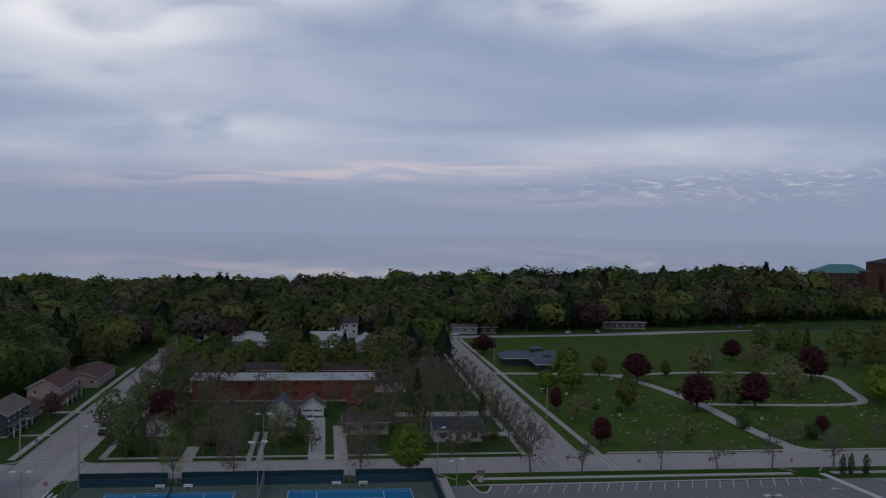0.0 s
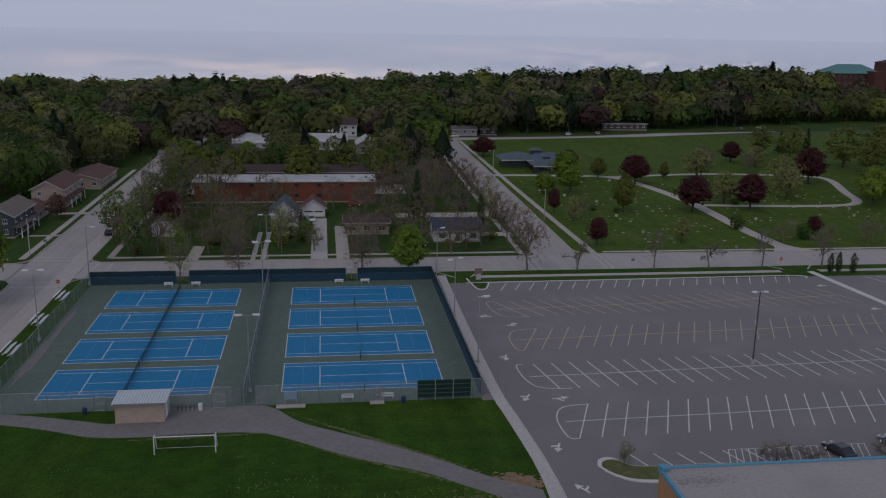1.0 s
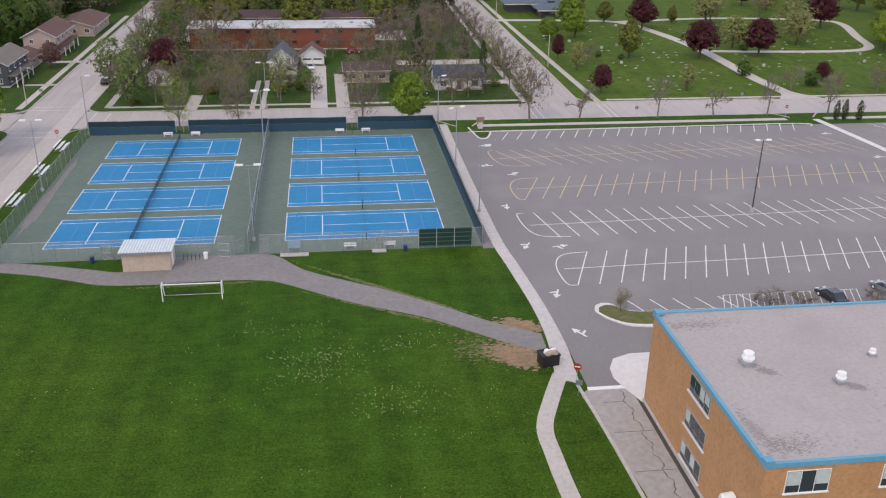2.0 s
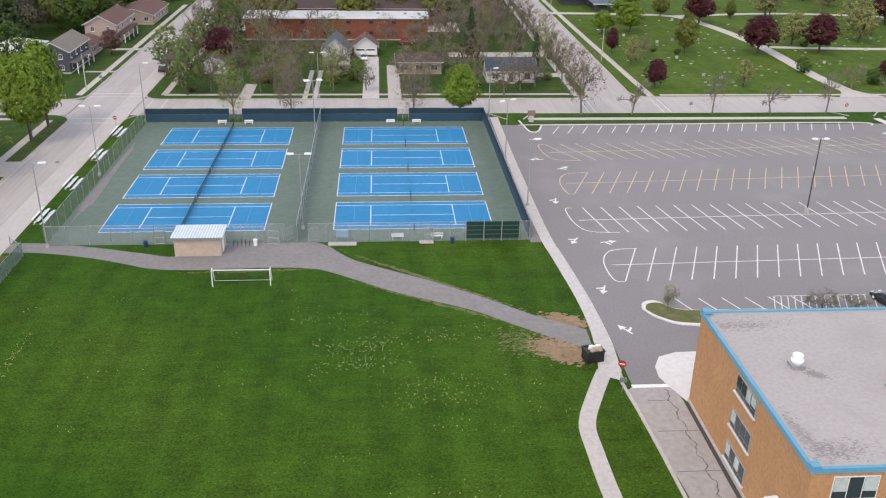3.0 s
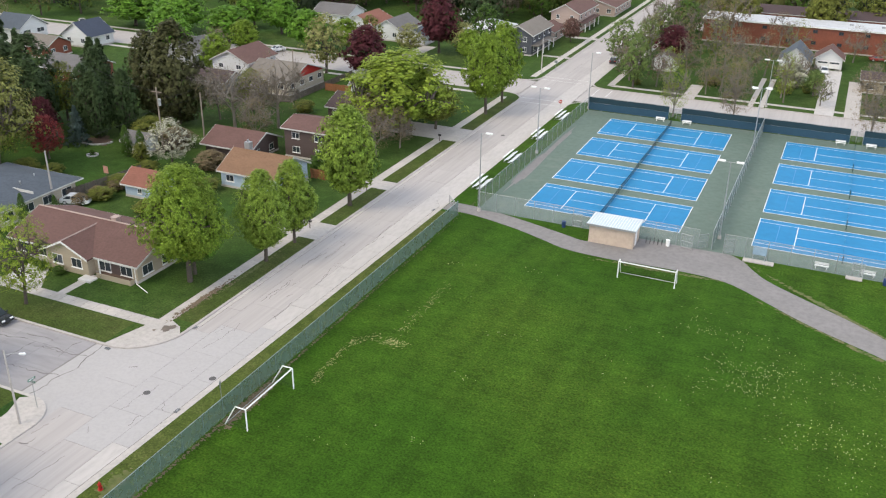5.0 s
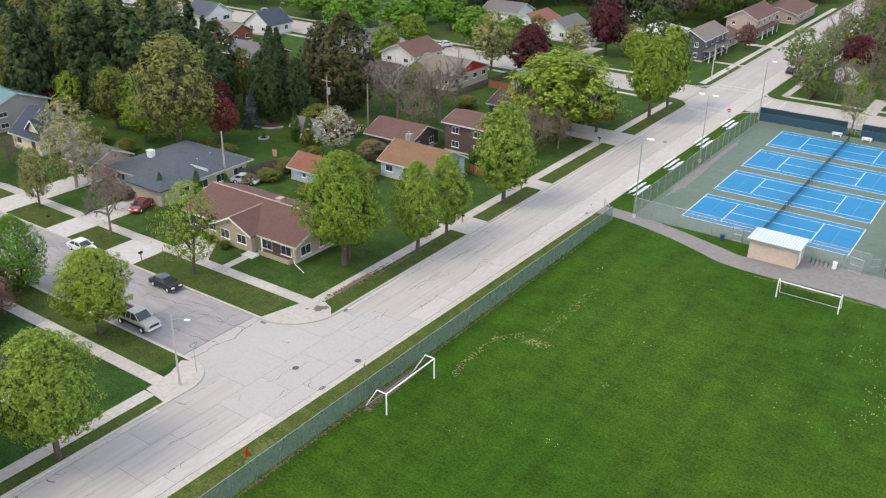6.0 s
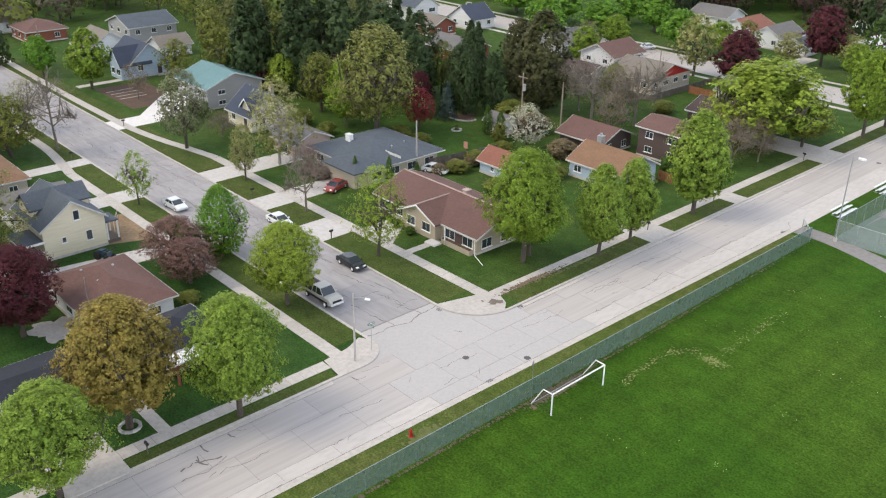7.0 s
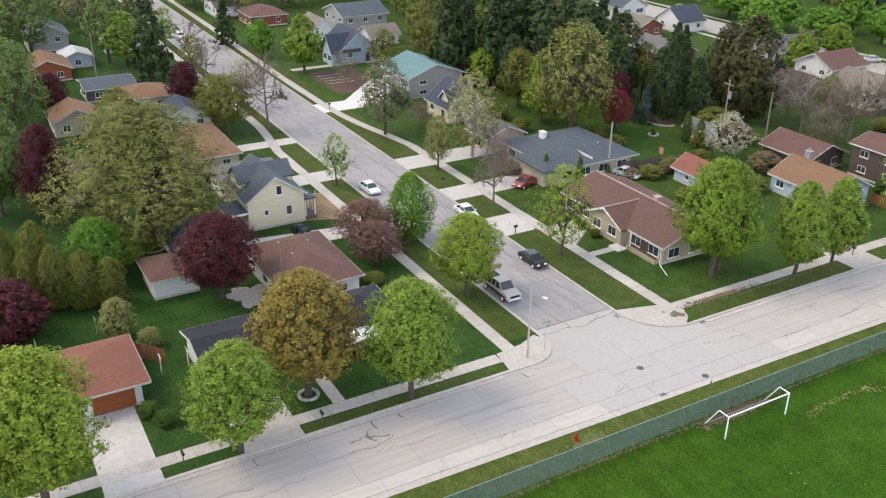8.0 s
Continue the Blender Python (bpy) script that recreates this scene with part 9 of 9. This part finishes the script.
# flat grave markers in loose rows
marker = Geo().prism([(-0.36, -0.16), (0.36, -0.16), (0.36, 0.16), (-0.36, 0.16)], 0.0, 0.10).mesh("grave_marker", STONE)
upright = Geo().box(-0.4, 0.4, -0.12, 0.12, 0, 0.75).mesh("headstone", STONE)
rm = random.Random(31)
for k in range(190):
    gx, gy = rm.uniform(106, 205), 34 + 3.4 * rm.randint(0, 26) + rm.uniform(-0.5, 0.5)
    if abs(gx - 152) < 3.5 or (abs(gy - 78.5) < 3 and gx > 150):
        continue
    up = rm.random() < 0.06
    ob = part("headstone" if up else "grave_marker", upright if up else marker, None, None, "", pose(gx, gy, 0, 0, 0, rm.uniform(-6, 6)))
    tagged(ob, "weathered upright headstone on the cemetery lawn" if up else "flat pale grave marker set in the cemetery lawn", "headstone" if up else "grave marker", "grave markers")

# ---- the woods and leafy streets beyond, towards the lake ----
WOOD_MATS = [foliage("wood_" + nm, c, 0.16, 0.3, 0.12) for nm, c in (("olive", (0.112, 0.122, 0.042)), ("green", (0.100, 0.142, 0.036)), ("deep", (0.056, 0.092, 0.028)), ("lime", (0.195, 0.215, 0.055)), ("brown", (0.112, 0.096, 0.068)), ("needle", (0.028, 0.043, 0.023)), ("plum", (0.085, 0.050, 0.045)), ("pale", (0.185, 0.182, 0.09)))]
WEIGHTS = [22, 16, 18, 11, 14, 9, 4, 8]


def wood(name, label, spots, leaves, size, seed):
    """Many trees as one mass: lumpy leafy crowns, each tree of one leaf colour, on plain trunks."""
    rng = np.random.default_rng(seed)
    vs, mats, soft, trunks = [], [], [], Geo()
    chance = np.array(WEIGHTS) / sum(WEIGHTS)
    for x, y, h, w in spots:
        mi = int(rng.choice(len(WOOD_MATS), p=chance))
        cone = mi == 5
        n = int(leaves * (0.6 if mi == 4 else 1.0))
        d = rng.normal(size=(n, 3))
        d[:, 2] = np.abs(d[:, 2]) * np.where(rng.random(n) < 0.75, 1, -0.6)
        d /= np.linalg.norm(d, axis=1, keepdims=True)
        k = rng.uniform(0, 6.28, 5)
        ang = np.arctan2(d[:, 1], d[:, 0])
        lump = 1 + 0.10 * np.sin(3 * ang + k[0] + 3 * d[:, 2]) + 0.09 * np.sin(5 * ang + k[1] - 4 * d[:, 2]) + 0.10 * np.sin(7 * d[:, 2] + k[2] + ang) + 0.06 * np.sin(11 * ang + k[3])
        lump = lump * (1 - 0.25 * rng.random(n) ** 3)
        rise = h * (0.55 if cone else 0.43)
        p = d * lump[:, None] * np.array([w * 0.5, w * 0.5, rise])
        if cone:
            p[:, :2] *= (0.62 * (1 - np.clip((p[:, 2] + rise) / (2.1 * rise), 0, 1)) + 0.03)[:, None] * 1.6
        p += np.array([x, y, h - rise * (0.8 if cone else 1.0)])
        up = d * 1.6 + rng.normal(size=(n, 3)) * 0.42 + np.array([0, 0, 0.35])
        up /= np.linalg.norm(up, axis=1, keepdims=True)
        a = np.cross(up, rng.normal(size=(n, 3)))
        a /= np.linalg.norm(a, axis=1, keepdims=True)
        b = np.cross(up, a)
        s = size * w / 12 * rng.uniform(0.6, 1.3, (n, 1))
        vs.append(np.stack([p + b * s, p - a * s * 0.8 - b * s * 0.6, p + a * s * 0.8 - b * s * 0.6], axis=1).reshape(-1, 3))
        mats.append(np.full(n, mi, dtype=np.int32))
        tilt = np.stack([np.sin(5 * ang + k[1] - 4 * d[:, 2]), np.sin(7 * d[:, 2] + k[2] + ang), np.sin(3 * ang + k[0])], axis=1)
        soft.append(np.repeat(d * np.array([1.0, 1.0, w / h]) + up * 0.35 + tilt * 0.22 + np.array([0, 0, 0.1]), 3, axis=0))
        trunks.tube((x, y, -0.2), (x, y, h * 0.6), w * 0.03, w * 0.012, 5, caps=False)
    me = leaf_mesh(name, np.concatenate(vs), None, np.concatenate(soft))
    for m in WOOD_MATS:
        me.materials.append(m)
    me.polygons.foreach_set("material_index", np.concatenate(mats))
    w_ob = thing(name, pose(0, 0, 0), label, "woods", "", "stuff")
    tagged(part("crowns", me, None, w_ob), kind="stuff")
    tagged(part("trunks", trunks, BARK, w_ob), kind="stuff")


def clear_of(x, y):
    """True where woods may grow: not on streets, houses in view or open lawns."""
    if y < 700 and WX - 5 < x < EX + 5 and y < 190:
        return False
    if 85 < x < 107 and y < 236:
        return False
    if y < 236 + max(0, (x - 110) * 0.28) + 14 and x > 99:
        return False
    if 228 < y < 252 and x > -60:
        return False
    return True


rw = random.Random(9)
BOXES = ((-44, -26, 40, 138), (-2, 60, 80, 103), (-95, -44, 40, 90), (20, 60, 40, 80), (62, 82, 30, 50), (-6, 20, 158, 200), (28, 62, 190, 218), (-26, -8, 158, 178), (-2, 70, 101, 121), (-110, -95, 58, 72), (392, 620, 350, 500), (-10, 66, 134, 168), (26, 60, 168, 200), (-24, 4, 178, 190), (62, 84, 120, 160), (50, 92, 45, 135), (-14, 22, 52, 125))


def grown(x0, x1, y0, y1, cell, heights, widths, keep):
    """Tree places on a shaken grid, where keep(x, y) holds."""
    out = []
    for i in range(int((x1 - x0) / cell)):
        for j in range(int((y1 - y0) / cell)):
            x, y = x0 + (i + rw.uniform(0.1, 0.9)) * cell, y0 + (j + rw.uniform(0.1, 0.9)) * cell
            if keep(x, y) and not any(a < x < b and c < y < d for a, b, c, d in BOXES):
                out.append((x, y, rw.uniform(*heights), rw.uniform(*widths)))
    return out


def in_view(x, y):
    return clear_of(x, y) and -120 - y * 0.42 < x < 130 + y * 0.92


near_w = grown(-200, 300, 56, 200, 10.0, (9.5, 16.0), (9.5, 14.0), in_view)
mid_w = grown(-300, 520, 200, 380, 12.5, (11.0, 17.5), (13.0, 19.0), in_view)
far_w = grown(-330, 700, 380, 520, 14.5, (12, 19.0), (15.0, 22.0), lambda x, y: in_view(x, y) and y < 455 + max(0, x) * 0.18)
far_w = [(x, y, h + min(7.0, max(-2.5, (x - 60) * 0.022)), w) for x, y, h, w in far_w]
wood("woods", "mixed spring woods and garden trees, green, olive and brown", near_w, 1000, 0.60, 5)
wood("woods", "mixed spring woods in many greens and browns", mid_w, 620, 0.84, 6)
wood("woods", "dense distant woods along the lake shore", far_w, 340, 1.12, 7)
WEST = ((-215, -160, -110, -64), (-212, -160, -165, -128), (-115, -44, 40, 90))
west = grown(-330, -160, -230, 230, 12.0, (8, 14), (9, 13), lambda x, y: math.hypot(x - 41, y + 175) < 400 and not (SS - 5 < y < SN + 5 or NS - 4 < y < NN + 4 or any(a < x < b and c < y < d for a, b, c, d in WEST)))
wood("woods", "leafy spring gardens of the streets beyond", west, 700, 0.60, 8)
